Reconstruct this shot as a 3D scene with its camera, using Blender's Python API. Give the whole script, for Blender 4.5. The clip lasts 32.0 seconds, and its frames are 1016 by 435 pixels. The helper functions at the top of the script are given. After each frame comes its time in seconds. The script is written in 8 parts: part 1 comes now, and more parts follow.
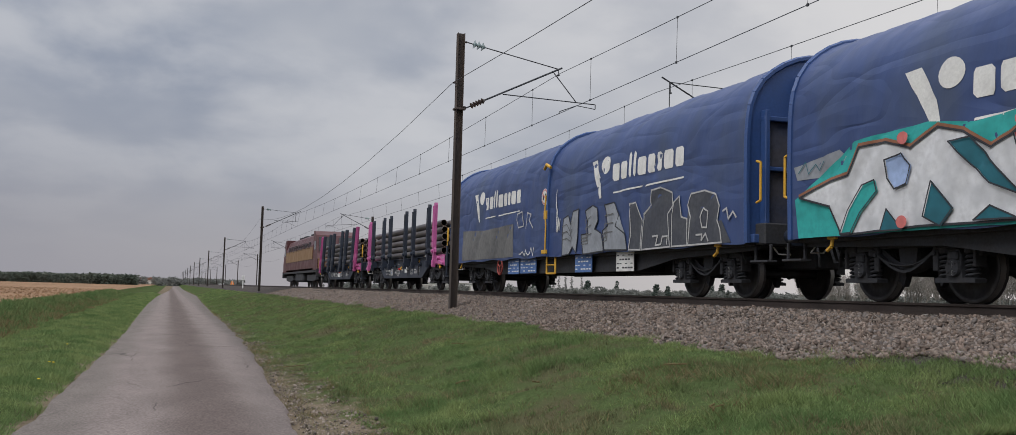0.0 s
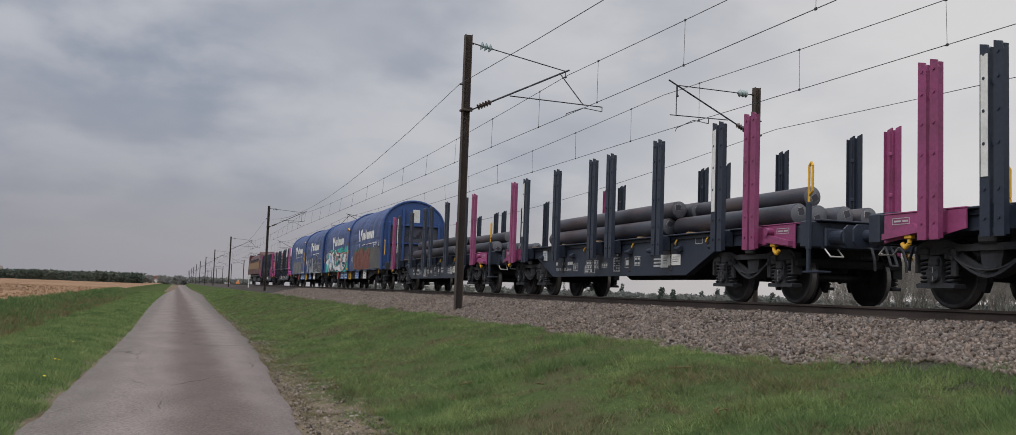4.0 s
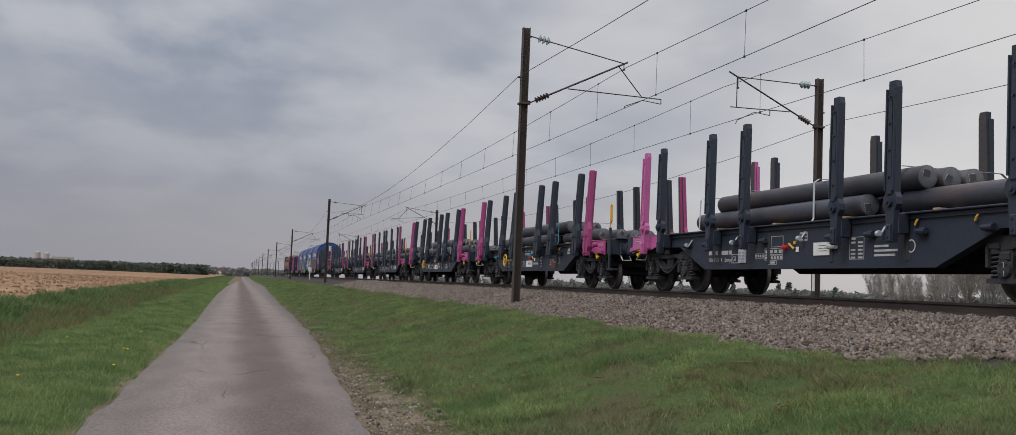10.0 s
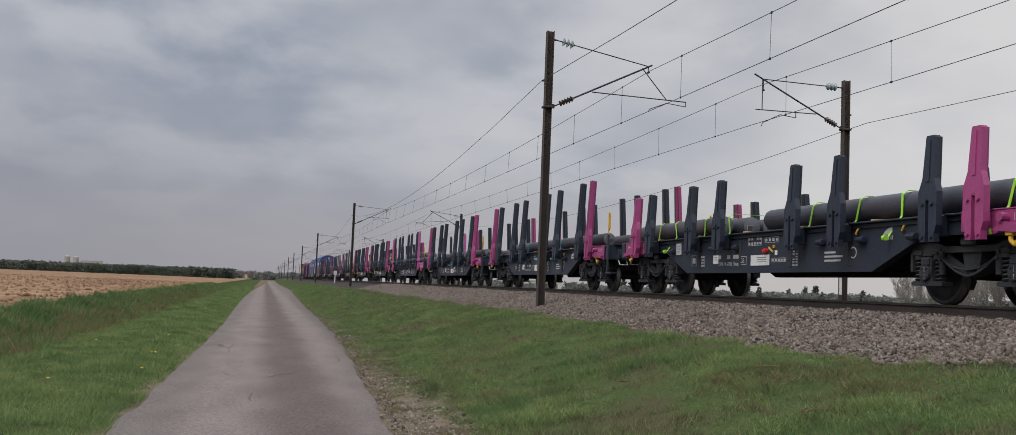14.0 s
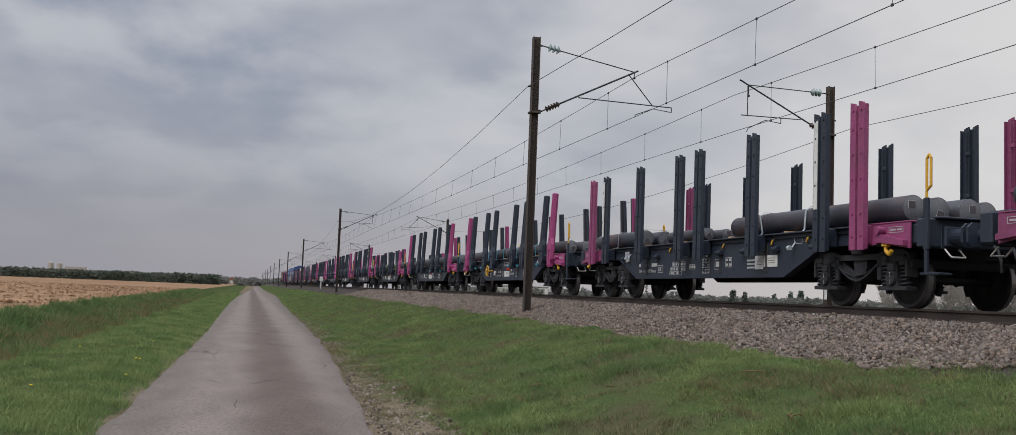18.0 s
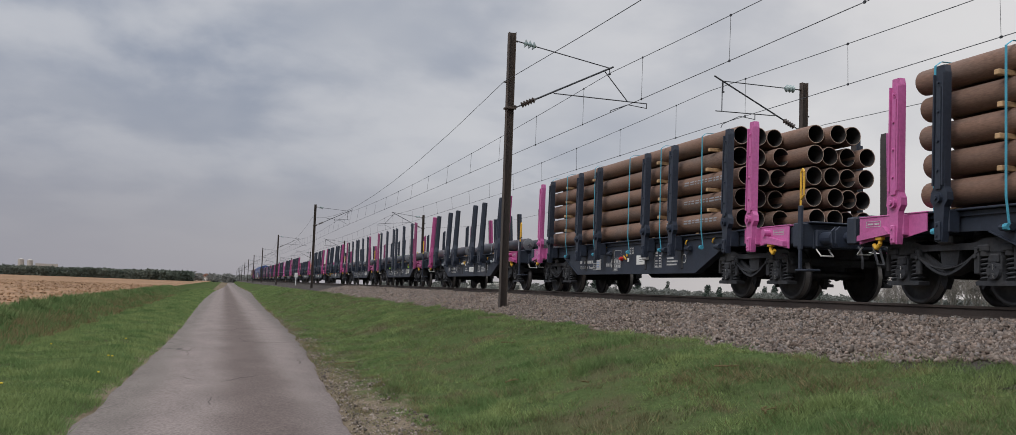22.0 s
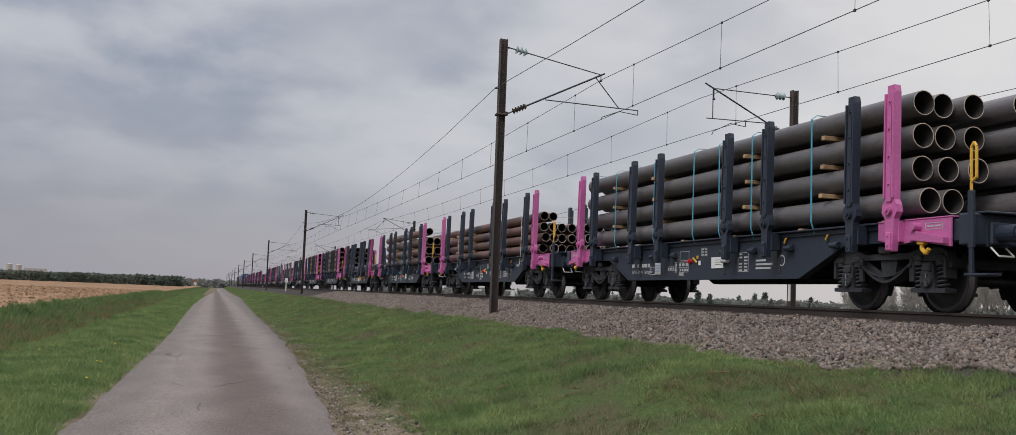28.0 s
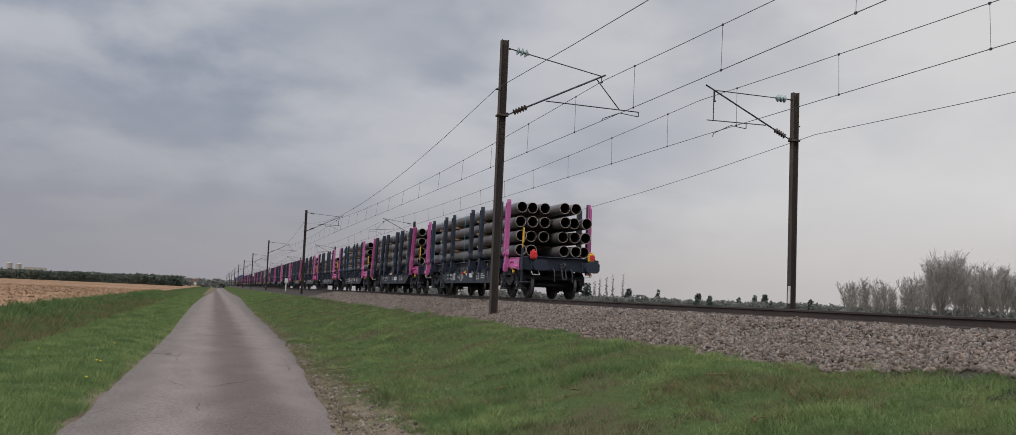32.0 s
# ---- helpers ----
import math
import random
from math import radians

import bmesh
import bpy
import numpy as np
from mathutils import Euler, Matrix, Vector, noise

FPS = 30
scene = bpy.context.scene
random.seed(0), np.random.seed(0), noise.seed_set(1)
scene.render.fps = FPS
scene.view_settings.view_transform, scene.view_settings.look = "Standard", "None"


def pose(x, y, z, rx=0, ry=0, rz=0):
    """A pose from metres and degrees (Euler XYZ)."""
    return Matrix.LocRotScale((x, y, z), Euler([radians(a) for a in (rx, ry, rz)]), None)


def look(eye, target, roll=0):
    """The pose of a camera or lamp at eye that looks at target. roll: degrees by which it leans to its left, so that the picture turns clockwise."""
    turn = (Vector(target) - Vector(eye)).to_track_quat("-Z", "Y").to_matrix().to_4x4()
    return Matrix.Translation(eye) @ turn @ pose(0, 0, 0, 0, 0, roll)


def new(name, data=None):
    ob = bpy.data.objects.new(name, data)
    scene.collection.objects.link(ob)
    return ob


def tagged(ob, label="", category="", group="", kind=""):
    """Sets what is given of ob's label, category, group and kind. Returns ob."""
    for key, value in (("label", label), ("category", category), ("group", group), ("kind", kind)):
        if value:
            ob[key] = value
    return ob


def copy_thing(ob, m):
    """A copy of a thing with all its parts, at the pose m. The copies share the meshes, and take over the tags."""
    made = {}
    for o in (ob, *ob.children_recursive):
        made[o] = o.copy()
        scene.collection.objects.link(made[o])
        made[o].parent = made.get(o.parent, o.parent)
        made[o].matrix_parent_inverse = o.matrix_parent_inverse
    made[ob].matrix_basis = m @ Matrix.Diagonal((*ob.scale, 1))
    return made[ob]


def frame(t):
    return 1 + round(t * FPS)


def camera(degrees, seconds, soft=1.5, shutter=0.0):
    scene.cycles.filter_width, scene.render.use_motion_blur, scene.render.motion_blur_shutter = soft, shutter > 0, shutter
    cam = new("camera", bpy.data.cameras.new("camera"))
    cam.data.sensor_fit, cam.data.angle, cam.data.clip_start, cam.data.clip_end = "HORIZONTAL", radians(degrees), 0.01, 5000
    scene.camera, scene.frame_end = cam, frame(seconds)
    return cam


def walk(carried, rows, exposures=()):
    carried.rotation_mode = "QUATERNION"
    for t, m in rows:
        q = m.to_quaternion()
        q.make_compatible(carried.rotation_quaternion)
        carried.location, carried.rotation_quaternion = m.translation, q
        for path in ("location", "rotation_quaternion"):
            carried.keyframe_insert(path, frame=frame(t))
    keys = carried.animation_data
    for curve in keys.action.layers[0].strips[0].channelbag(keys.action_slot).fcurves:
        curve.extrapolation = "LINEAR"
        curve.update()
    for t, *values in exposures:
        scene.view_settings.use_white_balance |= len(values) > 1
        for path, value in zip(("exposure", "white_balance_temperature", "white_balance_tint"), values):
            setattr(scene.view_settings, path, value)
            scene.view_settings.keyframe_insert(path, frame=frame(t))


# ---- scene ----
EYE = 1.55          # eye above the lane; the rail heads lie at the same height
RAIL = 1.55         # rail head above the lane
TRACK = 10.65       # axis of the near track
TRACK_2 = 14.27     # axis of the far track
MAST_X, MAST_Y, SPAN = 7.56, 26.6, 63.0
MAST_2_X = 17.67

cam = camera(54.87, 32.0, 0.6)
walk(cam, [(t, pose(0, 0, EYE, 90 + p, r, y)) for t, y, p, r in [  # seconds, yaw, pitch, roll
    (0, -19.06, 4.35, -1.50),
    (0.5, -18.79, 4.51, -1.60),
    (1, -18.58, 4.56, -1.71),
    (1.5, -18.44, 4.58, -1.87),
    (2, -18.48, 4.62, -1.78),
    (2.5, -18.52, 4.59, -1.92),
    (3, -18.68, 4.49, -1.98),
    (3.5, -18.76, 4.46, -2.01),
    (5.5, -18.65, 4.38, -2.12),
    (6, -18.51, 4.48, -2.16),
    (6.5, -18.16, 4.57, -2.21),
    (7, -17.78, 4.59, -2.25),
    (7.5, -17.35, 4.52, -2.30),
    (8, -16.90, 4.36, -2.25),
    (8.5, -16.45, 4.24, -2.25),
    (9, -16.09, 4.08, -2.29),
    (9.5, -15.70, 3.97, -2.27),
    (10, -15.38, 3.91, -2.31),
    (10.5, -15.09, 3.83, -2.27),
    (11, -14.85, 3.81, -2.21),
    (11.5, -14.64, 3.82, -2.28),
    (12, -14.45, 3.92, -2.35),
    (12.5, -14.27, 3.98, -2.42),
    (13, -14.12, 4.03, -2.43),
    (13.5, -14.02, 4.03, -2.41),
    (14, -13.95, 4.06, -2.30),
    (14.5, -13.93, 4.17, -2.41),
    (16.5, -13.76, 4.75, -2.40),
    (17, -13.94, 4.69, -2.30),
    (17.5, -14.32, 4.55, -2.23),
    (18, -14.74, 4.41, -2.19),
    (18.5, -15.15, 4.32, -2.10),
    (19, -15.47, 4.21, -2.01),
    (19.5, -15.71, 4.15, -2.05),
    (20, -15.88, 4.11, -1.97),
    (20.5, -16.00, 4.11, -1.95),
    (21, -16.09, 4.15, -2.00),
    (21.5, -16.11, 4.17, -1.93),
    (22, -16.15, 4.21, -2.01),
    (22.5, -16.13, 4.23, -1.95),
    (23, -16.09, 4.21, -1.81),
    (23.5, -16.06, 4.21, -1.78),
    (24, -16.09, 4.23, -1.91),
    (24.5, -16.13, 4.28, -1.93),
    (25, -16.19, 4.34, -1.92),
    (25.5, -16.25, 4.40, -1.94),
    (27.5, -16.56, 4.60, -2.12),
    (28, -16.69, 4.59, -2.17),
    (28.5, -16.79, 4.58, -2.20),
    (29, -16.88, 4.56, -2.19),
    (29.5, -17.02, 4.53, -2.27),
    (30, -17.01, 4.58, -2.24),
    (30.5, -17.05, 4.63, -2.28),
    (31, -17.01, 4.64, -2.25),
    (31.5, -16.86, 4.64, -2.32),
    (32, -16.70, 4.65, -2.42),
]], [(0, 0.06), (3, 0.02), (8, 0.0), (16, 0.04), (21, 0.08), (23, 0.1), (25, 0.03), (28, 0.14), (29, 0.16), (30.5, 0.08), (32, 0.0)])


def run(t):
    """Metres that the train has gone at t seconds; it gathers speed a little."""
    return 0.005021 * t * t + 12.7166 * t - 32.81


# ---- world and sun ----
SUN_EL, SUN_AZ = radians(48), radians(-118)
ZENITH = 2.7


def make_world():
    w = bpy.data.worlds.new("overcast_sky")
    scene.world = w
    w.use_nodes = True
    nt = w.node_tree
    nt.nodes.clear()
    N, L = nt.nodes.new, nt.links.new
    sky = N("ShaderNodeTexSky")
    sky.sky_type, sky.sun_disc = "NISHITA", False
    sky.sun_elevation, sky.sun_rotation = SUN_EL, SUN_AZ
    sky.air_density, sky.dust_density = 1.0, 2.0
    co = N("ShaderNodeTexCoord")
    sep = N("ShaderNodeSeparateXYZ")
    L(co.outputs["Generated"], sep.inputs[0])
    up = N("ShaderNodeMath"); up.operation = "MAXIMUM"; up.inputs[1].default_value = 0.0
    L(sep.outputs["Z"], up.inputs[0])
    ad = N("ShaderNodeMath"); ad.operation = "ADD"; ad.inputs[1].default_value = 0.32
    L(up.outputs[0], ad.inputs[0])
    div = N("ShaderNodeVectorMath"); div.operation = "DIVIDE"
    L(co.outputs["Generated"], div.inputs[0])
    cmb = N("ShaderNodeCombineXYZ")
    for i in (0, 1):
        L(ad.outputs[0], cmb.inputs[i])
    cmb.inputs[2].default_value = 1.0
    L(cmb.outputs[0], div.inputs[1])
    mp = N("ShaderNodeMapping")
    mp.inputs["Rotation"].default_value = (0, 0, radians(8))
    mp.inputs["Scale"].default_value = (0.9, 0.9, 0.0)
    mp.inputs["Location"].default_value = (3.1, 1.7, 0.0)
    L(div.outputs[0], mp.inputs[0])

    def cloud(scale, detail, rough, lo, hi, seed):
        n = N("ShaderNodeTexNoise")
        n.noise_dimensions = "4D"
        n.inputs["W"].default_value = seed
        n.inputs["Scale"].default_value, n.inputs["Detail"].default_value, n.inputs["Roughness"].default_value = scale, detail, rough
        n.inputs["Distortion"].default_value = 0.15
        L(mp.outputs[0], n.inputs["Vector"])
        r = N("ShaderNodeMapRange"); r.interpolation_type = "SMOOTHSTEP"
        r.inputs["From Min"].default_value, r.inputs["From Max"].default_value = lo, hi
        L(n.outputs["Fac"], r.inputs["Value"])
        return r.outputs[0]

    def mix(a, b, f, kind="MIX"):
        m = N("ShaderNodeMix"); m.data_type = "RGBA"; m.blend_type = kind
        for sock, v in ((m.inputs[0], f), (m.inputs[6], a), (m.inputs[7], b)):
            if isinstance(v, (tuple, float)):
                sock.default_value = v
            else:
                L(v, sock)
        return m.outputs[2]
    big = cloud(1.5, 4.0, 0.5, 0.36, 0.64, 4.2)
    mid = cloud(2.9, 6.0, 0.5, 0.36, 0.68, 1.3)
    fine = cloud(9.0, 6.0, 0.55, 0.35, 0.75, 7.7)

    def level(v, a, b, lo, hi):
        r = N("ShaderNodeMapRange"); r.interpolation_type = "SMOOTHSTEP"
        for i, x in zip((1, 2, 3, 4), (a, b, lo, hi)):
            r.inputs[i].default_value = x
        L(v, r.inputs[0])
        return r.outputs[0]
    col = mix((0.235, 0.272, 0.352, 1), (0.45, 0.465, 0.505, 1), big)
    col = mix(col, (0.585, 0.59, 0.615, 1), level(mid, 0.0, 1.0, 0.0, 0.7))
    col = mix(col, (0.32, 0.35, 0.42, 1), level(fine, 0.0, 1.0, 0.0, 0.18))
    # paler, faintly pink haze low down
    col = mix(col, (0.34, 0.32, 0.345, 1), level(sep.outputs["Z"], 0.0, 0.13, 0.8, 0.0))
    # the cloud is thinner in the east
    col = mix(col, (0.79, 0.76, 0.735, 1), level(sep.outputs["X"], 0.1, 0.75, 0.0, 0.66))
    col = mix(col, (0.5, 0.46, 0.45, 1), level(sep.outputs["Z"], 0.0, 0.13, 0.4, 0.0))
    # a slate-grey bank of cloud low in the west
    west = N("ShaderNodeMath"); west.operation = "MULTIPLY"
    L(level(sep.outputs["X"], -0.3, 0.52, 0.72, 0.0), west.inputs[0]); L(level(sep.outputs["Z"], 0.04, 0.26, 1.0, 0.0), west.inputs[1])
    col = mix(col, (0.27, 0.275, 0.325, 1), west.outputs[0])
    # an overcast sky is brighter towards the zenith
    high = level(sep.outputs["Z"], 0.28, 0.95, 1.0, ZENITH)
    col = mix(col, high, 1.0, "MULTIPLY")
    thin = mix(col, mix(sky.outputs[0], (0.1, 0.1, 0.1, 1), 1.0, "MULTIPLY"), 0.06)
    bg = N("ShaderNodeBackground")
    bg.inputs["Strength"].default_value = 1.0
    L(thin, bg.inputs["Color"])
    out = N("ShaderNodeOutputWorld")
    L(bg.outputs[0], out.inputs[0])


make_world()
sun_data = bpy.data.lights.new("sun", "SUN")
sun_data.energy, sun_data.angle, sun_data.color = 1.8, radians(34), (1.0, 0.965, 0.92)
sun = new("sun", sun_data)
sun.matrix_basis = look((0, 0, 0), (-math.sin(SUN_AZ) * math.cos(SUN_EL), -math.cos(SUN_AZ) * math.cos(SUN_EL), -math.sin(SUN_EL)))


# ---- materials ----
def mat(name, color, rough=0.7, metal=0.0, vary=0.25, scale=3.0, fine=40.0, bump=0.15, second=None, blotch=0.35, rand=0.0, island=False, stretch=(1, 1, 1), spec=0.5, depth=0.01):
    """A worn surface: two scales of variation, stains of a second colour, fine relief; rand: how far objects (or pieces) differ."""
    m = bpy.data.materials.new(name)
    m.use_nodes = True
    nt = m.node_tree
    N, L = nt.nodes.new, nt.links.new
    bsdf = nt.nodes["Principled BSDF"]
    co = N("ShaderNodeTexCoord")
    mp = N("ShaderNodeMapping"); mp.inputs["Scale"].default_value = stretch
    L(co.outputs["Object"], mp.inputs[0])

    def noise_tex(s, detail=4.0):
        n = N("ShaderNodeTexNoise")
        n.inputs["Scale"].default_value, n.inputs["Detail"].default_value = s, detail
        L(mp.outputs[0], n.inputs["Vector"])
        return n.outputs["Fac"]

    def ranged(v, a, b, c, d):
        r = N("ShaderNodeMapRange")
        for i, x in zip((1, 2, 3, 4), (a, b, c, d)):
            r.inputs[i].default_value = x
        L(v, r.inputs[0])
        return r.outputs[0]

    def mix(a, b, f, kind="MIX"):
        q = N("ShaderNodeMix"); q.data_type = "RGBA"; q.blend_type = kind
        for sock, v in ((q.inputs[0], f), (q.inputs[6], a), (q.inputs[7], b)):
            if isinstance(v, (tuple, float, int)):
                sock.default_value = v
            else:
                L(v, sock)
        return q.outputs[2]
    c = (*color, 1)
    second = second or tuple(x * 0.6 for x in color)
    coarse, grain = noise_tex(scale, 5.0), noise_tex(fine, 3.0)
    col = mix(c, (*second, 1), ranged(coarse, 0.45, 0.75, 0.0, blotch * 2))
    col = mix(col, ranged(grain, 0.2, 0.8, 1 - vary, 1 + vary), 1.0, "MULTIPLY")
    if rand:
        if island:
            g = N("ShaderNodeNewGeometry"); rv = g.outputs["Random Per Island"]
        else:
            g = N("ShaderNodeObjectInfo"); rv = g.outputs["Random"]
        col = mix(col, ranged(rv, 0, 1, 1 - rand, 1 + rand), 1.0, "MULTIPLY")
    L(col, bsdf.inputs["Base Color"])
    L(ranged(coarse, 0.3, 0.7, rough - 0.1, min(1.0, rough + 0.12)), bsdf.inputs["Roughness"])
    bsdf.inputs["Metallic"].default_value = metal
    bsdf.inputs["Specular IOR Level"].default_value = spec
    if bump:
        b = N("ShaderNodeBump"); b.inputs["Strength"].default_value, b.inputs["Distance"].default_value = bump, depth
        L(grain, b.inputs["Height"])
        L(b.outputs[0], bsdf.inputs["Normal"])
    return m


def leaf(name, color, second, rand=0.35, through_light=0.4, scale=0.4):
    """Thin plant tissue: part of the light passes through it."""
    m = bpy.data.materials.new(name)
    m.use_nodes = True
    nt = m.node_tree
    N, L = nt.nodes.new, nt.links.new
    nt.nodes.remove(nt.nodes["Principled BSDF"])
    co, g = N("ShaderNodeTexCoord"), N("ShaderNodeNewGeometry")
    n = N("ShaderNodeTexNoise"); n.inputs["Scale"].default_value, n.inputs["Detail"].default_value = scale, 5.0
    L(co.outputs["Object"], n.inputs["Vector"])
    r = N("ShaderNodeMapRange")
    for i, x in zip((1, 2, 3, 4), (0.35, 0.65, 0.0, 1.0)):
        r.inputs[i].default_value = x
    L(n.outputs["Fac"], r.inputs[0])
    q = N("ShaderNodeMix"); q.data_type = "RGBA"
    q.inputs[6].default_value, q.inputs[7].default_value = (*color, 1), (*second, 1)
    L(r.outputs[0], q.inputs[0])
    r2 = N("ShaderNodeMapRange")
    for i, x in zip((1, 2, 3, 4), (0.0, 1.0, 1 - rand, 1 + rand)):
        r2.inputs[i].default_value = x
    L(g.outputs["Random Per Island"], r2.inputs[0])
    q2 = N("ShaderNodeMix"); q2.data_type = "RGBA"; q2.blend_type = "MULTIPLY"; q2.inputs[0].default_value = 1.0
    L(q.outputs[2], q2.inputs[6]); L(r2.outputs[0], q2.inputs[7])
    d, t, mx = N("ShaderNodeBsdfDiffuse"), N("ShaderNodeBsdfTranslucent"), N("ShaderNodeMixShader")
    L(q2.outputs[2], d.inputs[0]); L(q2.outputs[2], t.inputs[0])
    mx.inputs[0].default_value = through_light
    L(d.outputs[0], mx.inputs[1]); L(t.outputs[0], mx.inputs[2])
    L(mx.outputs[0], nt.nodes["Material Output"].inputs[0])
    return m


BLADE = leaf("grass_blade", (0.232, 0.286, 0.118), (0.12, 0.188, 0.074), 0.3, 0.35, 1.1)
BLADE_DARK = leaf("rank_grass_blade", (0.135, 0.18, 0.08), (0.2, 0.175, 0.105), 0.35, 0.35, 0.7)
RANK = leaf("tall_rank_blade", (0.1, 0.172, 0.066), (0.18, 0.21, 0.095), 0.5, 0.35, 0.5)
BLADE_DRY = leaf("dry_grass_blade", (0.23, 0.18, 0.1), (0.16, 0.125, 0.065), 0.45)
GRASS = mat("grass", (0.061, 0.085, 0.034), 0.95, vary=0.4, scale=0.8, fine=16, bump=0.8, second=(0.055, 0.078, 0.03), blotch=0.5, depth=0.04, spec=0.0)


def add_dirt(m):
    """Bare stony dirt, with a ragged edge, along both sides of the lane."""
    nt = m.node_tree
    N, L = nt.nodes.new, nt.links.new
    b = nt.nodes["Principled BSDF"]
    green = b.inputs["Base Color"].links[0].from_socket
    co, sep = N("ShaderNodeTexCoord"), N("ShaderNodeSeparateXYZ")
    L(co.outputs["Object"], sep.inputs[0])

    def tex(s, detail):
        n = N("ShaderNodeTexNoise"); n.inputs["Scale"].default_value, n.inputs["Detail"].default_value = s, detail
        L(co.outputs["Object"], n.inputs["Vector"])
        return n.outputs["Fac"]

    def rng(v, a, c, d, e):
        r = N("ShaderNodeMapRange")
        for i, x in zip((1, 2, 3, 4), (a, c, d, e)):
            r.inputs[i].default_value = x
        L(v, r.inputs[0])
        return r.outputs[0]

    def op(kind, a, c):
        q = N("ShaderNodeMath"); q.operation = kind
        for sock, v in zip(q.inputs, (a, c)):
            if isinstance(v, float):
                sock.default_value = v
            else:
                L(v, sock)
        return q.outputs[0]
    wob = op("ADD", rng(tex(0.6, 3), 0.2, 0.8, -0.5, 0.5), rng(tex(5.0, 4), 0.2, 0.8, -0.35, 0.35))
    near = op("SUBTRACT", op("ADD", sep.outputs["X"], wob), rng(sep.outputs["Y"], 25.0, 130.0, 0.0, 1.35))
    right = rng(near, 1.9, 2.25, 1.0, 0.0)
    left = rng(op("ADD", sep.outputs["X"], op("MULTIPLY", wob, 0.3)), -1.62, -1.5, 0.0, 1.0)
    mask = op("MULTIPLY", right, left)
    soil, q = N("ShaderNodeMix"), N("ShaderNodeMix")
    soil.data_type = q.data_type = "RGBA"
    soil.inputs[6].default_value, soil.inputs[7].default_value = (0.13, 0.104, 0.074, 1), (0.21, 0.172, 0.13, 1)
    L(rng(tex(28, 4), 0.4, 0.7, 0.0, 1.0), soil.inputs[0])
    L(mask, q.inputs[0]); L(green, q.inputs[6]); L(soil.outputs[2], q.inputs[7])
    # worn brown spots in the turf
    worn = N("ShaderNodeMix"); worn.data_type = "RGBA"
    worn.inputs[7].default_value = (0.085, 0.071, 0.045, 1)
    L(rng(tex(0.55, 5), 0.53, 0.66, 0.0, 0.85), worn.inputs[0]); L(q.outputs[2], worn.inputs[6])
    L(worn.outputs[2], b.inputs["Base Color"])


add_dirt(GRASS)



SOIL = mat("ploughed_soil", (0.245, 0.152, 0.09), 0.95, vary=0.6, scale=0.09, fine=1.6, bump=0.9, second=(0.165, 0.1, 0.06), blotch=0.5, depth=0.15, spec=0.1, stretch=(1.0, 0.3, 1.0))
STONE = mat("ballast_stone", (0.168, 0.143, 0.126), 0.9, vary=0.25, scale=0.4, fine=30, bump=0.3, second=(0.14, 0.115, 0.1), blotch=0.3, rand=0.42, island=True, spec=0.2)


def add_tints(m, tints):
    """Gives each loose piece one of several tints of rock."""
    nt = m.node_tree
    N, L = nt.nodes.new, nt.links.new
    b = nt.nodes["Principled BSDF"]
    base = b.inputs["Base Color"].links[0].from_socket
    g, times, cut, ramp, q = N("ShaderNodeNewGeometry"), N("ShaderNodeMath"), N("ShaderNodeMath"), N("ShaderNodeValToRGB"), N("ShaderNodeMix")
    times.operation, cut.operation = "MULTIPLY", "FRACT"
    times.inputs[1].default_value = 17.3
    L(g.outputs["Random Per Island"], times.inputs[0]); L(times.outputs[0], cut.inputs[0]); L(cut.outputs[0], ramp.inputs[0])
    ramp.color_ramp.interpolation = "CONSTANT"
    while len(ramp.color_ramp.elements) < len(tints):
        ramp.color_ramp.elements.new(0.5)
    for i, (e, c) in enumerate(zip(ramp.color_ramp.elements, tints)):
        e.position, e.color = i / len(tints), (*c, 1)
    q.data_type, q.blend_type, q.inputs[0].default_value = "RGBA", "MULTIPLY", 1.0
    L(base, q.inputs[6]); L(ramp.outputs[0], q.inputs[7]); L(q.outputs[2], b.inputs["Base Color"])


add_tints(STONE, ((1.1, 1.0, 0.94), (0.92, 0.95, 1.0), (0.74, 0.7, 0.68), (1.08, 1.06, 1.05), (0.85, 0.76, 0.71), (1.0, 0.96, 0.93), (1.22, 1.18, 1.14)))
# same rock, much darker: shade in the gaps between stones is coloured in
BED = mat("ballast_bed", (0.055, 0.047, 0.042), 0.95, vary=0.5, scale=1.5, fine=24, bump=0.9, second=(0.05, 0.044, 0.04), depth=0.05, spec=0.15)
RAILSTEEL = mat("rail_rust", (0.05, 0.037, 0.032), 0.75, 0.2, vary=0.2, scale=2, fine=25, second=(0.035, 0.028, 0.025))
RAILHEAD = mat("rail_head", (0.3, 0.28, 0.27), 0.4, 0.9, vary=0.1, scale=2, fine=25)
CONCRETE = mat("concrete", (0.36, 0.34, 0.31), 0.9, vary=0.2, scale=2, fine=30)
MASTSTEEL = mat("mast_steel", (0.05, 0.039, 0.034), 0.75, 0.1, vary=0.3, scale=2.5, fine=30, second=(0.085, 0.062, 0.047), blotch=0.5, stretch=(1, 1, 0.25))
WIRE = mat("wire", (0.045, 0.048, 0.055), 0.6, 0.3, vary=0.1, bump=0)
PORCELAIN = mat("insulator_glass", (0.26, 0.33, 0.33), 0.25, vary=0.1, bump=0)
INSUL = mat("insulator_brown", (0.05, 0.035, 0.03), 0.4, vary=0.1, bump=0)
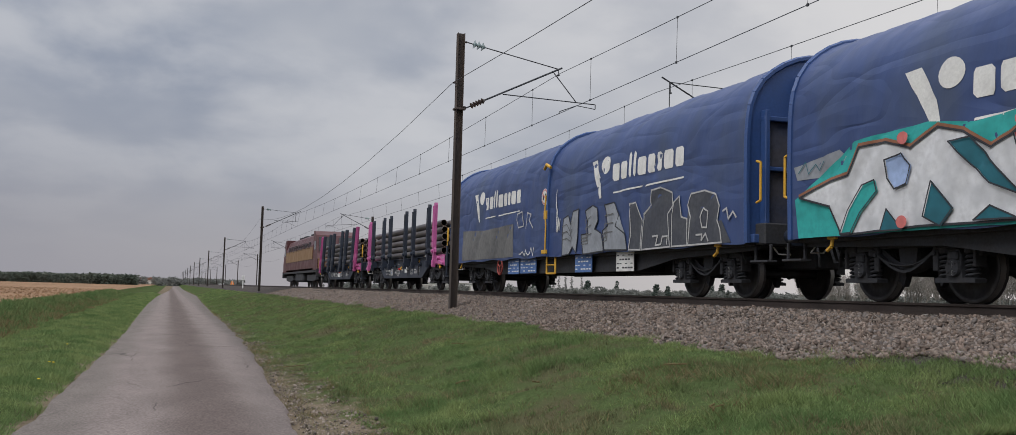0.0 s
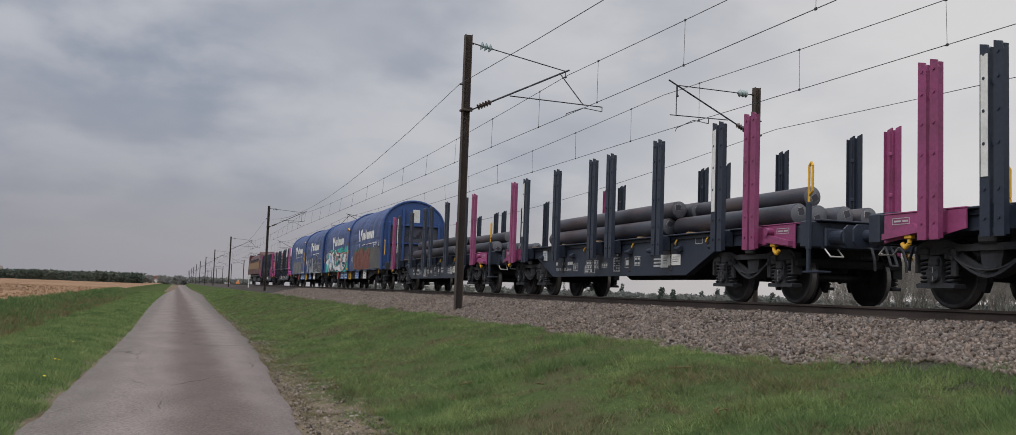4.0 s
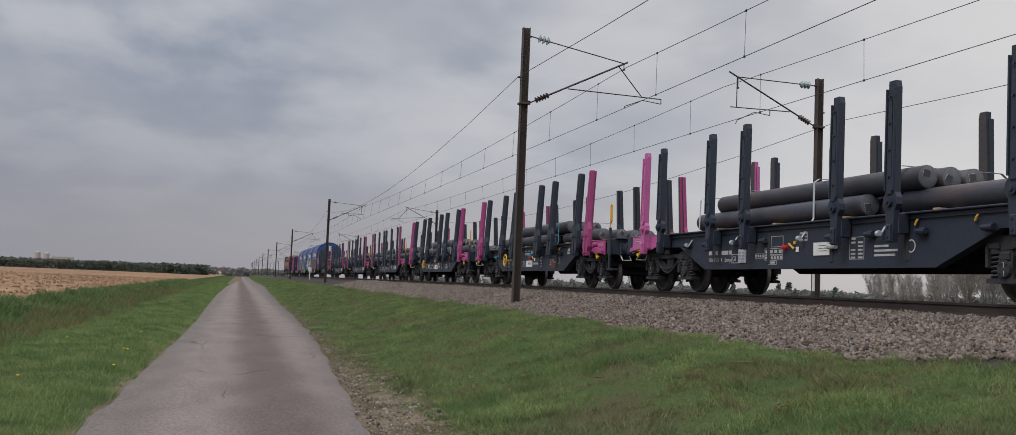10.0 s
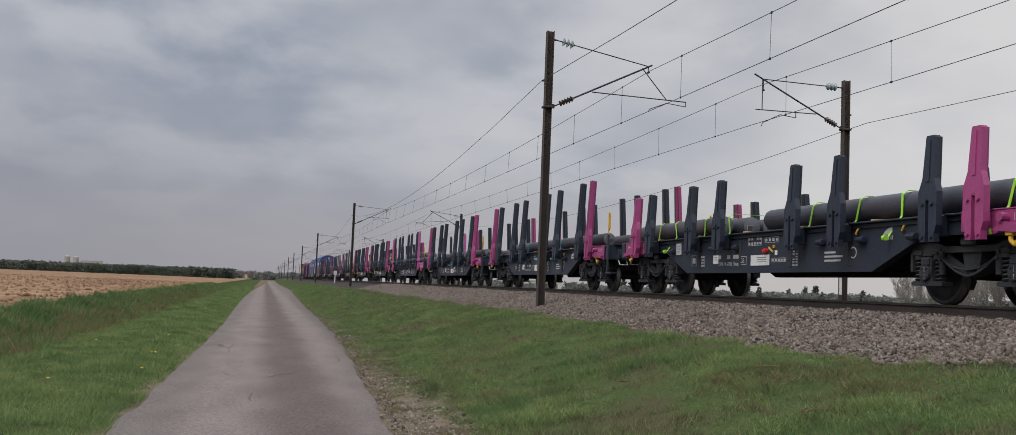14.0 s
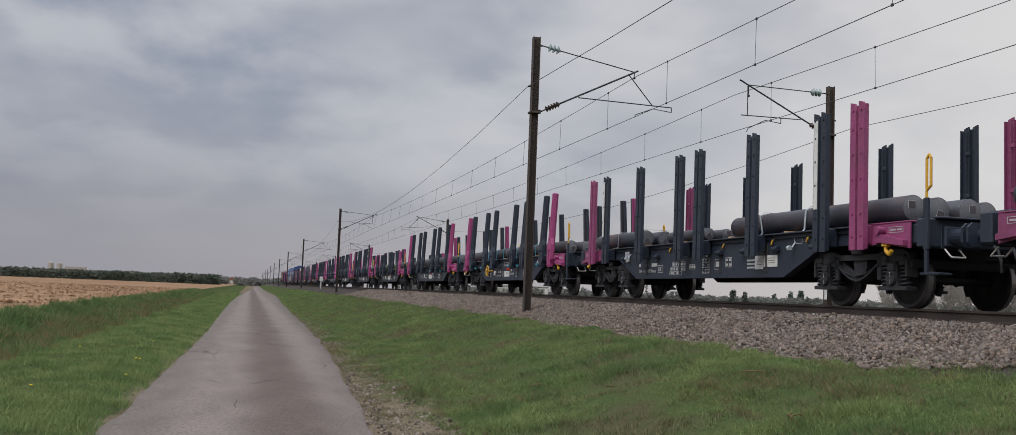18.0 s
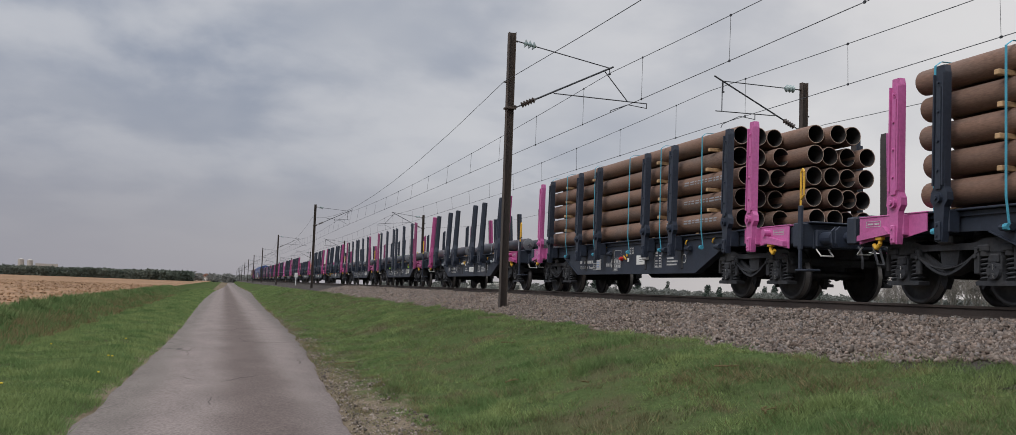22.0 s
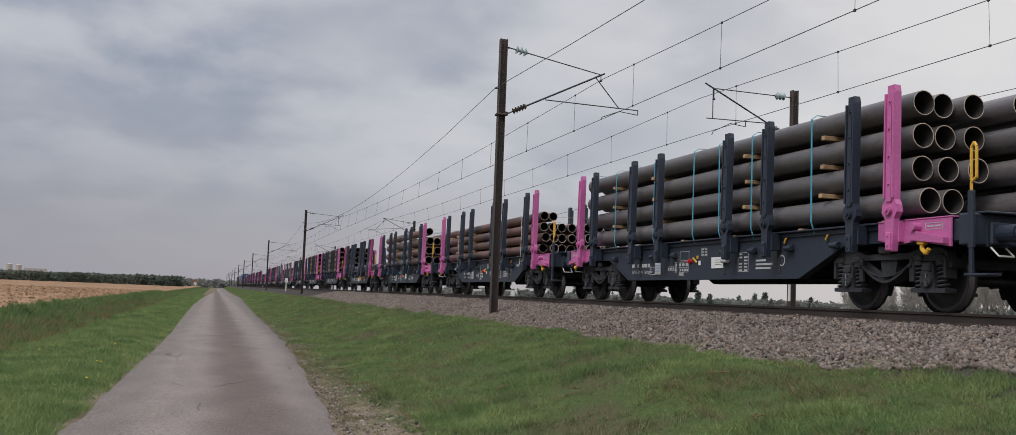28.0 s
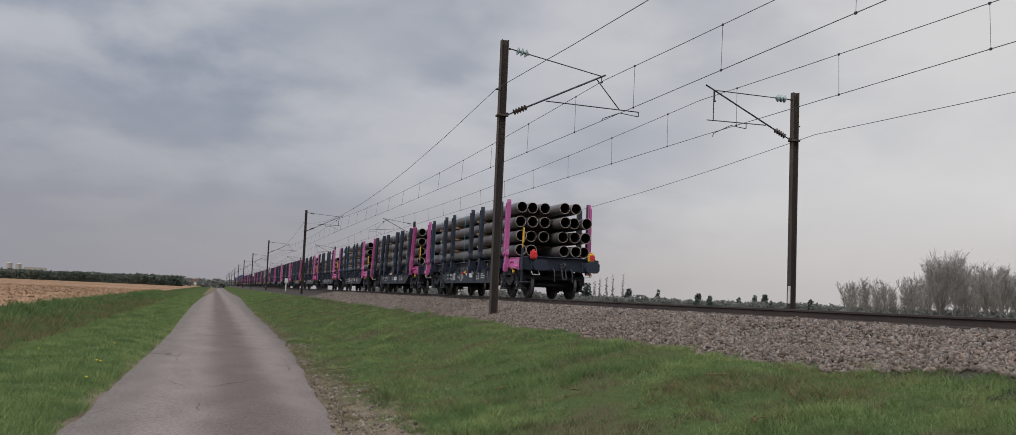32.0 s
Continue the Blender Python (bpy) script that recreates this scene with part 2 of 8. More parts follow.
BLACKSTEEL = mat("dark_grey_paint", (0.022, 0.029, 0.046), 0.55, vary=0.22, scale=1.2, fine=18, bump=0.08, second=(0.032, 0.04, 0.055), blotch=0.35, rand=0.1, spec=0.4)
OLDPINK = mat("faded_magenta_paint", (0.25, 0.05, 0.14), 0.6, vary=0.2, scale=1.5, fine=20, bump=0.06, second=(0.16, 0.045, 0.09), blotch=0.4, rand=0.1)
ORCHID = mat("orchid_paint", (0.48, 0.118, 0.31), 0.45, vary=0.15, scale=1.5, fine=20, bump=0.06, second=(0.33, 0.07, 0.2), blotch=0.3, rand=0.08)
PINK = mat("magenta_paint", (0.32, 0.05, 0.17), 0.5, vary=0.15, scale=1.5, fine=20, bump=0.06, second=(0.29, 0.05, 0.15), blotch=0.3, rand=0.08)
BARESTEEL = mat("bare_grey_steel", (0.05, 0.048, 0.05), 0.65, 0.1, vary=0.25, scale=1.5, fine=20, bump=0.06, second=(0.08, 0.06, 0.05), blotch=0.4)
BOGIE = mat("bogie_grime", (0.029, 0.031, 0.037), 0.8, 0.1, vary=0.35, scale=3, fine=25, second=(0.042, 0.038, 0.036))
WHEEL = mat("wheel_steel", (0.04, 0.039, 0.041), 0.6, 0.3, vary=0.3, scale=4, fine=20, second=(0.035, 0.028, 0.024))
TREAD = mat("wheel_tread", (0.2, 0.19, 0.185), 0.45, 0.8, vary=0.1, bump=0)
YELLOW = mat("yellow_paint", (0.62, 0.35, 0.035), 0.55, vary=0.15, scale=4, fine=30, second=(0.4, 0.23, 0.04))
FADEDWHITE = mat("faded_white_paint", (0.42, 0.42, 0.42), 0.7, vary=0.2, scale=6, fine=30, bump=0, second=(0.25, 0.25, 0.26))
PLATEINK = mat("blue_print", (0.2, 0.27, 0.42), 0.7, vary=0.1, bump=0)
WHITE = mat("white_paint", (0.66, 0.66, 0.64), 0.6, vary=0.1, scale=4, fine=30, second=(0.45, 0.45, 0.44))
BRAKERED = mat("worn_red_paint", (0.3, 0.04, 0.03), 0.6, vary=0.2, scale=4, fine=30, second=(0.16, 0.04, 0.03))
REDLAMP = mat("red_lens", (0.62, 0.03, 0.03), 0.35, vary=0.05, bump=0)
BARSTEEL = mat("steel_bar", (0.047, 0.05, 0.065), 0.5, 0.2, vary=0.28, scale=1.5, fine=25, bump=0.1, second=(0.1, 0.064, 0.056), blotch=0.4, rand=0.18, stretch=(3, 0.5, 3))
BAREND = mat("sawn_bar_end", (0.13, 0.136, 0.15), 0.5, 0.2, vary=0.25, scale=6, fine=40, second=(0.09, 0.09, 0.095))
RUSTPIPE = mat("rusty_pipe", (0.155, 0.09, 0.064), 0.85, vary=0.3, scale=1.2, fine=20, bump=0.15, second=(0.13, 0.095, 0.08), blotch=0.5, rand=0.25, stretch=(3, 0.6, 3))
DARKPIPE = mat("dark_pipe", (0.102, 0.094, 0.098), 0.44, 0.1, vary=0.3, scale=1.4, fine=20, bump=0.12, second=(0.14, 0.12, 0.112), blotch=0.4, rand=0.2, stretch=(3, 0.35, 3), spec=0.6)
BROWNPIPE = mat("brown_pipe", (0.15, 0.08, 0.064), 0.55, 0.1, vary=0.3, scale=1.4, fine=20, bump=0.1, second=(0.055, 0.052, 0.056), blotch=0.6, rand=0.25, stretch=(3, 0.4, 3))
# near black: the shade inside the pipes is put into the bore colour
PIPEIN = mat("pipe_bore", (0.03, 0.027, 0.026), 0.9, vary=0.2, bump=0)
PIPERIM = mat("pipe_rim", (0.46, 0.37, 0.3), 0.6, vary=0.2, scale=5, fine=30, bump=0, rand=0.2)
PIPERIM_D = mat("rusted_pipe_rim", (0.30, 0.22, 0.17), 0.7, vary=0.2, scale=5, fine=30, bump=0, rand=0.2)
WOOD = mat("timber_spacer", (0.4, 0.26, 0.14), 0.85, vary=0.2, scale=3, fine=30, rand=0.2)
STRAP_B = mat("blue_strap", (0.06, 0.31, 0.43), 0.7, vary=0.15, bump=0)
STRAP_W = mat("pale_strap", (0.42, 0.47, 0.50), 0.7, vary=0.15, bump=0)
STRAP_G = mat("green_strap", (0.36, 0.75, 0.06), 0.7, vary=0.1, bump=0)
HOOD = mat("blue_tarpaulin", (0.033, 0.06, 0.165), 0.55, vary=0.1, scale=0.9, fine=2.6, bump=0.3, second=(0.052, 0.075, 0.14), blotch=0.5, depth=0.03, stretch=(1, 1.5, 0.6))
HOODFRAME = mat("blue_paint", (0.028, 0.068, 0.2), 0.5, vary=0.12, scale=1.5, fine=20, bump=0.05, second=(0.03, 0.06, 0.16))


def add_creases(m):
    """Sharp slack creases across a cover, running aslant from its shoulder."""
    nt = m.node_tree
    N, L = nt.nodes.new, nt.links.new
    b = nt.nodes["Principled BSDF"]
    co = N("ShaderNodeTexCoord")
    last = b.inputs["Normal"].links[0].from_socket
    for turn, size, deep in ((32, 0.55, 0.03), (-24, 0.8, 0.018), (5, 0.4, 0.025)):
        mp = N("ShaderNodeMapping")
        mp.inputs["Rotation"].default_value = (radians(turn), 0, 0)
        mp.inputs["Scale"].default_value = (0.4, 0.45, 1.5)
        L(co.outputs["Object"], mp.inputs[0])
        n = N("ShaderNodeTexNoise")
        n.inputs["Scale"].default_value, n.inputs["Detail"].default_value, n.inputs["Distortion"].default_value = size, 1.2, 0.4
        L(mp.outputs[0], n.inputs["Vector"])
        s = N("ShaderNodeMath"); s.operation = "SUBTRACT"; s.inputs[1].default_value = 0.5
        a = N("ShaderNodeMath"); a.operation = "ABSOLUTE"
        r = N("ShaderNodeMapRange"); r.inputs[1].default_value, r.inputs[2].default_value = 0.0, 0.06
        L(n.outputs["Fac"], s.inputs[0]); L(s.outputs[0], a.inputs[0]); L(a.outputs[0], r.inputs[0])
        bp = N("ShaderNodeBump"); bp.inputs["Strength"].default_value, bp.inputs["Distance"].default_value = 0.5, deep
        L(r.outputs[0], bp.inputs["Height"]); L(last, bp.inputs["Normal"])
        last = bp.outputs[0]
    L(last, b.inputs["Normal"])


add_creases(HOOD)


# ---- mesh helpers ----
def part(name, bm, material, parent=None, label="", smooth=False):
    """Links a bmesh as one mesh object under a thing or a part."""
    me = bpy.data.meshes.new(name)
    bm.to_mesh(me)
    bm.free()
    for m in (material if isinstance(material, (list, tuple)) else [material]):
        me.materials.append(m)
    if smooth:
        me.polygons.foreach_set("use_smooth", [True] * len(me.polygons))
        me.set_sharp_from_angle(angle=radians(40))
    ob = new(name, me)
    ob.parent = parent
    if label:
        ob["label"] = label
    return ob


def sheet(name, verts, faces, material, parent=None, smooth=False):
    me = bpy.data.meshes.new(name)
    me.from_pydata(verts, [], faces)
    for m in (material if isinstance(material, (list, tuple)) else [material]):
        me.materials.append(m)
    if smooth:
        me.polygons.foreach_set("use_smooth", [True] * len(me.polygons))
    me.update()
    ob = new(name, me)
    ob.parent = parent
    return ob


def again(ob, m, parent):
    """A part with the same mesh at another pose."""
    c = new(ob.name.split(".")[0], ob.data)
    c.parent, c.matrix_basis = parent, m
    if "label" in ob:
        c["label"] = ob["label"]
    return c


def thing(name, label, category, group="", kind=""):
    return tagged(new(name), label, category, group, kind)


def box(bm, c, s, bev=0.0, rot=None, mi=0):
    """A box with centre c and size s, its edges bevelled."""
    m = Matrix.LocRotScale(c, rot, s)
    r = bmesh.ops.create_cube(bm, size=1.0, matrix=m)
    fs = {f for v in r["verts"] for f in v.link_faces}
    if bev:
        es = list({e for v in r["verts"] for e in v.link_edges})
        b = bmesh.ops.bevel(bm, geom=es, offset=bev, segments=1, affect="EDGES", profile=0.5)
        fs |= set(b["faces"])
    if mi:
        for f in fs:
            if f.is_valid:
                f.material_index = mi


def prism(bm, pts, a, b, axis="x", mi=0):
    """A plate: the outline pts swept from a to b along an axis; pts are (y, z), (x, z) or (x, y)."""
    def at(p, q):
        return {"x": (q, p[0], p[1]), "y": (p[0], q, p[1]), "z": (p[0], p[1], q)}[axis]
    lo = [bm.verts.new(at(p, a)) for p in pts]
    hi = [bm.verts.new(at(p, b)) for p in pts]
    n = len(pts)
    fs = [bm.faces.new(lo[::-1]), bm.faces.new(hi)]
    for i in range(n):
        fs.append(bm.faces.new((lo[i], lo[(i + 1) % n], hi[(i + 1) % n], hi[i])))
    for f in fs:
        f.material_index = mi
    bmesh.ops.recalc_face_normals(bm, faces=fs)


def rod(bm, a, b, r, seg=8, r2=None, caps=True, mi=0):
    """A round bar from a to b."""
    a, b = Vector(a), Vector(b)
    d = b - a
    m = Matrix.Translation((a + b) / 2) @ d.to_track_quat("Z", "Y").to_matrix().to_4x4()
    q = bmesh.ops.create_cone(bm, cap_ends=caps, segments=seg, radius1=r, radius2=r if r2 is None else r2, depth=d.length, matrix=m)
    if mi:
        for f in {f for v in q["verts"] for f in v.link_faces}:
            f.material_index = mi


def bent(bm, pts, r, seg=6):
    for a, b in zip(pts, pts[1:]):
        rod(bm, a, b, r, seg)


def lathe(bm, prof, n=24, axis="x", mis=None):
    """Turns the profile (along, radius) about an axis; closed where the radius is 0."""
    def at(t, rr, k):
        c, s = math.cos(6.28318 * k / n) * rr, math.sin(6.28318 * k / n) * rr
        return {"x": (t, c, s), "y": (c, t, s), "z": (c, s, t)}[axis]
    rings = [[bm.verts.new(at(t, rr, k)) for k in range(n)] for t, rr in prof]
    for i, (p, q) in enumerate(zip(rings, rings[1:])):
        for k in range(n):
            f = bm.faces.new((p[k], p[(k + 1) % n], q[(k + 1) % n], q[k]))
            f.smooth = True
            if mis:
                f.material_index = mis[i]
    return rings


def fresh():
    return bmesh.new()


# ---- ground ----
def ground_height(x):
    """Height of the open ground across the lane and the line."""
    xs = (-400, -60, -9, -6.75, -6.35, -5.6, -5.1, -4.6, -3.9, -1.9, -1.3, 1.4, 2.2, 3.4, 5.0, 6.3, 7.6, 8.2, 16.6, 17.6, 19.5, 60, 400)
    zs = (0.75, 0.62, 0.47, 0.46, 0.4, 0.02, -0.12, -0.12, 0.0, 0.04, -0.05, -0.05, 0.03, 0.16, 0.58, 0.83, 0.85, 0.8, 0.8, 0.7, 0.35, 0.25, 0.25)
    return np.interp(x, xs, zs)


def turf(x, y):
    """Uneven hummocks in the grass."""
    return 0.085 * noise.noise((x * 0.55, y * 0.42, 3.0)) + 0.095 * noise.noise((x * 1.5, y * 1.3, 8.0)) + 0.03 * noise.noise((x * 3.6, y * 3.2, 5.0))


def curve(ys, xs):
    """A line through the points as a table in steps of a quarter metre."""
    table = np.interp(np.arange(0, 901, 0.25), ys, xs).tolist()
    return lambda y: table[min(3600, max(0, int(y * 4)))]


lane_left = curve((0, 11, 25, 35, 50, 73, 124, 210, 400, 900), (-1.42, -1.42, -1.28, -1.26, -1.36, -1.48, -1.3, 0.0, 1.2, 4.0))
lane_right = curve((0, 11, 13.5, 16, 20, 29, 41, 54, 80, 130, 210, 400, 900), (1.4, 1.42, 1.53, 1.62, 1.79, 2.05, 2.2, 2.28, 2.6, 3.4, 3.2, 4.2, 7.0))


def terrain(x, y):
    """Height of the turf; the bank keeps clear of the lane where that widens."""
    return float(ground_height(clear_of_lane(x, y))) + hummock(x, y)


def hummock(x, y):
    rough = max(0.0, min(1.0, (abs(clear_of_lane(x, y)) - 1.6) * 2.0)) * (1.0 if -6.4 < x < 7.9 else 0.3)
    return turf(x, y) * rough if rough else 0.0


def clear_of_lane(x, y):
    r = lane_right(y)
    w = x
    if 0 < x < 5.5:
        w = x * 1.42 / r if x <= r else 1.42 + (x - r) * 4.08 / (5.5 - r)
    return w


# where the grass ends on the ballast
toe = curve((0, 7, 8, 8.7, 9.5, 11, 16, 30, 300), (7.4, 7.4, 7.5, 7.22, 6.98, 6.85, 6.92, 6.9, 6.9))
# where the grass begins on the side of the railway
dirt_edge = curve((0, 11, 15, 21, 34, 54, 81, 130, 210), (2.15, 2.2, 2.45, 2.25, 2.4, 2.5, 2.8, 3.6, 3.4))


def make_ground():
    xs = np.concatenate([[-2500, -1200, -600, -300, -150, -80, -45, -28, -18, -12], np.arange(-9, 8.3, 0.3), [9, 12, 16.6, 17.6, 19.5, 25, 40, 80, 160, 320, 700, 1400, 2500]])
    ys = np.concatenate([[-700, -300, -120, -60, -30, -10, 0], np.arange(3, 60, 0.5), np.arange(60, 160, 3), [180, 220, 270, 340, 450, 600, 900, 1400, 2200, 4000]])
    verts, faces, zone = [], [], []
    for y in ys:
        for x in xs:
            z = terrain(x, y)
            if x < -7:
                z += 0.05 * noise.noise((x * 0.9, y * 0.3, 1.0))
            verts.append((float(x), float(y), z))
    nx = len(xs)
    for j in range(len(ys) - 1):
        for i in range(nx - 1):
            a = j * nx + i
            faces.append((a, a + 1, a + 1 + nx, a + nx))
            xm = (xs[i] + xs[i + 1]) / 2
            zone.append(1 if xm < -6.6 else 0)
    ob = sheet("ground", verts, faces, [GRASS, SOIL], smooth=True)
    ob.data.polygons.foreach_set("material_index", zone)
    return tagged(ob, "green grass verges, bare dirt and a ploughed brown field", "ground", kind="structure")


def make_road():
    """The lane: a thin cambered slab with ragged edges, patched along its right side."""
    m = bpy.data.materials.new("worn_asphalt")
    m.use_nodes = True
    nt = m.node_tree
    N, L = nt.nodes.new, nt.links.new
    b = nt.nodes["Principled BSDF"]
    co = N("ShaderNodeTexCoord")
    sep = N("ShaderNodeSeparateXYZ")
    L(co.outputs["Object"], sep.inputs[0])

    def tex(scale, detail, stretch=(1, 1, 1)):
        mp = N("ShaderNodeMapping"); mp.inputs["Scale"].default_value = stretch
        L(co.outputs["Object"], mp.inputs[0])
        n = N("ShaderNodeTexNoise"); n.inputs["Scale"].default_value, n.inputs["Detail"].default_value = scale, detail
        L(mp.outputs[0], n.inputs["Vector"])
        return n.outputs["Fac"]

    def rng(v, a, c, d, e):
        r = N("ShaderNodeMapRange"); r.interpolation_type = "SMOOTHSTEP"
        for i, x in zip((1, 2, 3, 4), (a, c, d, e)):
            r.inputs[i].default_value = x
        L(v, r.inputs[0])
        return r.outputs[0]

    def mix(a, c, f, kind="MIX"):
        q = N("ShaderNodeMix"); q.data_type = "RGBA"; q.blend_type = kind
        for sock, v in ((q.inputs[0], f), (q.inputs[6], a), (q.inputs[7], c)):
            if isinstance(v, (tuple, float, int)):
                sock.default_value = v
            else:
                L(v, sock)
        return q.outputs[2]
    wob = N("ShaderNodeMath"); wob.operation = "MULTIPLY_ADD"
    L(tex(0.35, 3), wob.inputs[0]); wob.inputs[1].default_value = 0.5
    L(sep.outputs["X"], wob.inputs[2])
    dist = N("ShaderNodeMath"); dist.operation = "ABSOLUTE"
    sh = N("ShaderNodeMath"); sh.operation = "SUBTRACT"; sh.inputs[1].default_value = 0.75
    L(wob.outputs[0], sh.inputs[0]); L(sh.outputs[0], dist.inputs[0])
    col = mix((0.118, 0.094, 0.086, 1), (0.19, 0.16, 0.149, 1), rng(dist.outputs[0], 0.15, 0.75, 0.0, 1.0))
    col = mix(col, (0.125, 0.112, 0.1, 1), rng(dist.outputs[0], 1.05, 1.5, 0.0, 0.6))
    col = mix(col, rng(tex(1.6, 6, (1, 0.4, 1)), 0.25, 0.75, 0.9, 1.1), 1.0, "MULTIPLY")
    col = mix(col, rng(tex(38, 5), 0.25, 0.75, 0.68, 1.3), 1.0, "MULTIPLY")
    vo = N("ShaderNodeTexVoronoi"); vo.feature = "DISTANCE_TO_EDGE"; vo.inputs["Scale"].default_value = 0.55
    mpv = N("ShaderNodeMapping"); mpv.inputs["Scale"].default_value = (1.2, 0.45, 1)
    L(co.outputs["Object"], mpv.inputs[0])
    wv = N("ShaderNodeTexNoise"); wv.inputs["Scale"].default_value = 3.0
    L(mpv.outputs[0], wv.inputs["Vector"])
    mv = mix(mpv.outputs[0], wv.outputs["Color"], 0.18)
    L(mv, vo.inputs["Vector"])
    crack = rng(vo.outputs["Distance"], 0.0, 0.01, 0.45, 1.0)
    gate = rng(tex(0.3, 2), 0.5, 0.62, 0.0, 1.0)
    cm = mix((1.0, 1.0, 1.0, 1), crack, gate)
    col = mix(col, cm, 1.0, "MULTIPLY")
    L(col, b.inputs["Base Color"])
    b.inputs["Roughness"].default_value = 0.88
    b.inputs["Specular IOR Level"].default_value = 0.12
    bp = N("ShaderNodeBump"); bp.inputs["Strength"].default_value, bp.inputs["Distance"].default_value = 0.5, 0.012
    L(tex(90, 2), bp.inputs["Height"]); L(bp.outputs[0], b.inputs["Normal"])

    ys = np.concatenate([[-450, -60, -20, 0], np.arange(4, 70, 0.25), np.arange(70, 200, 2), [240, 300, 400, 600, 900]])
    verts, faces = [], []
    for y in ys:
        left = lane_left(y) + 0.06 * noise.noise((1.0, y * 0.6, 0)) + 0.04 * noise.noise((1.0, y * 2.3, 4))
        right = lane_right(y) + 0.1 * noise.noise((5.0, y * 0.5, 0)) + 0.09 * noise.noise((7.0, y * 1.9, 4))
        for k, t in enumerate((0, 0.02, 0.2, 0.4, 0.6, 0.8, 0.98, 1)):
            x = left + (right - left) * t
            z = -0.08 if t in (0, 1) else 0.005 + 0.045 * (1 - (2 * t - 1) ** 2)
            verts.append((x, float(y), z))
    for j in range(len(ys) - 1):
        for i in range(7):
            a = j * 8 + i
            faces.append((a, a + 1, a + 9, a + 8))
    return tagged(sheet("road", verts, faces, m, smooth=True), "narrow worn grey asphalt lane with darker middle and broken edges", "road", kind="structure")


BALLAST = ((6.75, 0.8), (7.1, 0.92), (7.9, 1.13), (8.75, 1.33), (9.35, 1.345), (9.6, 1.36), (11.9, 1.36), (12.4, 1.38), (12.9, 1.38), (15.5, 1.38), (16.1, 1.37), (17.2, 0.75))


def ballast_height(x):
    return float(np.interp(x, [p[0] for p in BALLAST], [p[1] for p in BALLAST]))


def make_ballast():
    ys = np.concatenate([[-460, -250, -120, -60, -20], np.arange(0, 90, 0.6), np.arange(90, 300, 6), [400, 600, 900, 1500]])
    xs = (6.6, 6.75, 7.1, 7.35, 7.6, 7.9, 8.2, 8.5, 8.75, 9.3, 9.6, 10.6, 11.9, 12.4, 12.9, 14.2, 15.5, 16.1, 17.2)
    verts, faces = [], []
    for y in ys:
        for x in xs:
            z = ballast_height(x) - (0.12 if x < 6.7 else 0)
            if x < 9:
                z += 0.05 * noise.noise((x, y * 0.35, 2.0)) + 0.03 * noise.noise((x * 3, y * 1.3, 2.0))
            verts.append((x, float(y), z))
    n = len(xs)
    for j in range(len(ys) - 1):
        for i in range(n - 1):
            a = j * n + i
            faces.append((a, a + 1, a + 1 + n, a + n))
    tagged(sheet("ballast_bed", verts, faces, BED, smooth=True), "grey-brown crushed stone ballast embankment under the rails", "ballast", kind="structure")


def make_stones():
    """Loose crushed stones on the near shoulder."""
    rnd = np.random.RandomState(5)
    base = np.array([(1, 0.2, 0), (-1, -0.2, 0), (0.2, 1, 0), (-0.2, -1, 0), (0.25, 0, 1), (-0.25, 0, -1)], float)
    tri = np.array([(0, 2, 4), (2, 1, 4), (1, 3, 4), (3, 0, 4), (2, 0, 5), (1, 2, 5), (3, 1, 5), (0, 3, 5)])
    n = 150000
    # denser near by
    y = 5.5 + 70 * rnd.rand(n) ** 1.7
    x = 6.72 + 2.76 * rnd.rand(n)
    x = np.maximum(x, np.array([toe(b) - 0.12 for b in y.tolist()]))
    size = np.clip(rnd.lognormal(-3.62, 0.34, n), 0.014, 0.055) * (1 + np.clip((y - 25) / 40, 0, 1) * 0.5)
    z = np.interp(x, [p[0] for p in BALLAST], [p[1] for p in BALLAST]) + size * (0.1 + 0.6 * rnd.rand(n))
    z += np.array([0.05 * noise.noise((a, b * 0.35, 2.0)) + 0.03 * noise.noise((a * 3, b * 1.3, 2.0)) for a, b in zip(x, y)])
    q = rnd.randn(n, 3, 3)
    q, _ = np.linalg.qr(q)
    shape = 0.6 + 0.65 * rnd.rand(n, 6, 1)
    v = base[None] * shape * np.stack([np.ones(n), 0.42 + 0.4 * rnd.rand(n), 0.6 + 0.4 * rnd.rand(n)], -1)[:, None, :]
    v = np.einsum("nij,nkj->nki", q, v) * size[:, None, None] + np.stack([x, y, z], -1)[:, None, :]
    f = (tri[None] + 6 * np.arange(n)[:, None, None]).reshape(-1, 3)
    me = bpy.data.meshes.new("ballast_stones")
    me.vertices.add(n * 6)
    me.vertices.foreach_set("co", v.reshape(-1))
    me.loops.add(n * 24)
    me.loops.foreach_set("vertex_index", f.reshape(-1))
    me.polygons.add(n * 8)
    me.polygons.foreach_set("loop_start", np.arange(n * 8) * 3)
    me.update(calc_edges=True)
    me.materials.append(STONE)
    tagged(new("ballast_stones", me), "loose grey and brown crushed stones on the embankment shoulder", "stones", kind="stuff")


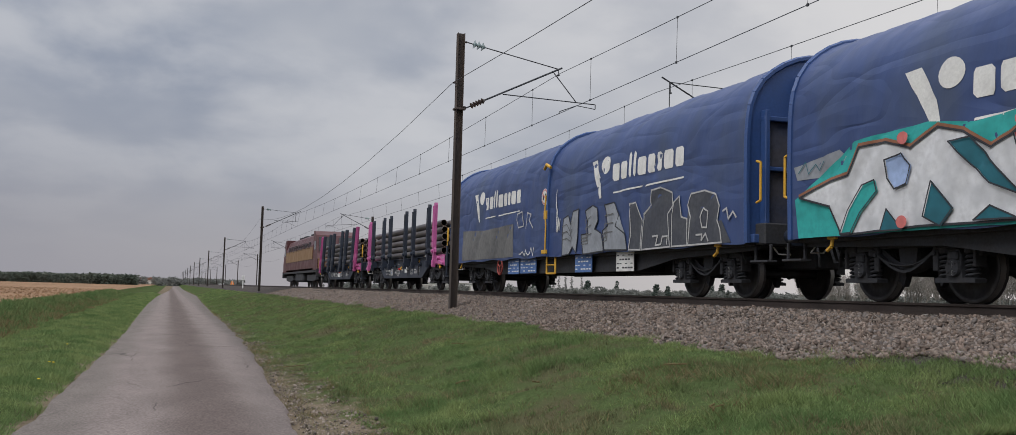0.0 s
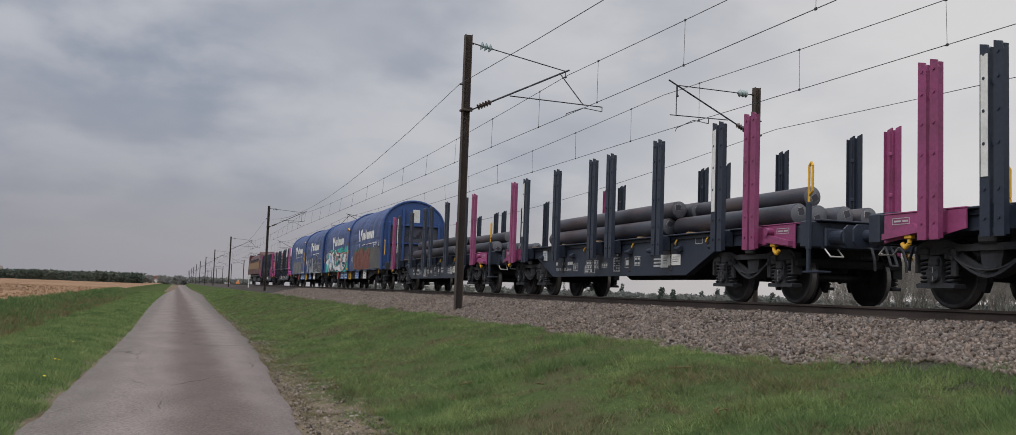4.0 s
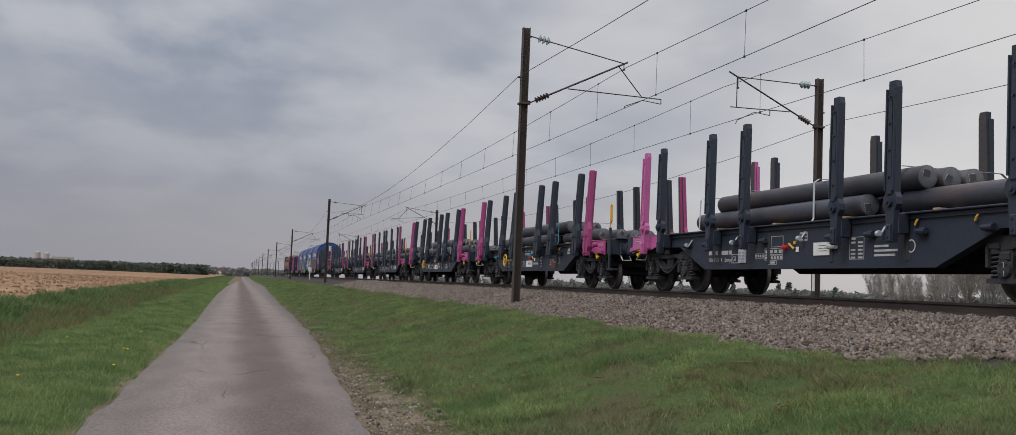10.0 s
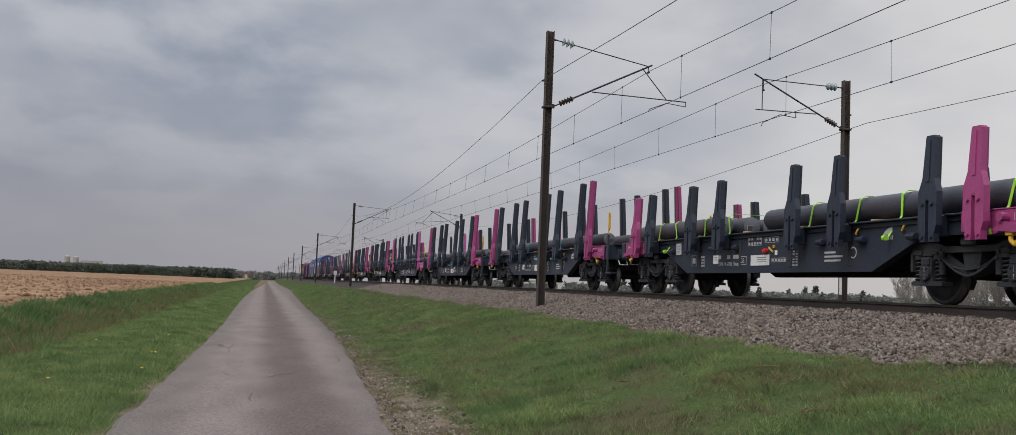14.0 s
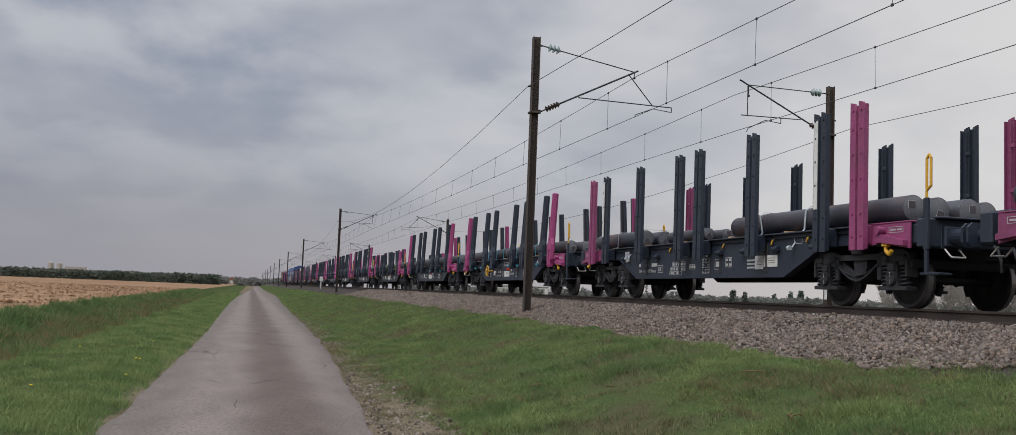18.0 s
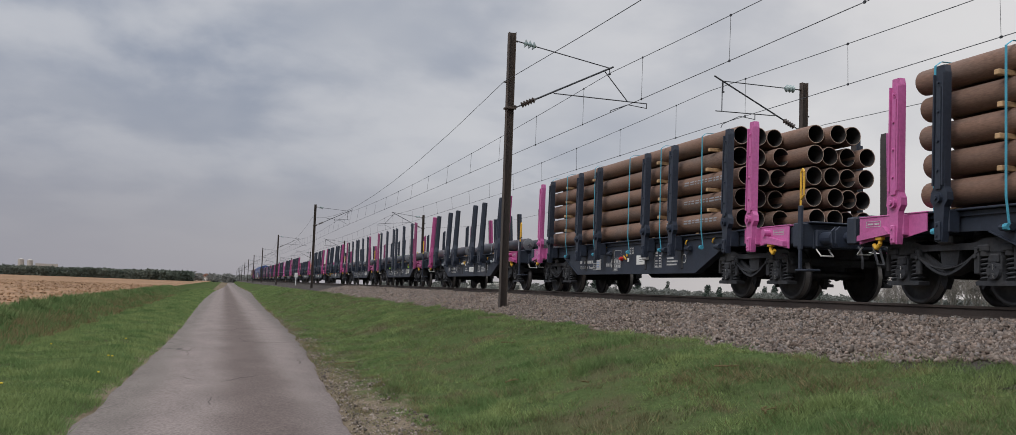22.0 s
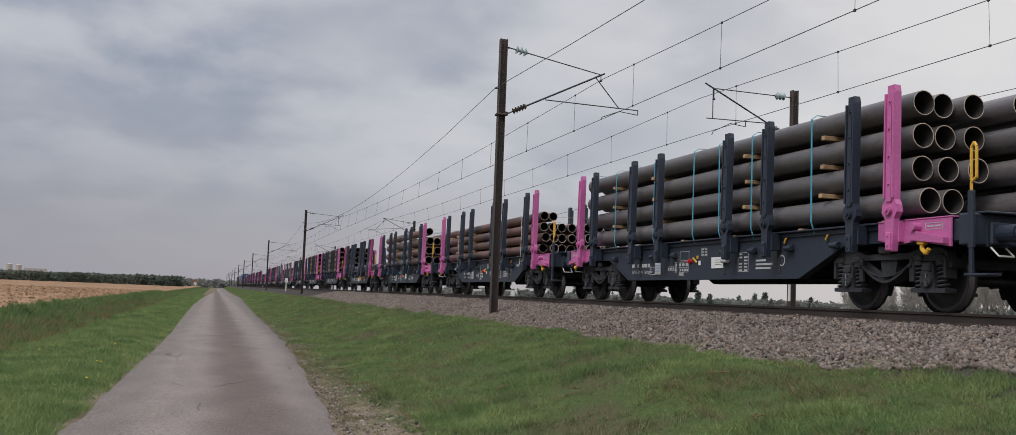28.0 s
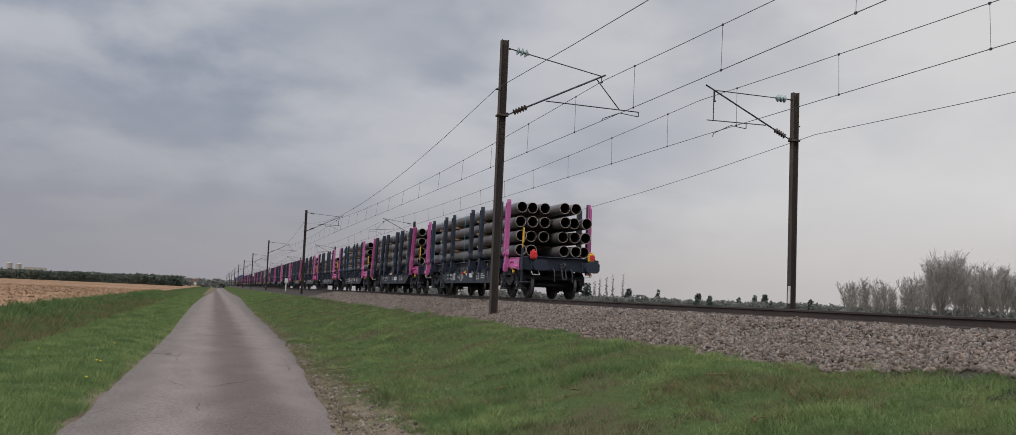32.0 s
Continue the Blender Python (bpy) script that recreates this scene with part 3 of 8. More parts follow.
def make_track(name, axis):
    """Two rails on concrete sleepers."""
    t = thing(name, "steel rails on concrete sleepers in ballast", "railway track", kind="structure")
    t.location = (axis, 0, RAIL)
    prof = ((-0.075, -0.172), (0.075, -0.172), (0.075, -0.16), (0.012, -0.135), (0.010, -0.045), (0.036, -0.035), (0.036, -0.006), (0.03, 0.0), (-0.03, 0.0), (-0.036, -0.006), (-0.036, -0.035), (-0.010, -0.045), (-0.012, -0.135), (-0.075, -0.16))
    for s in (-1, 1):
        bm = fresh()
        pts = [(s * 0.7535 + px, pz) for px, pz in prof]
        prism(bm, pts, -450, 1500, "y")
        for f in bm.faces:
            if f.normal.z > 0.9 and f.calc_center_median().z > -0.01:
                f.material_index = 1
        part("rail", bm, [RAILSTEEL, RAILHEAD], t)
    bm = fresh()
    prism(bm, ((-1.2, -0.38), (1.2, -0.38), (1.2, -0.215), (1.16, -0.197), (-1.16, -0.197), (-1.2, -0.215)), -0.13, 0.13, "y")
    for s in (-1, 1):
        for c in (-1, 1):
            box(bm, (s * 0.7535 + c * 0.1, 0, -0.172), (0.07, 0.12, 0.06), 0.01, mi=1)
    first = part("sleeper", bm, [CONCRETE, RAILSTEEL], t)
    first.location = (0, -6, 0)
    for i in range(1, 130):
        again(first, pose(0, -6 + 0.6 * i, 0), t)


make_ground()
make_road()
make_ballast()
make_stones()
make_track("track_1", TRACK)
make_track("track_2", TRACK_2)


# ---- overhead line ----
def tube(bm, pts, r, seg=4):
    """A wire through pts as one tube."""
    rings = []
    for p in pts:
        rings.append([bm.verts.new((p[0] + r * math.cos(6.28318 * k / seg + 0.4), p[1], p[2] + r * math.sin(6.28318 * k / seg + 0.4))) for k in range(seg)])
    for a, b in zip(rings, rings[1:]):
        for k in range(seg):
            bm.faces.new((a[k], a[(k + 1) % seg], b[(k + 1) % seg], b[k]))


def insulator(parent, a, b, n, r, material, name="insulator"):
    """A string of n sheds from a to b."""
    a, b = Vector(a), Vector(b)
    bm = fresh()
    rod(bm, a, b, r * 0.3, 8)
    d = (b - a).normalized()
    for i in range(n):
        c = a.lerp(b, (i + 0.5) / n)
        rod(bm, c - d * 0.03, c + d * 0.03, r, 14, r * 0.45)
    return part(name, bm, material, parent, smooth=True)


def make_mast(side, x, y, top, base, pull, tilt=0.0):
    """A rolled steel mast with its bracket; side is +1 where the arm points away from the lane. Heights are from the rail head."""
    h = top - base
    m = thing("catenary_mast", "rust-brown rolled steel overhead line mast with bracket arm and insulators", "catenary mast", "overhead line masts")
    m.matrix_basis = pose(x, y, RAIL + base, 0, tilt, 0)
    z = -base  # rail head in the mast's space
    bm = fresh()
    for s in (-1, 1):
        box(bm, (s * 0.095, 0, h / 2 - 0.3), (0.014, 0.2, h + 0.6), 0.002)
    box(bm, (0, 0, h / 2 - 0.3), (0.178, 0.011, h + 0.6))
    part("column", bm, MASTSTEEL, m)
    bm = fresh()
    box(bm, (0, 0, -0.12), (0.7, 0.7, 0.36), 0.03)
    part("footing", bm, CONCRETE, m)
    foot = 5.2 if side > 0 else 5.46
    bm = fresh()
    box(bm, (0, 0, z + foot - 0.04), (0.3, 0.26, 0.06), 0.01)
    box(bm, (side * 0.16, 0, z + foot), (0.08, 0.06, 0.12), 0.01)
    part("bracket_clamp", bm, MASTSTEEL, m)
    bm = fresh()
    box(bm, (side * 0.14, 0, z + top - 0.24), (0.1, 0.05, 0.05), 0.01)
    part("tie_clamp", bm, MASTSTEEL, m)
    bm = fresh()
    rod(bm, (-side * 0.1, 0, z + 5.91), (-side * 0.2, 0, z + 5.91), 0.025)
    part("wire_clamp", bm, MASTSTEEL, m)
    ax, az = side * (3.03 if side > 0 else 2.9), z + (6.62 if side > 0 else 6.79)      # head of the bracket, over the track
    # upper tie with its glass string
    tz = z + top - 0.24
    p0, p1 = Vector((side * 0.2, 0, tz)), Vector((ax, 0, az))
    insulator(m, p0.lerp(p1, 0.06), p0.lerp(p1, 0.19), 3, 0.125, PORCELAIN, "glass_insulator")["label"] = "pale glass disc insulator string"
    bm = fresh()
    rod(bm, p0, p0.lerp(p1, 0.06), 0.018)
    rod(bm, p0.lerp(p1, 0.19), p1, 0.016)
    part("tie_rod", bm, WIRE, m)
    # inclined tube with its post insulator
    q0, q1 = Vector((side * 0.18, 0, z + foot)), Vector((ax + side * 0.06, 0, az + 0.02))
    insulator(m, q0.lerp(q1, 0.06), q0.lerp(q1, 0.2), 5, 0.09, INSUL, "post_insulator")
    bm = fresh()
    rod(bm, q0, q0.lerp(q1, 0.06), 0.02)
    rod(bm, q0.lerp(q1, 0.19), q1 + (q1 - q0) * (0.02 if pull else 0.09), 0.026)
    part("bracket_tube", bm, WIRE, m)
    # registration arm and steady arm
    bm = fresh()
    if pull:
        lo = q0.lerp(q1, 0.39) + Vector((0, 0, -0.05))
        hi = Vector((side * 4.24, 0, z + 5.66))
        rod(bm, lo, hi, 0.016)
        rod(bm, q1 + Vector((-side * 0.25, 0, -0.09)), lo.lerp(hi, 0.79), 0.016)
        rod(bm, hi, hi + Vector((0, 0, -0.14)), 0.014)
        bent(bm, [hi + Vector((0, 0, -0.14)), hi + Vector((-side * 0.6, 0, -0.08)), (side * 3.1, 0, z + 5.36), (side * 3.07, 0, z + 5.28)], 0.012)
    else:
        lo = Vector((side * 1.05, 0, z + 5.84))
        hi = Vector((side * 3.15, 0, z + 5.82))
        rod(bm, lo, hi, 0.016)
        rod(bm, (side * 2.93, 0, az + 0.0), (side * 2.93, 0, z + 5.82), 0.016)
        rod(bm, (side * 1.76, 0, z + 5.83), (side * 1.76, 0, z + 5.66), 0.014)
        bent(bm, [(side * 1.76, 0, z + 5.66), (side * 2.3, 0, z + 5.72), (side * 2.9, 0, z + 5.42), (side * 2.95, 0, z + 5.3)], 0.012)
    part("registration_arm", bm, WIRE, m)
    bm = fresh()
    rod(bm, (ax, 0, az), (ax, 0, z + 6.45), 0.014)
    box(bm, (ax, 0, z + 6.44), (0.06, 0.1, 0.05), 0.01)
    part("wire_hanger", bm, WIRE, m)
    if y < 40 and side < 0:
        bm = fresh()
        box(bm, (-0.12, -0.06, 0.95 + 0.3), (0.012, 0.14, 0.55), 0.004)
        part("number_plate", bm, WHITE, m, "narrow white plate with worn marks")
    return m


def make_line(axis, y0, z_top, z_low, sag, stag):
    """Carrier and contact wire with their droppers, span after span."""
    line = thing("overhead_line", "dark carrier and contact wires hung with thin droppers", "overhead wire", "overhead wires")
    line.location = (axis, y0, RAIL)

    def at(y):
        i, t = divmod(y / SPAN, 1.0)
        sx = stag * (t if int(i) % 2 == 0 else 1 - t)
        dip = 4 * t * (1 - t)
        return (sx * 0.4, y, z_top - sag * dip), (sx, y, z_low - 0.02 * dip)
    ys = [SPAN * (i + j / 12) for i in range(-1, 12) for j in range(12)]
    bm = fresh(); tube(bm, [at(y)[0] for y in ys], 0.0085); part("carrier_wire", bm, WIRE, line)
    bm = fresh(); tube(bm, [at(y)[1] for y in ys], 0.0085); part("contact_wire", bm, WIRE, line)
    for i in range(-1, 4):
        for j in range(13):
            a, b = at(SPAN * i + 2.3 + 4.87 * j)
            bm = fresh()
            rod(bm, a, b, 0.006, 4)
            box(bm, a, (0.03, 0.05, 0.05)); box(bm, b, (0.03, 0.05, 0.05))
            part("dropper", bm, WIRE, line)


def make_feeder(x, z, sag_near, sag):
    f = thing("earth_wire", "single dark stranded wire carried by the masts", "overhead wire", "overhead wires")
    f.location = (x, MAST_Y, RAIL)
    bm = fresh()
    tube(bm, [(0, (i + j / 10) * SPAN, z - (sag_near if i < 0 else sag) * 4 * (j / 10) * (1 - j / 10)) for i in range(-1, 12) for j in range(10)], 0.0085)
    part("wire", bm, WIRE, f)


for i in range(-1, 11):
    make_mast(1, MAST_X, MAST_Y + SPAN * i, 7.36 - (0.3 if i > 0 else 0), -0.7, i % 2 == 0, 0.0)
    make_mast(-1, MAST_2_X, MAST_Y + 0.84 + SPAN * i, 7.0 - (0.3 if i > 0 else 0), -0.8, i % 2 == 1, 0.0)
make_line(TRACK, MAST_Y, 6.5, 5.3, 0.4, -0.25)
make_line(TRACK_2, MAST_Y + 0.84, 6.42, 5.27, 0.4, 0.25)
make_feeder(MAST_X - 0.2, 5.91, 0.6, 1.25)
make_feeder(MAST_2_X + 0.2, 5.52, 0.4, 1.0)


# ---- rolling stock: shared running gear ----
WHEELS = []     # wheelsets that roll
MOVERS = []     # things of the train, each with its place along it


def roll_in(ob, u):
    MOVERS.append((ob, u))
    ob.location = (TRACK, u + run(0), RAIL)
    return ob


def at_place(ob, m):
    """Sets a part's rest pose by its parent inverse, so that its own pose is free to turn."""
    ob.matrix_parent_inverse = m
    ob.matrix_basis = Matrix()


def wheelset_mesh(radius=0.46):
    bm = fresh()
    r = radius
    for s in (-1, 1):
        prof = [(0.0, 0.09), (0.0, 0.15), (0.03, 0.17), (0.045, r * 0.84), (0.0, r * 0.86), (0.0, r - 0.012), (0.012, r), (0.1, r + 0.004), (0.112, r + 0.028), (0.13, r + 0.024), (0.135, r * 0.87), (0.095, r * 0.84), (0.09, 0.17), (0.12, 0.15), (0.12, 0.09)]
        mis = [0] * 6 + [1] + [0] * 7
        rings = lathe(bm, [(s * (0.8 - t), rr) for t, rr in prof], 22, "x", mis)
    rod(bm, (-1.05, 0, 0), (1.05, 0, 0), 0.075, 12)
    bmesh.ops.recalc_face_normals(bm, faces=bm.faces[:])
    me = bpy.data.meshes.new("wheelset")
    bm.to_mesh(me)
    bm.free()
    me.materials.append(WHEEL)
    me.materials.append(TREAD)
    return me


WHEELSET = wheelset_mesh()


def coil(bm, c, r, h, turns=5, wire=0.018, seg=7):
    pts = [Vector((c[0] + r * math.cos(6.28318 * k / seg), c[1] + r * math.sin(6.28318 * k / seg), c[2] + h * k / (turns * seg))) for k in range(turns * seg + 1)]
    rings = []
    for i, p in enumerate(pts):
        d = (pts[min(i + 1, len(pts) - 1)] - pts[max(i - 1, 0)]).normalized()
        o = Vector((p.x - c[0], p.y - c[1], 0)).normalized()
        n = d.cross(o)
        rings.append([bm.verts.new(p + wire * (math.cos(a) * o + math.sin(a) * n)) for a in (0, 1.57, 3.14, 4.71)])
    for a, b in zip(rings, rings[1:]):
        for k in range(4):
            bm.faces.new((a[k], a[(k + 1) % 4], b[(k + 1) % 4], b[k]))


def hose_tube(bm, pts, r, seg=8):
    """One bent tube through pts, closed at its ends."""
    ps = [Vector(p) for p in pts]
    rings = []
    for i, p in enumerate(ps):
        d = (ps[min(i + 1, len(ps) - 1)] - ps[max(i - 1, 0)]).normalized()
        a = Vector((1, 0, 0)) if abs(d.x) < 0.9 else Vector((0, 1, 0))
        u = d.cross(a).normalized()
        v = d.cross(u)
        rings.append([bm.verts.new(p + r * (math.cos(6.28318 * k / seg) * u + math.sin(6.28318 * k / seg) * v)) for k in range(seg)])
    for p, q in zip(rings, rings[1:]):
        for k in range(seg):
            bm.faces.new((p[k], p[(k + 1) % seg], q[(k + 1) % seg], q[k]))
    bm.faces.new(rings[0][::-1]); bm.faces.new(rings[-1])
    bmesh.ops.recalc_face_normals(bm, faces=bm.faces[:])


def bogie_meshes():
    out = {}
    bm = fresh()
    for s in (-1, 1):
        x = s * 1.0
        # upper beam with raised horns over the axle boxes
        prism(bm, ((-1.3, 0.7), (-1.26, 0.84), (-1.12, 0.9), (-0.7, 0.9), (-0.5, 0.84), (0.5, 0.84), (0.7, 0.9), (1.12, 0.9), (1.26, 0.84), (1.3, 0.7), (0.62, 0.72), (0.5, 0.75), (-0.5, 0.75), (-0.62, 0.72)), x - 0.07, x + 0.07)
        # curved belly below the window
        low = [(-0.64 + 1.28 * k / 10, 0.4 + 0.34 * abs(k / 5 - 1) ** 1.7) for k in range(11)]
        for a, b in zip(low, low[1:]):
            prism(bm, ((a[0], a[1]), (b[0], b[1]), (b[0], b[1] + 0.035), (a[0], a[1] + 0.035)), x - 0.11, x + 0.11)
            prism(bm, ((a[0], a[1] + 0.035), (b[0], b[1] + 0.035), (b[0], b[1] + 0.12), (a[0], a[1] + 0.12)), x - 0.02, x + 0.03)
        prism(bm, ((-0.13, 0.44), (0.13, 0.44), (0.2, 0.8), (-0.2, 0.8)), x - 0.03, x + 0.02)
        box(bm, (x + s * 0.045, 0, 0.52), (0.05, 0.2, 0.05), 0.01)
        for e in (-1, 1):
            for k in (-1, 1):
                box(bm, (x, e * 0.9 + k * 0.215, 0.76), (0.22, 0.2, 0.1), 0.02)
                rod(bm, (x, e * 0.9 + k * 0.215, 0.66), (x, e * 0.9 + k * 0.215, 0.72), 0.105, 12)
            box(bm, (x, e * 1.24, 0.62), (0.2, 0.05, 0.3), 0.01)
            box(bm, (x + s * 0.07, e * 0.57, 0.6), (0.06, 0.09, 0.36), 0.012)
            rod(bm, (x + s * 0.1, e * 0.57, 0.66), (x + s * 0.13, e * 0.57, 0.66), 0.03, 8)
        box(bm, (x, 0, 0.9), (0.24, 0.3, 0.12), 0.02)
        rod(bm, (x + s * 0.05, -0.28, 0.8), (x + s * 0.05, 0.28, 0.8), 0.018, 6)
    box(bm, (0, 0, 0.64), (2.0, 0.34, 0.3), 0.03)
    for e in (-1, 1):
        box(bm, (0, e * 1.27, 0.68), (2.1, 0.08, 0.14), 0.02)
        for s in (-1, 1):
            rod(bm, (s * 0.55, e * 0.3, 0.42), (s * 0.55, e * 0.5, 0.46), 0.05, 8)
            prism(bm, tuple((e * y, z) for y, z in ((0.36, 0.22), (0.44, 0.3), (0.46, 0.6), (0.4, 0.66), (0.34, 0.6), (0.3, 0.35))), s * 0.75 - 0.05, s * 0.75 + 0.05)
    out["bogie"] = [bm, BOGIE]
    bm = fresh()   # axle box about its axle's end, on its spring tray
    prism(bm, ((-0.34, -0.19), (0.34, -0.19), (0.35, -0.14), (0.3, -0.125), (0.14, -0.125), (0.115, 0.0), (0.125, 0.17), (0.08, 0.24), (-0.08, 0.24), (-0.125, 0.17), (-0.115, 0.0), (-0.14, -0.125), (-0.3, -0.125), (-0.35, -0.14)), -0.1, 0.09)
    rod(bm, (0.09, 0, 0.0), (0.135, 0, 0.0), 0.125, 18, 0.11)
    box(bm, (0.1, 0, 0.16), (0.06, 0.17, 0.12), 0.02)
    for a in (0.8, 2.3, 3.9, 5.5):
        rod(bm, (0.13, 0.08 * math.cos(a), 0.08 * math.sin(a)), (0.15, 0.08 * math.cos(a), 0.08 * math.sin(a)), 0.014, 6)
    box(bm, (0.136, 0.005, 0.045), (0.012, 0.022, 0.07), 0.002, mi=1)
    box(bm, (0.136, 0.005, -0.06), (0.012, 0.022, 0.06), 0.002, mi=1)
    out["axle_box"] = [bm, [BOGIE, WHITE]]
    bm = fresh()
    coil(bm, (0, 0, 0), 0.082, 0.36, 6, 0.02, 8)
    out["spring"] = [bm, BOGIE]
    bm = fresh()
    hose_tube(bm, [(0, -0.55 + 1.1 * i / 12, -0.16 * (1 - (i / 6 - 1) ** 2)) for i in range(13)], 0.014, 5)
    out["brake_hose"] = [bm, BOGIE]
    return {k: (lambda me, b=b, m=m: (b.to_mesh(me), b.free(), [me.materials.append(q) for q in (m if isinstance(m, list) else [m])], me)[3])(bpy.data.meshes.new(k)) for k, (b, m) in out.items()}


BOGIE_ME = bogie_meshes()


def add_bogie(wagon, y):
    b = new("bogie", BOGIE_ME["bogie"])
    b.parent, b.location = wagon, (0, y, 0)
    for e in (-0.9, 0.9):
        w = new("wheelset", WHEELSET)
        w.parent = b
        at_place(w, Matrix.Translation((0, e, 0.46)))
        WHEELS.append(w)
        for s in (-1, 1):
            a = new("axle_box", BOGIE_ME["axle_box"])
            a.parent, a.matrix_basis = b, pose(s * 1.0, e, 0.46, 0, 0, 0 if s > 0 else 180)
            for k in (-1, 1):
                c = new("spring", BOGIE_ME["spring"])
                c.parent, c.location = b, (s * 1.0, e + k * 0.225, 0.335)
    for s in (-1, 1):
        h = new("brake_hose", BOGIE_ME["brake_hose"])
        h.parent, h.location = b, (s * 1.1, 0, 0.66)
    return b


def buffer_mesh():
    bm = fresh()
    box(bm, (0, 0.03, 0), (0.32, 0.06, 0.3), 0.02)
    rod(bm, (0, 0.05, 0), (0, 0.36, 0), 0.115, 16)
    rod(bm, (0, 0.36, 0), (0, 0.56, 0), 0.09, 16)
    pts = ((-0.225, -0.1), (-0.17, -0.17), (0.17, -0.17), (0.225, -0.1), (0.225, 0.1), (0.15, 0.17), (-0.15, 0.17), (-0.225, 0.1))
    prism(bm, pts, 0.56, 0.6, "y")
    me = bpy.data.meshes.new("buffer")
    bm.to_mesh(me)
    bm.free()
    me.materials.append(BLACKSTEEL)
    return me


BUFFER = buffer_mesh()


def add_end_gear(wagon, half, z=1.05):
    """Buffers, draw hook, screw coupling and hoses at both ends."""
    for e in (-1, 1):
        for s in (-1, 1):
            b = new("buffer", BUFFER)
            b.parent, b.matrix_basis = wagon, pose(s * 0.875, e * (half - 0.6), z, 0, 0, 0 if e > 0 else 180)
    bm = fresh()
    box(bm, (0, 0.1, 0), (0.1, 0.3, 0.16), 0.02)
    bent(bm, [(0, 0.2, 0.06), (0, 0.36, 0.07), (0, 0.42, 0.0), (0, 0.36, -0.06), (0, 0.3, -0.03)], 0.035, 8)
    bent(bm, [(0.05, 0.2, -0.02), (0.06, 0.3, -0.2), (0.06, 0.4, -0.42), (-0.06, 0.4, -0.42), (-0.06, 0.3, -0.2), (-0.05, 0.2, -0.02)], 0.022, 8)
    hook = part("coupling_hook", bm, BOGIE, wagon)
    hook.matrix_basis = pose(0, half - 0.6, z, 0, 0, 0)
    again(hook, pose(0, -half + 0.6, z, 0, 0, 180), wagon)
    bm = fresh()
    hose_tube(bm, [(0, 0.0, -0.08), (0, 0.12, -0.09), (0, 0.24, -0.16), (0.01, 0.32, -0.34), (0.02, 0.34, -0.5)], 0.022, 8)
    hose = part("air_hose", bm, BOGIE, wagon)
    hose.matrix_basis = pose(0.3, half - 0.6, z, 0, 0, 0)
    for x, e in ((-0.3, 1), (0.3, -1), (-0.3, -1)):
        again(hose, pose(x, e * (half - 0.6), z, 0, 0, 0 if e > 0 else 180), wagon)
    bm = fresh()
    bent(bm, [(0.12, 0.02, -0.18), (0.12, 0.16, -0.3), (-0.12, 0.16, -0.3), (-0.12, 0.02, -0.18)], 0.013, 6)
    rail = part("shunter_rail", bm, WHITE, wagon, "thin white bent steel handrail under the buffer")
    rail.matrix_basis = pose(0.875, half - 0.62, z, 0, 0, 0)
    for s, e in ((-0.875, 1), (0.875, -1), (-0.875, -1)):
        again(rail, pose(s, e * (half - 0.62), z, 0, 0, 0 if e > 0 else 180), wagon)


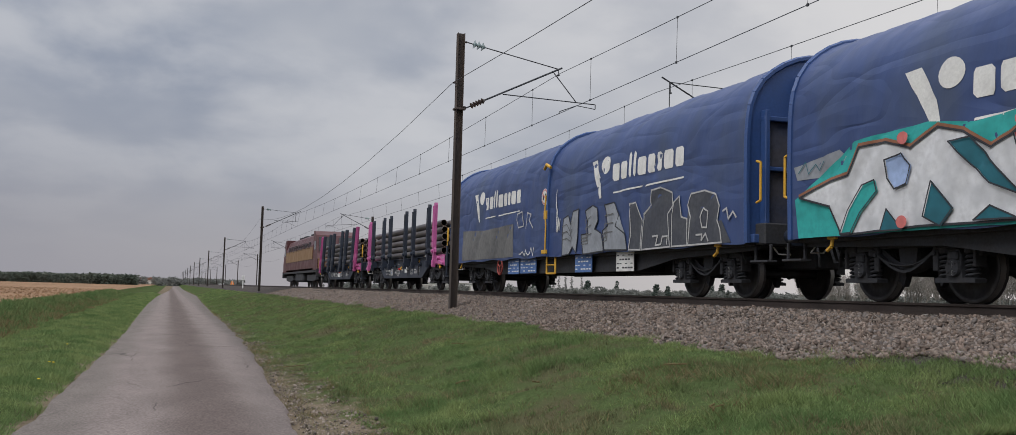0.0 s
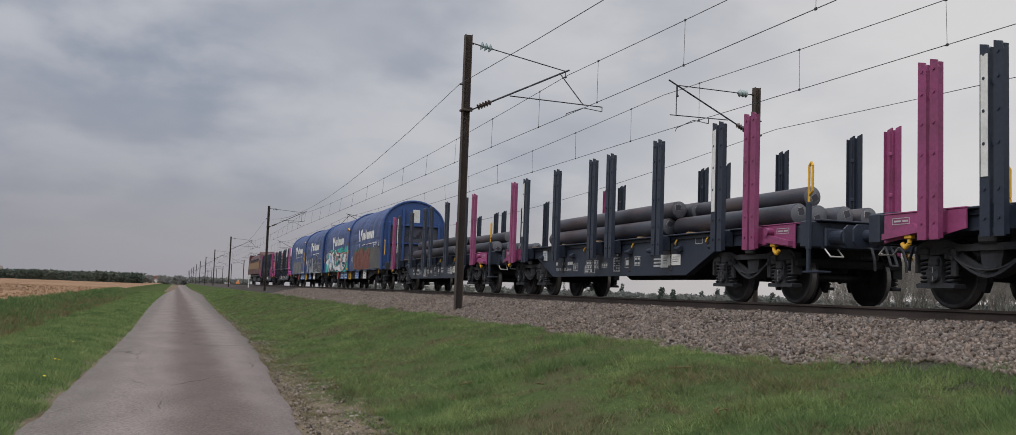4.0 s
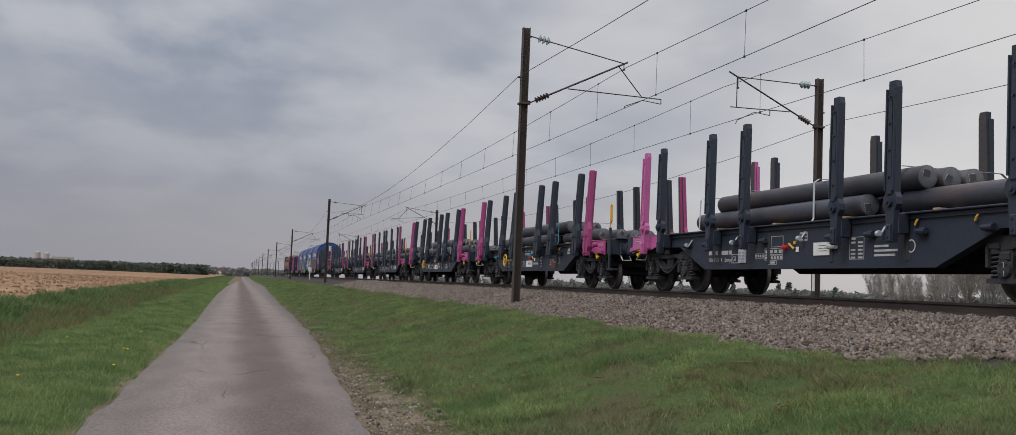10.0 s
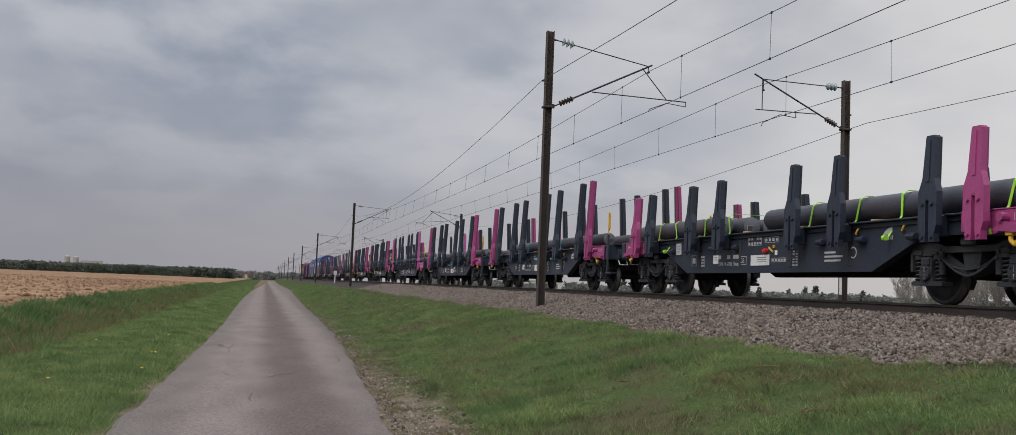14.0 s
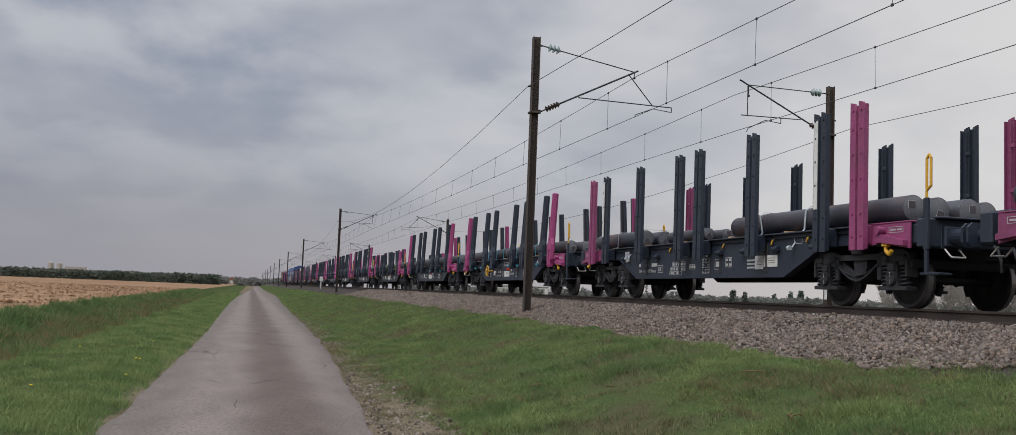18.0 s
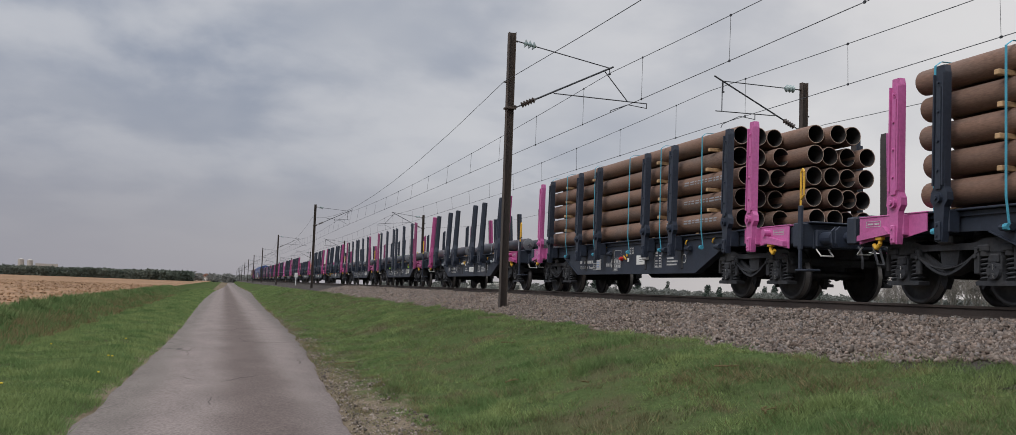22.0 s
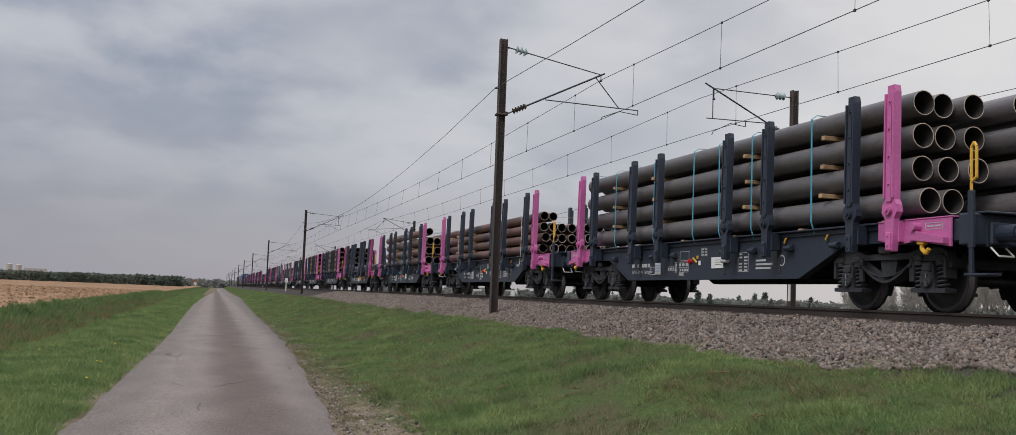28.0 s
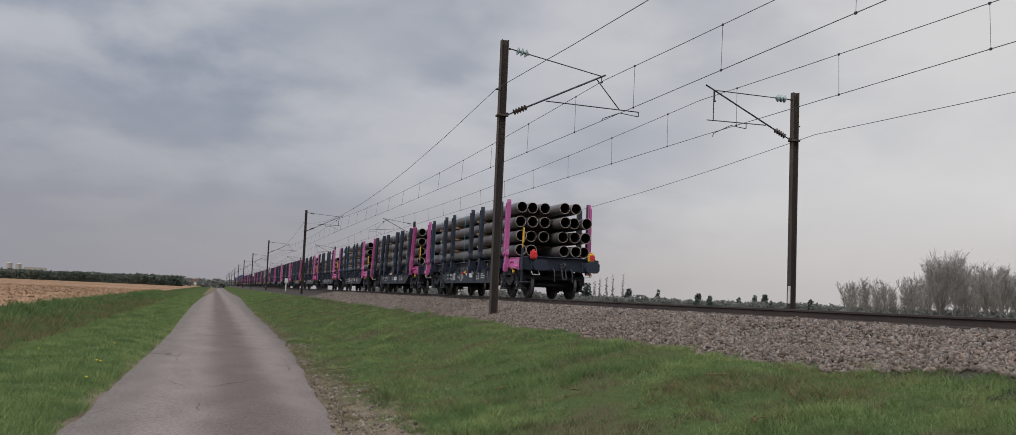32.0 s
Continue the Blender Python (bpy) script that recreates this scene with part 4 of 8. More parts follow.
# ---- stake wagons ----
def stake_mesh(kind, top, material):
    bm = fresh()
    if kind == "B":      # tapered post on a flared, bolted foot
        zt = top
        prism(bm, ((-0.085, zt), (0.07, zt), (0.085, zt - 0.03), (0.125, 1.8), (0.2, 1.6), (0.2, 1.12), (0.15, 1.0), (0.15, 0.88), (0.045, 0.88), (0.035, 1.0), (0.035, 1.5), (-0.035, 1.5), (-0.035, 1.0), (-0.045, 0.88), (-0.15, 0.88), (-0.15, 1.0), (-0.2, 1.12), (-0.2, 1.6), (-0.125, 1.8), (-0.1, zt - 0.03)), -0.07, 0.03)
        prism(bm, ((-0.05, zt - 0.01), (0.05, zt - 0.01), (0.07, 1.3), (-0.07, 1.3)), 0.03, 0.1)
        prism(bm, ((-0.028, zt - 0.06), (0.028, zt - 0.06), (0.035, 1.75), (-0.035, 1.75)), -0.086, -0.07)
        for y in (-0.1, 0.1):
            for z in (0.95, 1.42):
                rod(bm, (-0.07, y, z), (-0.1, y, z), 0.028, 8)
        box(bm, (-0.03, 0, 1.52), (0.07, 0.1, 0.1), 0.01)
        box(bm, (0.11, 0, 1.12), (0.18, 0.22, 0.3), 0.01)
    elif kind == "C":      # slim ribbed post, its head cut aslant
        zt = top
        prism(bm, ((-0.1, zt - 0.1), (-0.075, zt), (0.075, zt), (0.088, 2.4), (0.1, 1.58), (0.155, 1.5), (0.165, 1.4), (0.1, 1.31), (0.085, 1.0), (0.065, 0.84), (-0.065, 0.84), (-0.085, 1.0), (-0.1, 1.31), (-0.165, 1.4), (-0.155, 1.5), (-0.11, 1.58)), -0.05, 0.05)
        prism(bm, ((-0.04, zt - 0.3), (0.04, zt - 0.3), (0.055, 1.55), (-0.055, 1.55)), -0.075, -0.05)
        for o in (-0.088, 0.088):
            prism(bm, ((o - 0.012, zt - 0.12), (o + 0.012, zt - 0.12), (o + 0.014, 1.6), (o - 0.014, 1.6)), -0.085, 0.0)
        rod(bm, (-0.05, 0, 1.43), (-0.1, 0, 1.43), 0.075, 12)
        rod(bm, (-0.1, 0, 1.43), (-0.125, 0, 1.43), 0.035, 8)
        box(bm, (-0.06, 0, 0.98), (0.05, 0.1, 0.26), 0.012)
        box(bm, (0.12, 0, 1.12), (0.18, 0.2, 0.3), 0.01)
        for z in (0.92, 1.06, 1.8, 2.2, 2.6, 3.0):
            rod(bm, (-0.075, 0.0, z), (-0.1, 0.0, z), 0.02, 8)
    else:                # two blades with a slot between, their heads cut aslant
        for s in (-1, 1):
            c = s * 0.108
            prism(bm, ((c - 0.078, top - 0.13), (c - 0.045, top - 0.03), (c + 0.07, top), (c + 0.078, 0.88), (c - 0.078, 0.88)), -0.07, -0.04)
            for o in (-0.07, 0.07):
                box(bm, (-0.015, c + o, (top + 0.84) / 2), (0.06, 0.014, top - 0.96))
            for z in (1.1, 1.45, 2.0, 2.4, 2.8, 3.1):
                if z < top - 0.05:
                    rod(bm, (-0.07, c, z), (-0.085, c, z), 0.022, 8)
        for z in (0.95, 1.3, 2.0, 2.75):
            box(bm, (0.0, 0, z), (0.05, 0.1, 0.07), 0.01)
        box(bm, (0.12, 0, 1.12), (0.18, 0.26, 0.3), 0.01)
    if kind != "A":      # bare inner faces
        bm.normal_update()
        for f in bm.faces:
            if f.normal.x > 0.7:
                f.material_index = 1
        for v in bm.verts:      # posts lean inwards above their feet
            v.co.x += max(0.0, v.co.z - 1.45) * (0.05 if kind == "B" else 0.012)
    me = bpy.data.meshes.new("stake")
    bm.to_mesh(me)
    bm.free()
    me.materials.append(material)
    me.materials.append(BARESTEEL)
    return me


STAKE_Y = {"A": (6.2, 5.15, 2.8, 0.5), "B": (6.22, 5.28, 2.9, 1.49), "C": (6.22, 5.3, 2.9, 1.49)}
STAKES = {(k, t, p): stake_mesh(k, t, {"A": OLDPINK, "B": PINK, "C": ORCHID}[k] if p else BLACKSTEEL) for k, t in (("A", 3.24), ("B", 3.24), ("B", 2.42), ("C", 3.24)) for p in (0, 1)}


def quad_yz(bm, y0, y1, z0, z1, x=-1.19):
    """A thin painted rectangle on the side facing the lane."""
    prism(bm, ((y0, z0), (y1, z0), (y1, z1), (y0, z1)), x, x + 0.004)


def framed(bm, y0, y1, z0, z1, rows, cols, line=0.008, fill=0.5):
    """An outlined box with rows of bars."""
    for a, b, c, d in ((y0, y1, z0, z0 + line), (y0, y1, z1 - line, z1), (y0, y0 + line, z0, z1), (y1 - line, y1, z0, z1)):
        quad_yz(bm, a, b, c, d)
    for r in range(rows):
        for c in range(cols):
            if rows * cols > 3 and (r * 5 + c * 3) % 7 == 4:
                continue
            ya, za = y0 + (y1 - y0) * (c + 0.2) / cols, z0 + (z1 - z0) * (r + 0.5 - fill / 2) / rows
            quad_yz(bm, ya, ya + (y1 - y0) * 0.62 / cols, za, za + (z1 - z0) * fill / rows)


def words(wagon, body, y, z, size, material=None):
    """Readable white letters on the side facing the lane, starting at y."""
    cu = bpy.data.curves.new("lettering", "FONT")
    cu.body, cu.size, cu.extrude = body, size, 0.002
    cu.materials.append(material or WHITE)
    ob = new("lettering", cu)
    ob.parent = wagon
    ob.matrix_basis = Matrix.Translation((-1.191, y, z)) @ Matrix(((0, 0, -1, 0), (-1, 0, 0, 0), (0, 1, 0, 0), (0, 0, 0, 1)))
    ob["label"] = "white stencilled letters"
    return ob


MARKS = {     # along the side: fields (from, to, low, high, rows, columns), bars (from, to, height), operator, its letters, grid boxes
    "A": {"name": ("NL-ORME", 3.42), "boxed": ("GE", 2.2, 0.66), "bars": ((3.42, 3.3), (2.98, 2.84), (2.62, 2.28)), "fields": ((0.68, 1.4, 0.75, 0.86, 1, 5), (0.68, 1.5, 0.65, 0.745, 1, 6), (0.9, 1.55, 0.56, 0.645, 1, 2), (0.2, 0.5, 0.68, 0.79, 1, 3), (-0.5, -0.15, 0.58, 0.9, 6, 3), (-1.0, -0.75, 0.66, 0.88, 1, 1), (-1.5, -1.22, 0.7, 0.9, 2, 2), (-4.13, -3.87, 1.08, 1.22, 0, 1)), "plates": ((-2.78, -2.47, 0.64, 0.9), (-3.3, -2.8, 0.68, 0.9)), "holder": (4.2, 1.05)},
    "B": {"name": ("NL-ERR", 1.98), "boxed": ("GE", 0.98, 0.68), "bars": ((1.98, 1.86), (1.58, 1.44), (1.3, 1.02)), "fields": ((3.08, 3.34, 0.64, 0.88, 1, 1), (2.66, 2.88, 0.62, 0.86, 4, 1), (0.1, 0.66, 1.02, 1.2, 2, 5), (-0.56, -0.02, 1.06, 1.17, 1, 4), (-0.84, -0.3, 0.68, 0.76, 1, 5), (-1.27, -0.95, 0.6, 0.94, 7, 3)), "plates": ((-0.22, 0.52, 0.62, 0.83), (1.98, 2.22, 0.68, 0.86)), "holder": (4.05, 1.05)},
    "D": {"name": ("NL-ERR", 3.15), "boxed": ("GE", 2.0, 0.74), "bars": ((3.15, 3.03), (2.85, 2.72), (2.6, 2.3)), "fields": ((3.36, 3.58, 0.68, 0.9, 1, 1), (1.42, 1.74, 0.8, 0.86, 1, 3), (0.36, 0.86, 1.14, 1.28, 0, 1), (-0.42, 0.06, 1.08, 1.18, 1, 6), (-0.3, 0.22, 0.98, 1.075, 1, 4), (0.22, 0.5, 0.69, 0.82, 2, 3), (-0.04, 0.16, 0.69, 0.72, 1, 3), (-1.93, -1.6, 0.64, 0.95, 7, 3)), "plates": ((-0.96, -0.24, 0.66, 0.84),), "holder": (4.4, 1.08)},
    "C": {"name": ("E-ERSA", 3.4), "boxed": ("G1", 2.38, 0.64), "bars": ((3.4, 3.26), (3.1, 3.0), (2.84, 2.56), (2.52, 2.42)), "fields": ((0.5, 0.92, 0.88, 1.08, 0, 1), (0.52, 1.14, 0.74, 0.86, 1, 4), (0.52, 1.14, 0.64, 0.735, 1, 6), (0.72, 1.0, 0.56, 0.635, 1, 1), (1.18, 1.48, 0.68, 0.77, 1, 4), (-0.28, -0.04, 0.96, 1.12, 3, 2), (-1.88, -1.5, 0.62, 0.98, 6, 2)), "plates": ((-0.96, -0.48, 0.7, 0.92),), "holder": (1.96, 0.74)},
}


def markings(w, kind):
    """White stencilled boxes, tables, bars and plates along the side beam."""
    m = MARKS[kind]

    def mark(fn, material=None, label="white stencilled marking", name="marking"):
        bm = fresh()
        fn(bm)
        part(name, bm, material or FADEDWHITE, w, label)
    name, y = m["name"]
    for a, b in m["bars"]:
        mark(lambda bm: quad_yz(bm, b, a, 0.775, 0.855), None, "white bar in place of stencilled digits")
    words(w, "TEN", y, 0.63, 0.112, FADEDWHITE)
    words(w, name, y - 0.26, 0.63, 0.112, FADEDWHITE)
    words(w, "Smnps", y - 0.29 - 0.069 * len(name), 0.63, 0.112, FADEDWHITE)
    letters, yb, zb = m["boxed"]
    mark(lambda bm: framed(bm, yb - 0.26, yb + 0.03, zb - 0.04, zb + 0.14, 0, 1, 0.012))
    words(w, letters, yb, zb, 0.14, FADEDWHITE)
    for y0, y1, z0, z1, rows, cols in m["fields"]:
        mark(lambda bm: framed(bm, y0, y1, z0, z1, rows, cols, 0.009, 0.5))
    for y0, y1, z0, z1 in m["plates"]:
        yc, zc, a, b = (y0 + y1) / 2, (z0 + z1) / 2, y1 - y0, z1 - z0
        mark(lambda bm: (box(bm, (-1.194, yc, zc), (0.012, a, b), 0.002), [box(bm, (-1.2025, yc - a * 0.1, zc + b * 0.25 - b * 0.2 * i), (0.003, a * 0.5, 0.008), mi=1) for i in range(3)]), [WHITE, BOGIE], "white data plate with fine print", "data_plate")
    yh, zh = m["holder"]
    mark(lambda bm: (box(bm, (-1.2, yh, zh), (0.03, 0.28, 0.28), 0.006), box(bm, (-1.218, yh, zh), (0.006, 0.22, 0.22), 0.002, mi=1), [box(bm, (-1.2225, yh + 0.055 * (i % 2 * 2 - 1), zh + 0.06 - 0.06 * (i // 2)), (0.003, 0.08, 0.03), mi=2) for i in range(6)]), [FADEDWHITE, WHITE, PLATEINK], "pale wire-framed label holder with printed sheet", "label_holder")
    for i, b in enumerate((0.34, 0.56, 0.5)):
        mark(lambda bm: quad_yz(bm, -2.14 - b, -2.14, 0.8 - 0.07 * i, 0.835 - 0.07 * i))
    mark(lambda bm: [bm.faces.new([bm.verts.new((-1.19, -3.0 + rr * math.sin(a + q), 0.8 + rr * math.cos(a + q))) for rr, q in ((0.1, 0), (0.1, 0.42), (0.078, 0.42), (0.078, 0))]) for a in [0.42 * i for i in range(15)]], None, "white stencilled ring")
    if kind in "BD":
        mark(lambda bm: (prism(bm, ((-3.8, 1.06), (-3.86, 1.12), (-3.94, 1.16), (-4.04, 1.18), (-4.04, 1.06)), -1.19, -1.186), [quad_yz(bm, -3.88 - 0.085 * i, -3.815 - 0.085 * i, 0.98, 1.045) for i in range(3)]), None, "white emblem of a quarter disc over blocks")
    # brake valve: lever, knob and its small plates
    yv, zv = {"A": (-0.2, 1.02), "B": (-0.3, 0.9), "C": (0.2, 0.86), "D": (0.62, 0.99)}[kind]
    mark(lambda bm: (rod(bm, (-1.186, yv + 0.2, zv), (-1.25, yv + 0.2, zv), 0.05, 10), rod(bm, (-1.24, yv + 0.2, zv), (-1.28, yv + 0.2, zv), 0.03, 8)), REDLAMP if kind in "BC" else WHITE, "small brake release knob", "release_knob")
    mark(lambda bm: (box(bm, (-1.21, yv, zv + 0.02), (0.03, 0.2, 0.035), 0.006, Euler((0.5, 0, 0)).to_quaternion()), box(bm, (-1.2, yv - 0.1, zv + 0.08), (0.03, 0.06, 0.06), 0.005)), YELLOW, "small yellow lever", "changeover_lever")
    mark(lambda bm: box(bm, (-1.195, yv - 0.18, zv - 0.04), (0.012, 0.09, 0.09), 0.002), WHITE, "small white plate", "lever_plate")
    if kind == "C":
        mark(lambda bm: rod(bm, (-1.24, -0.98, 0.84), (-1.24, -1.2, 0.84), 0.045, 12), FADEDWHITE, "pale steel tube", "document_tube")
    for e in (-1, 1):
        mark(lambda bm: [quad_yz(bm, e * 6.92 + a, e * 6.92 + b, c, d, -1.3145) for a, b, c, d in ((-0.17, 0.17, 1.21, 1.218), (-0.17, 0.17, 1.128, 1.136), (-0.17, -0.162, 1.136, 1.21), (0.162, 0.17, 1.136, 1.21), (-0.14, -0.03, 1.16, 1.185), (0.0, 0.13, 1.16, 1.185))])
    for y in (1.46, -1.2, -3.17, -4.37, 3.0):
        bm = fresh()
        hose_tube(bm, [(-1.19, y, 1.2), (-1.23, y, 1.16), (-1.235, y + 0.03, 1.1), (-1.2, y + 0.06, 1.09)], 0.016, 6)
        part("lashing_hook", bm, YELLOW, w, "small rusty yellow lashing hook")


def stake_wagon(kind, top=3.24, wheel=0, table=""):
    """A four-axle bogie flat wagon with stakes, its ends painted magenta."""
    w = thing("stake_wagon", {"A": "dark grey bogie wagon with slotted twin-blade stakes and magenta ends", "B": "dark grey bogie wagon with tapered stakes and magenta ends", "C": "dark grey bogie wagon with slim slant-topped stakes and magenta ends"}[kind] if top > 3 else "dark grey bogie wagon with short stakes and magenta ends", "freight wagon", "train")
    for s in (-1, 1):
        bm = fresh()
        out = ((-6.15, 1.0), (-4.72, 0.98), (-3.55, 0.50), (3.55, 0.50), (4.72, 0.98), (6.15, 1.0), (6.15, 1.27), (-6.15, 1.27))
        prism(bm, out, s * 1.17, s * 1.185)
        box(bm, (s * 1.19, 0, 1.275), (0.2, 12.3, 0.03), 0.008)
        for a, b in (((-4.72, 0.98), (-3.55, 0.50)), ((-3.55, 0.50), (3.55, 0.50)), ((3.55, 0.50), (4.72, 0.98))):
            prism(bm, ((a[0], a[1]), (b[0], b[1]), (b[0], b[1] - 0.02), (a[0], a[1] - 0.02)), s * 1.05, s * 1.21)
        part("side_beam", bm, BLACKSTEEL, w)
        for y in (-4.6, -3.3, -2.1, -1.05, 1.1, 2.2, 3.45, 4.35):
            bm = fresh()
            box(bm, (s * 1.22, y, 1.0), (0.08, 0.12, 0.12), 0.012)
            rod(bm, (s * 1.26, y - 0.1, 1.0), (s * 1.26, y + 0.1, 1.0), 0.045, 8)
            part("strap_winch", bm, BLACKSTEEL, w)
    bm = fresh()
    box(bm, (0, 0, 1.22), (2.44, 12.2, 0.06))
    for i in range(12):
        box(bm, (0, -5.5 + i, 1.275), (2.3, 0.09, 0.05), 0.01)
    part("deck", bm, BLACKSTEEL, w)
    bm = fresh()
    box(bm, (0, 0, 0.95), (0.34, 14.9, 0.42), 0.02)
    for y in (-2.9, -1.0, 1.0, 2.9):
        box(bm, (0, y, 0.85), (2.4, 0.1, 0.55), 0.01)
    box(bm, (0.5, 0.4, 0.62), (0.5, 1.2, 0.3), 0.08)
    rod(bm, (-0.55, -1.9, 0.66), (-0.55, -0.7, 0.66), 0.16, 14)
    part("centre_sill", bm, BOGIE, w)
    for e in (-1, 1):
        for s in (-1, 1):
            bm = fresh()
            prism(bm, tuple((e * y, z) for y, z in ((5.75, 1.02), (6.2, 0.94), (6.55, 0.98), (7.25, 0.88), (7.25, 1.27), (5.75, 1.27))), s * 1.29, s * 1.31)
            box(bm, (s * 1.2, e * 6.5, 1.285), (0.24, 1.5, 0.02), 0.005)
            prism(bm, tuple((e * y, z) for y, z in ((6.45, 1.0), (7.2, 0.92), (7.2, 1.0), (6.6, 1.12))), s * 1.31, s * 1.4)
            if e * s > 0:
                rod(bm, (s * 1.3, e * 6.62, 1.17), (s * 1.44, e * 6.62, 1.17), 0.06, 12)
            part("end_plate", bm, {"A": OLDPINK, "B": PINK, "C": ORCHID}[kind], w, "magenta painted end plate")
            bm = fresh()
            bent(bm, [(s * 1.33, e * 6.72, 0.97), (s * 1.34, e * 6.72, 0.86), (s * 1.34, e * 6.8, 0.8), (s * 1.34, e * 6.86, 0.86)], 0.032, 8)
            box(bm, (s * 1.34, e * 6.72, 0.95), (0.08, 0.14, 0.06), 0.01)
            part("tow_hook", bm, YELLOW, w, "small yellow hook")
        bm = fresh()
        box(bm, (0, e * 6.75, 1.1), (2.5, 1.2, 0.3), 0.02)
        box(bm, (0, e * 7.48, 1.1), (2.62, 0.22, 0.42), 0.02)
        box(bm, (0, e * 7.45, 1.32), (2.3, 0.5, 0.03), 0.008)
        for s in (-1, 1):
            box(bm, (s * 0.875, e * 7.58, 1.05), (0.36, 0.03, 0.36), 0.01)
            for a in (-0.12, 0.12):
                for b in (-0.1, 0.1):
                    rod(bm, (s * 0.875 + a, e * 7.59, 1.05 + b), (s * 0.875 + a, e * 7.62, 1.05 + b), 0.02, 6)
        part("headstock", bm, BLACKSTEEL, w)
    for i, y in enumerate(STAKE_Y[kind]):
        for e in (-1, 1):
            for s in (-1, 1):
                o = new("stake", STAKES[(kind, top, 1 if i == 0 else 0)])
                o.parent, o.matrix_basis = w, pose(s * 1.44, e * y, 0, 0, 0, 0 if s < 0 else 180)
                if i == 0:
                    o["label"] = "magenta painted end stake"
    if kind == "A":
        for e in (-1, 1):
            bm = fresh()
            box(bm, (-1.517, e * 5.15 + 0.1, 2.35), (0.01, 0.11, 1.5), 0.002)
            part("reflector_strip", bm, WHITE, w, "white reflective strip on the stake")
    # grab loop, its post and foot step, at opposite corners
    for s, e in ((-1, -1), (1, 1)):
        bm = fresh()
        x, y = s * 1.32, e * 7.62
        bent(bm, [(x, y, 1.72), (x, y, 2.16), (x, y + e * 0.05, 2.22), (x, y + e * 0.09, 2.16), (x, y + e * 0.09, 1.76), (x, y, 1.7), (x, y, 1.5)], 0.02, 8)
        part("grab_rail", bm, YELLOW, w, "yellow steel grab loop")
        bm = fresh()
        box(bm, (x, y, 1.22), (0.06, 0.09, 0.75), 0.01)
        box(bm, (x, y, 0.72), (0.05, 0.06, 0.42), 0.008)
        box(bm, (x - s * 0.08, y + e * 0.1, 0.5), (0.24, 0.4, 0.035), 0.008)
        part("foot_step", bm, BLACKSTEEL, w)
    if wheel:
        bm = fresh()
        yw = 2.44 if wheel == 1 else -2.37
        ring = [(-1.42, yw + 0.2 * math.cos(a * 0.349), 0.86 + 0.2 * math.sin(a * 0.349)) for a in range(19)]
        bent(bm, ring, 0.025, 6)
        for a in (0.5, 2.6, 4.7):
            rod(bm, (-1.42, yw, 0.86), (-1.42, yw + 0.2 * math.cos(a), 0.86 + 0.2 * math.sin(a)), 0.02, 6)
        rod(bm, (-1.18, yw, 0.86), (-1.44, yw, 0.86), 0.035, 8)
        part("brake_wheel", bm, YELLOW, w, "yellow spoked handbrake wheel")
    markings(w, table or kind)
    add_bogie(w, -5.63)
    add_bogie(w, 5.63)
    add_end_gear(w, 8.2)
    return w


# ---- loads ----
def pipe_mesh(d, wall, length, mats):
    bm = fresh()
    r, n = d / 2, 18
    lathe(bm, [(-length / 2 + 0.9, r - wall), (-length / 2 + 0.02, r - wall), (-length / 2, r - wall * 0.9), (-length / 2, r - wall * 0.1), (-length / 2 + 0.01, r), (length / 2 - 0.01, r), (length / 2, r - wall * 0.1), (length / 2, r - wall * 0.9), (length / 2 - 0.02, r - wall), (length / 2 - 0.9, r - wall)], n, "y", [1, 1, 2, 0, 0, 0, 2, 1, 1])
    # added dark discs plug the bore, in place of the shade deeper in
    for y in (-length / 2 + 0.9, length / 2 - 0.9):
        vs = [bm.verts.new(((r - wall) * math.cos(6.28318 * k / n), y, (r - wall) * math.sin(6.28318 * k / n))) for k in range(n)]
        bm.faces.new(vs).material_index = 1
    bmesh.ops.recalc_face_normals(bm, faces=bm.faces[:])
    me = bpy.data.meshes.new("pipe")
    bm.to_mesh(me)
    bm.free()
    for m in mats:
        me.materials.append(m)
    return me


def bar_mesh(d, length):
    bm = fresh()
    r = d / 2
    box(bm, (r * 0.25, -length / 2 - 0.002, r * 0.2), (0.12, 0.006, 0.13), 0.002, mi=2)
    lathe(bm, [(-length / 2, r * 0.001), (-length / 2, r - 0.015), (-length / 2 + 0.012, r), (length / 2 - 0.012, r), (length / 2, r - 0.015), (length / 2, r * 0.001)], 18, "y", [1, 0, 0, 0, 1])
    bmesh.ops.recalc_face_normals(bm, faces=bm.faces[:])
    me = bpy.data.meshes.new("steel_bar")
    bm.to_mesh(me)
    bm.free()
    me.materials.append(BARSTEEL)
    me.materials.append(BAREND)
    me.materials.append(WHITE)
    return me


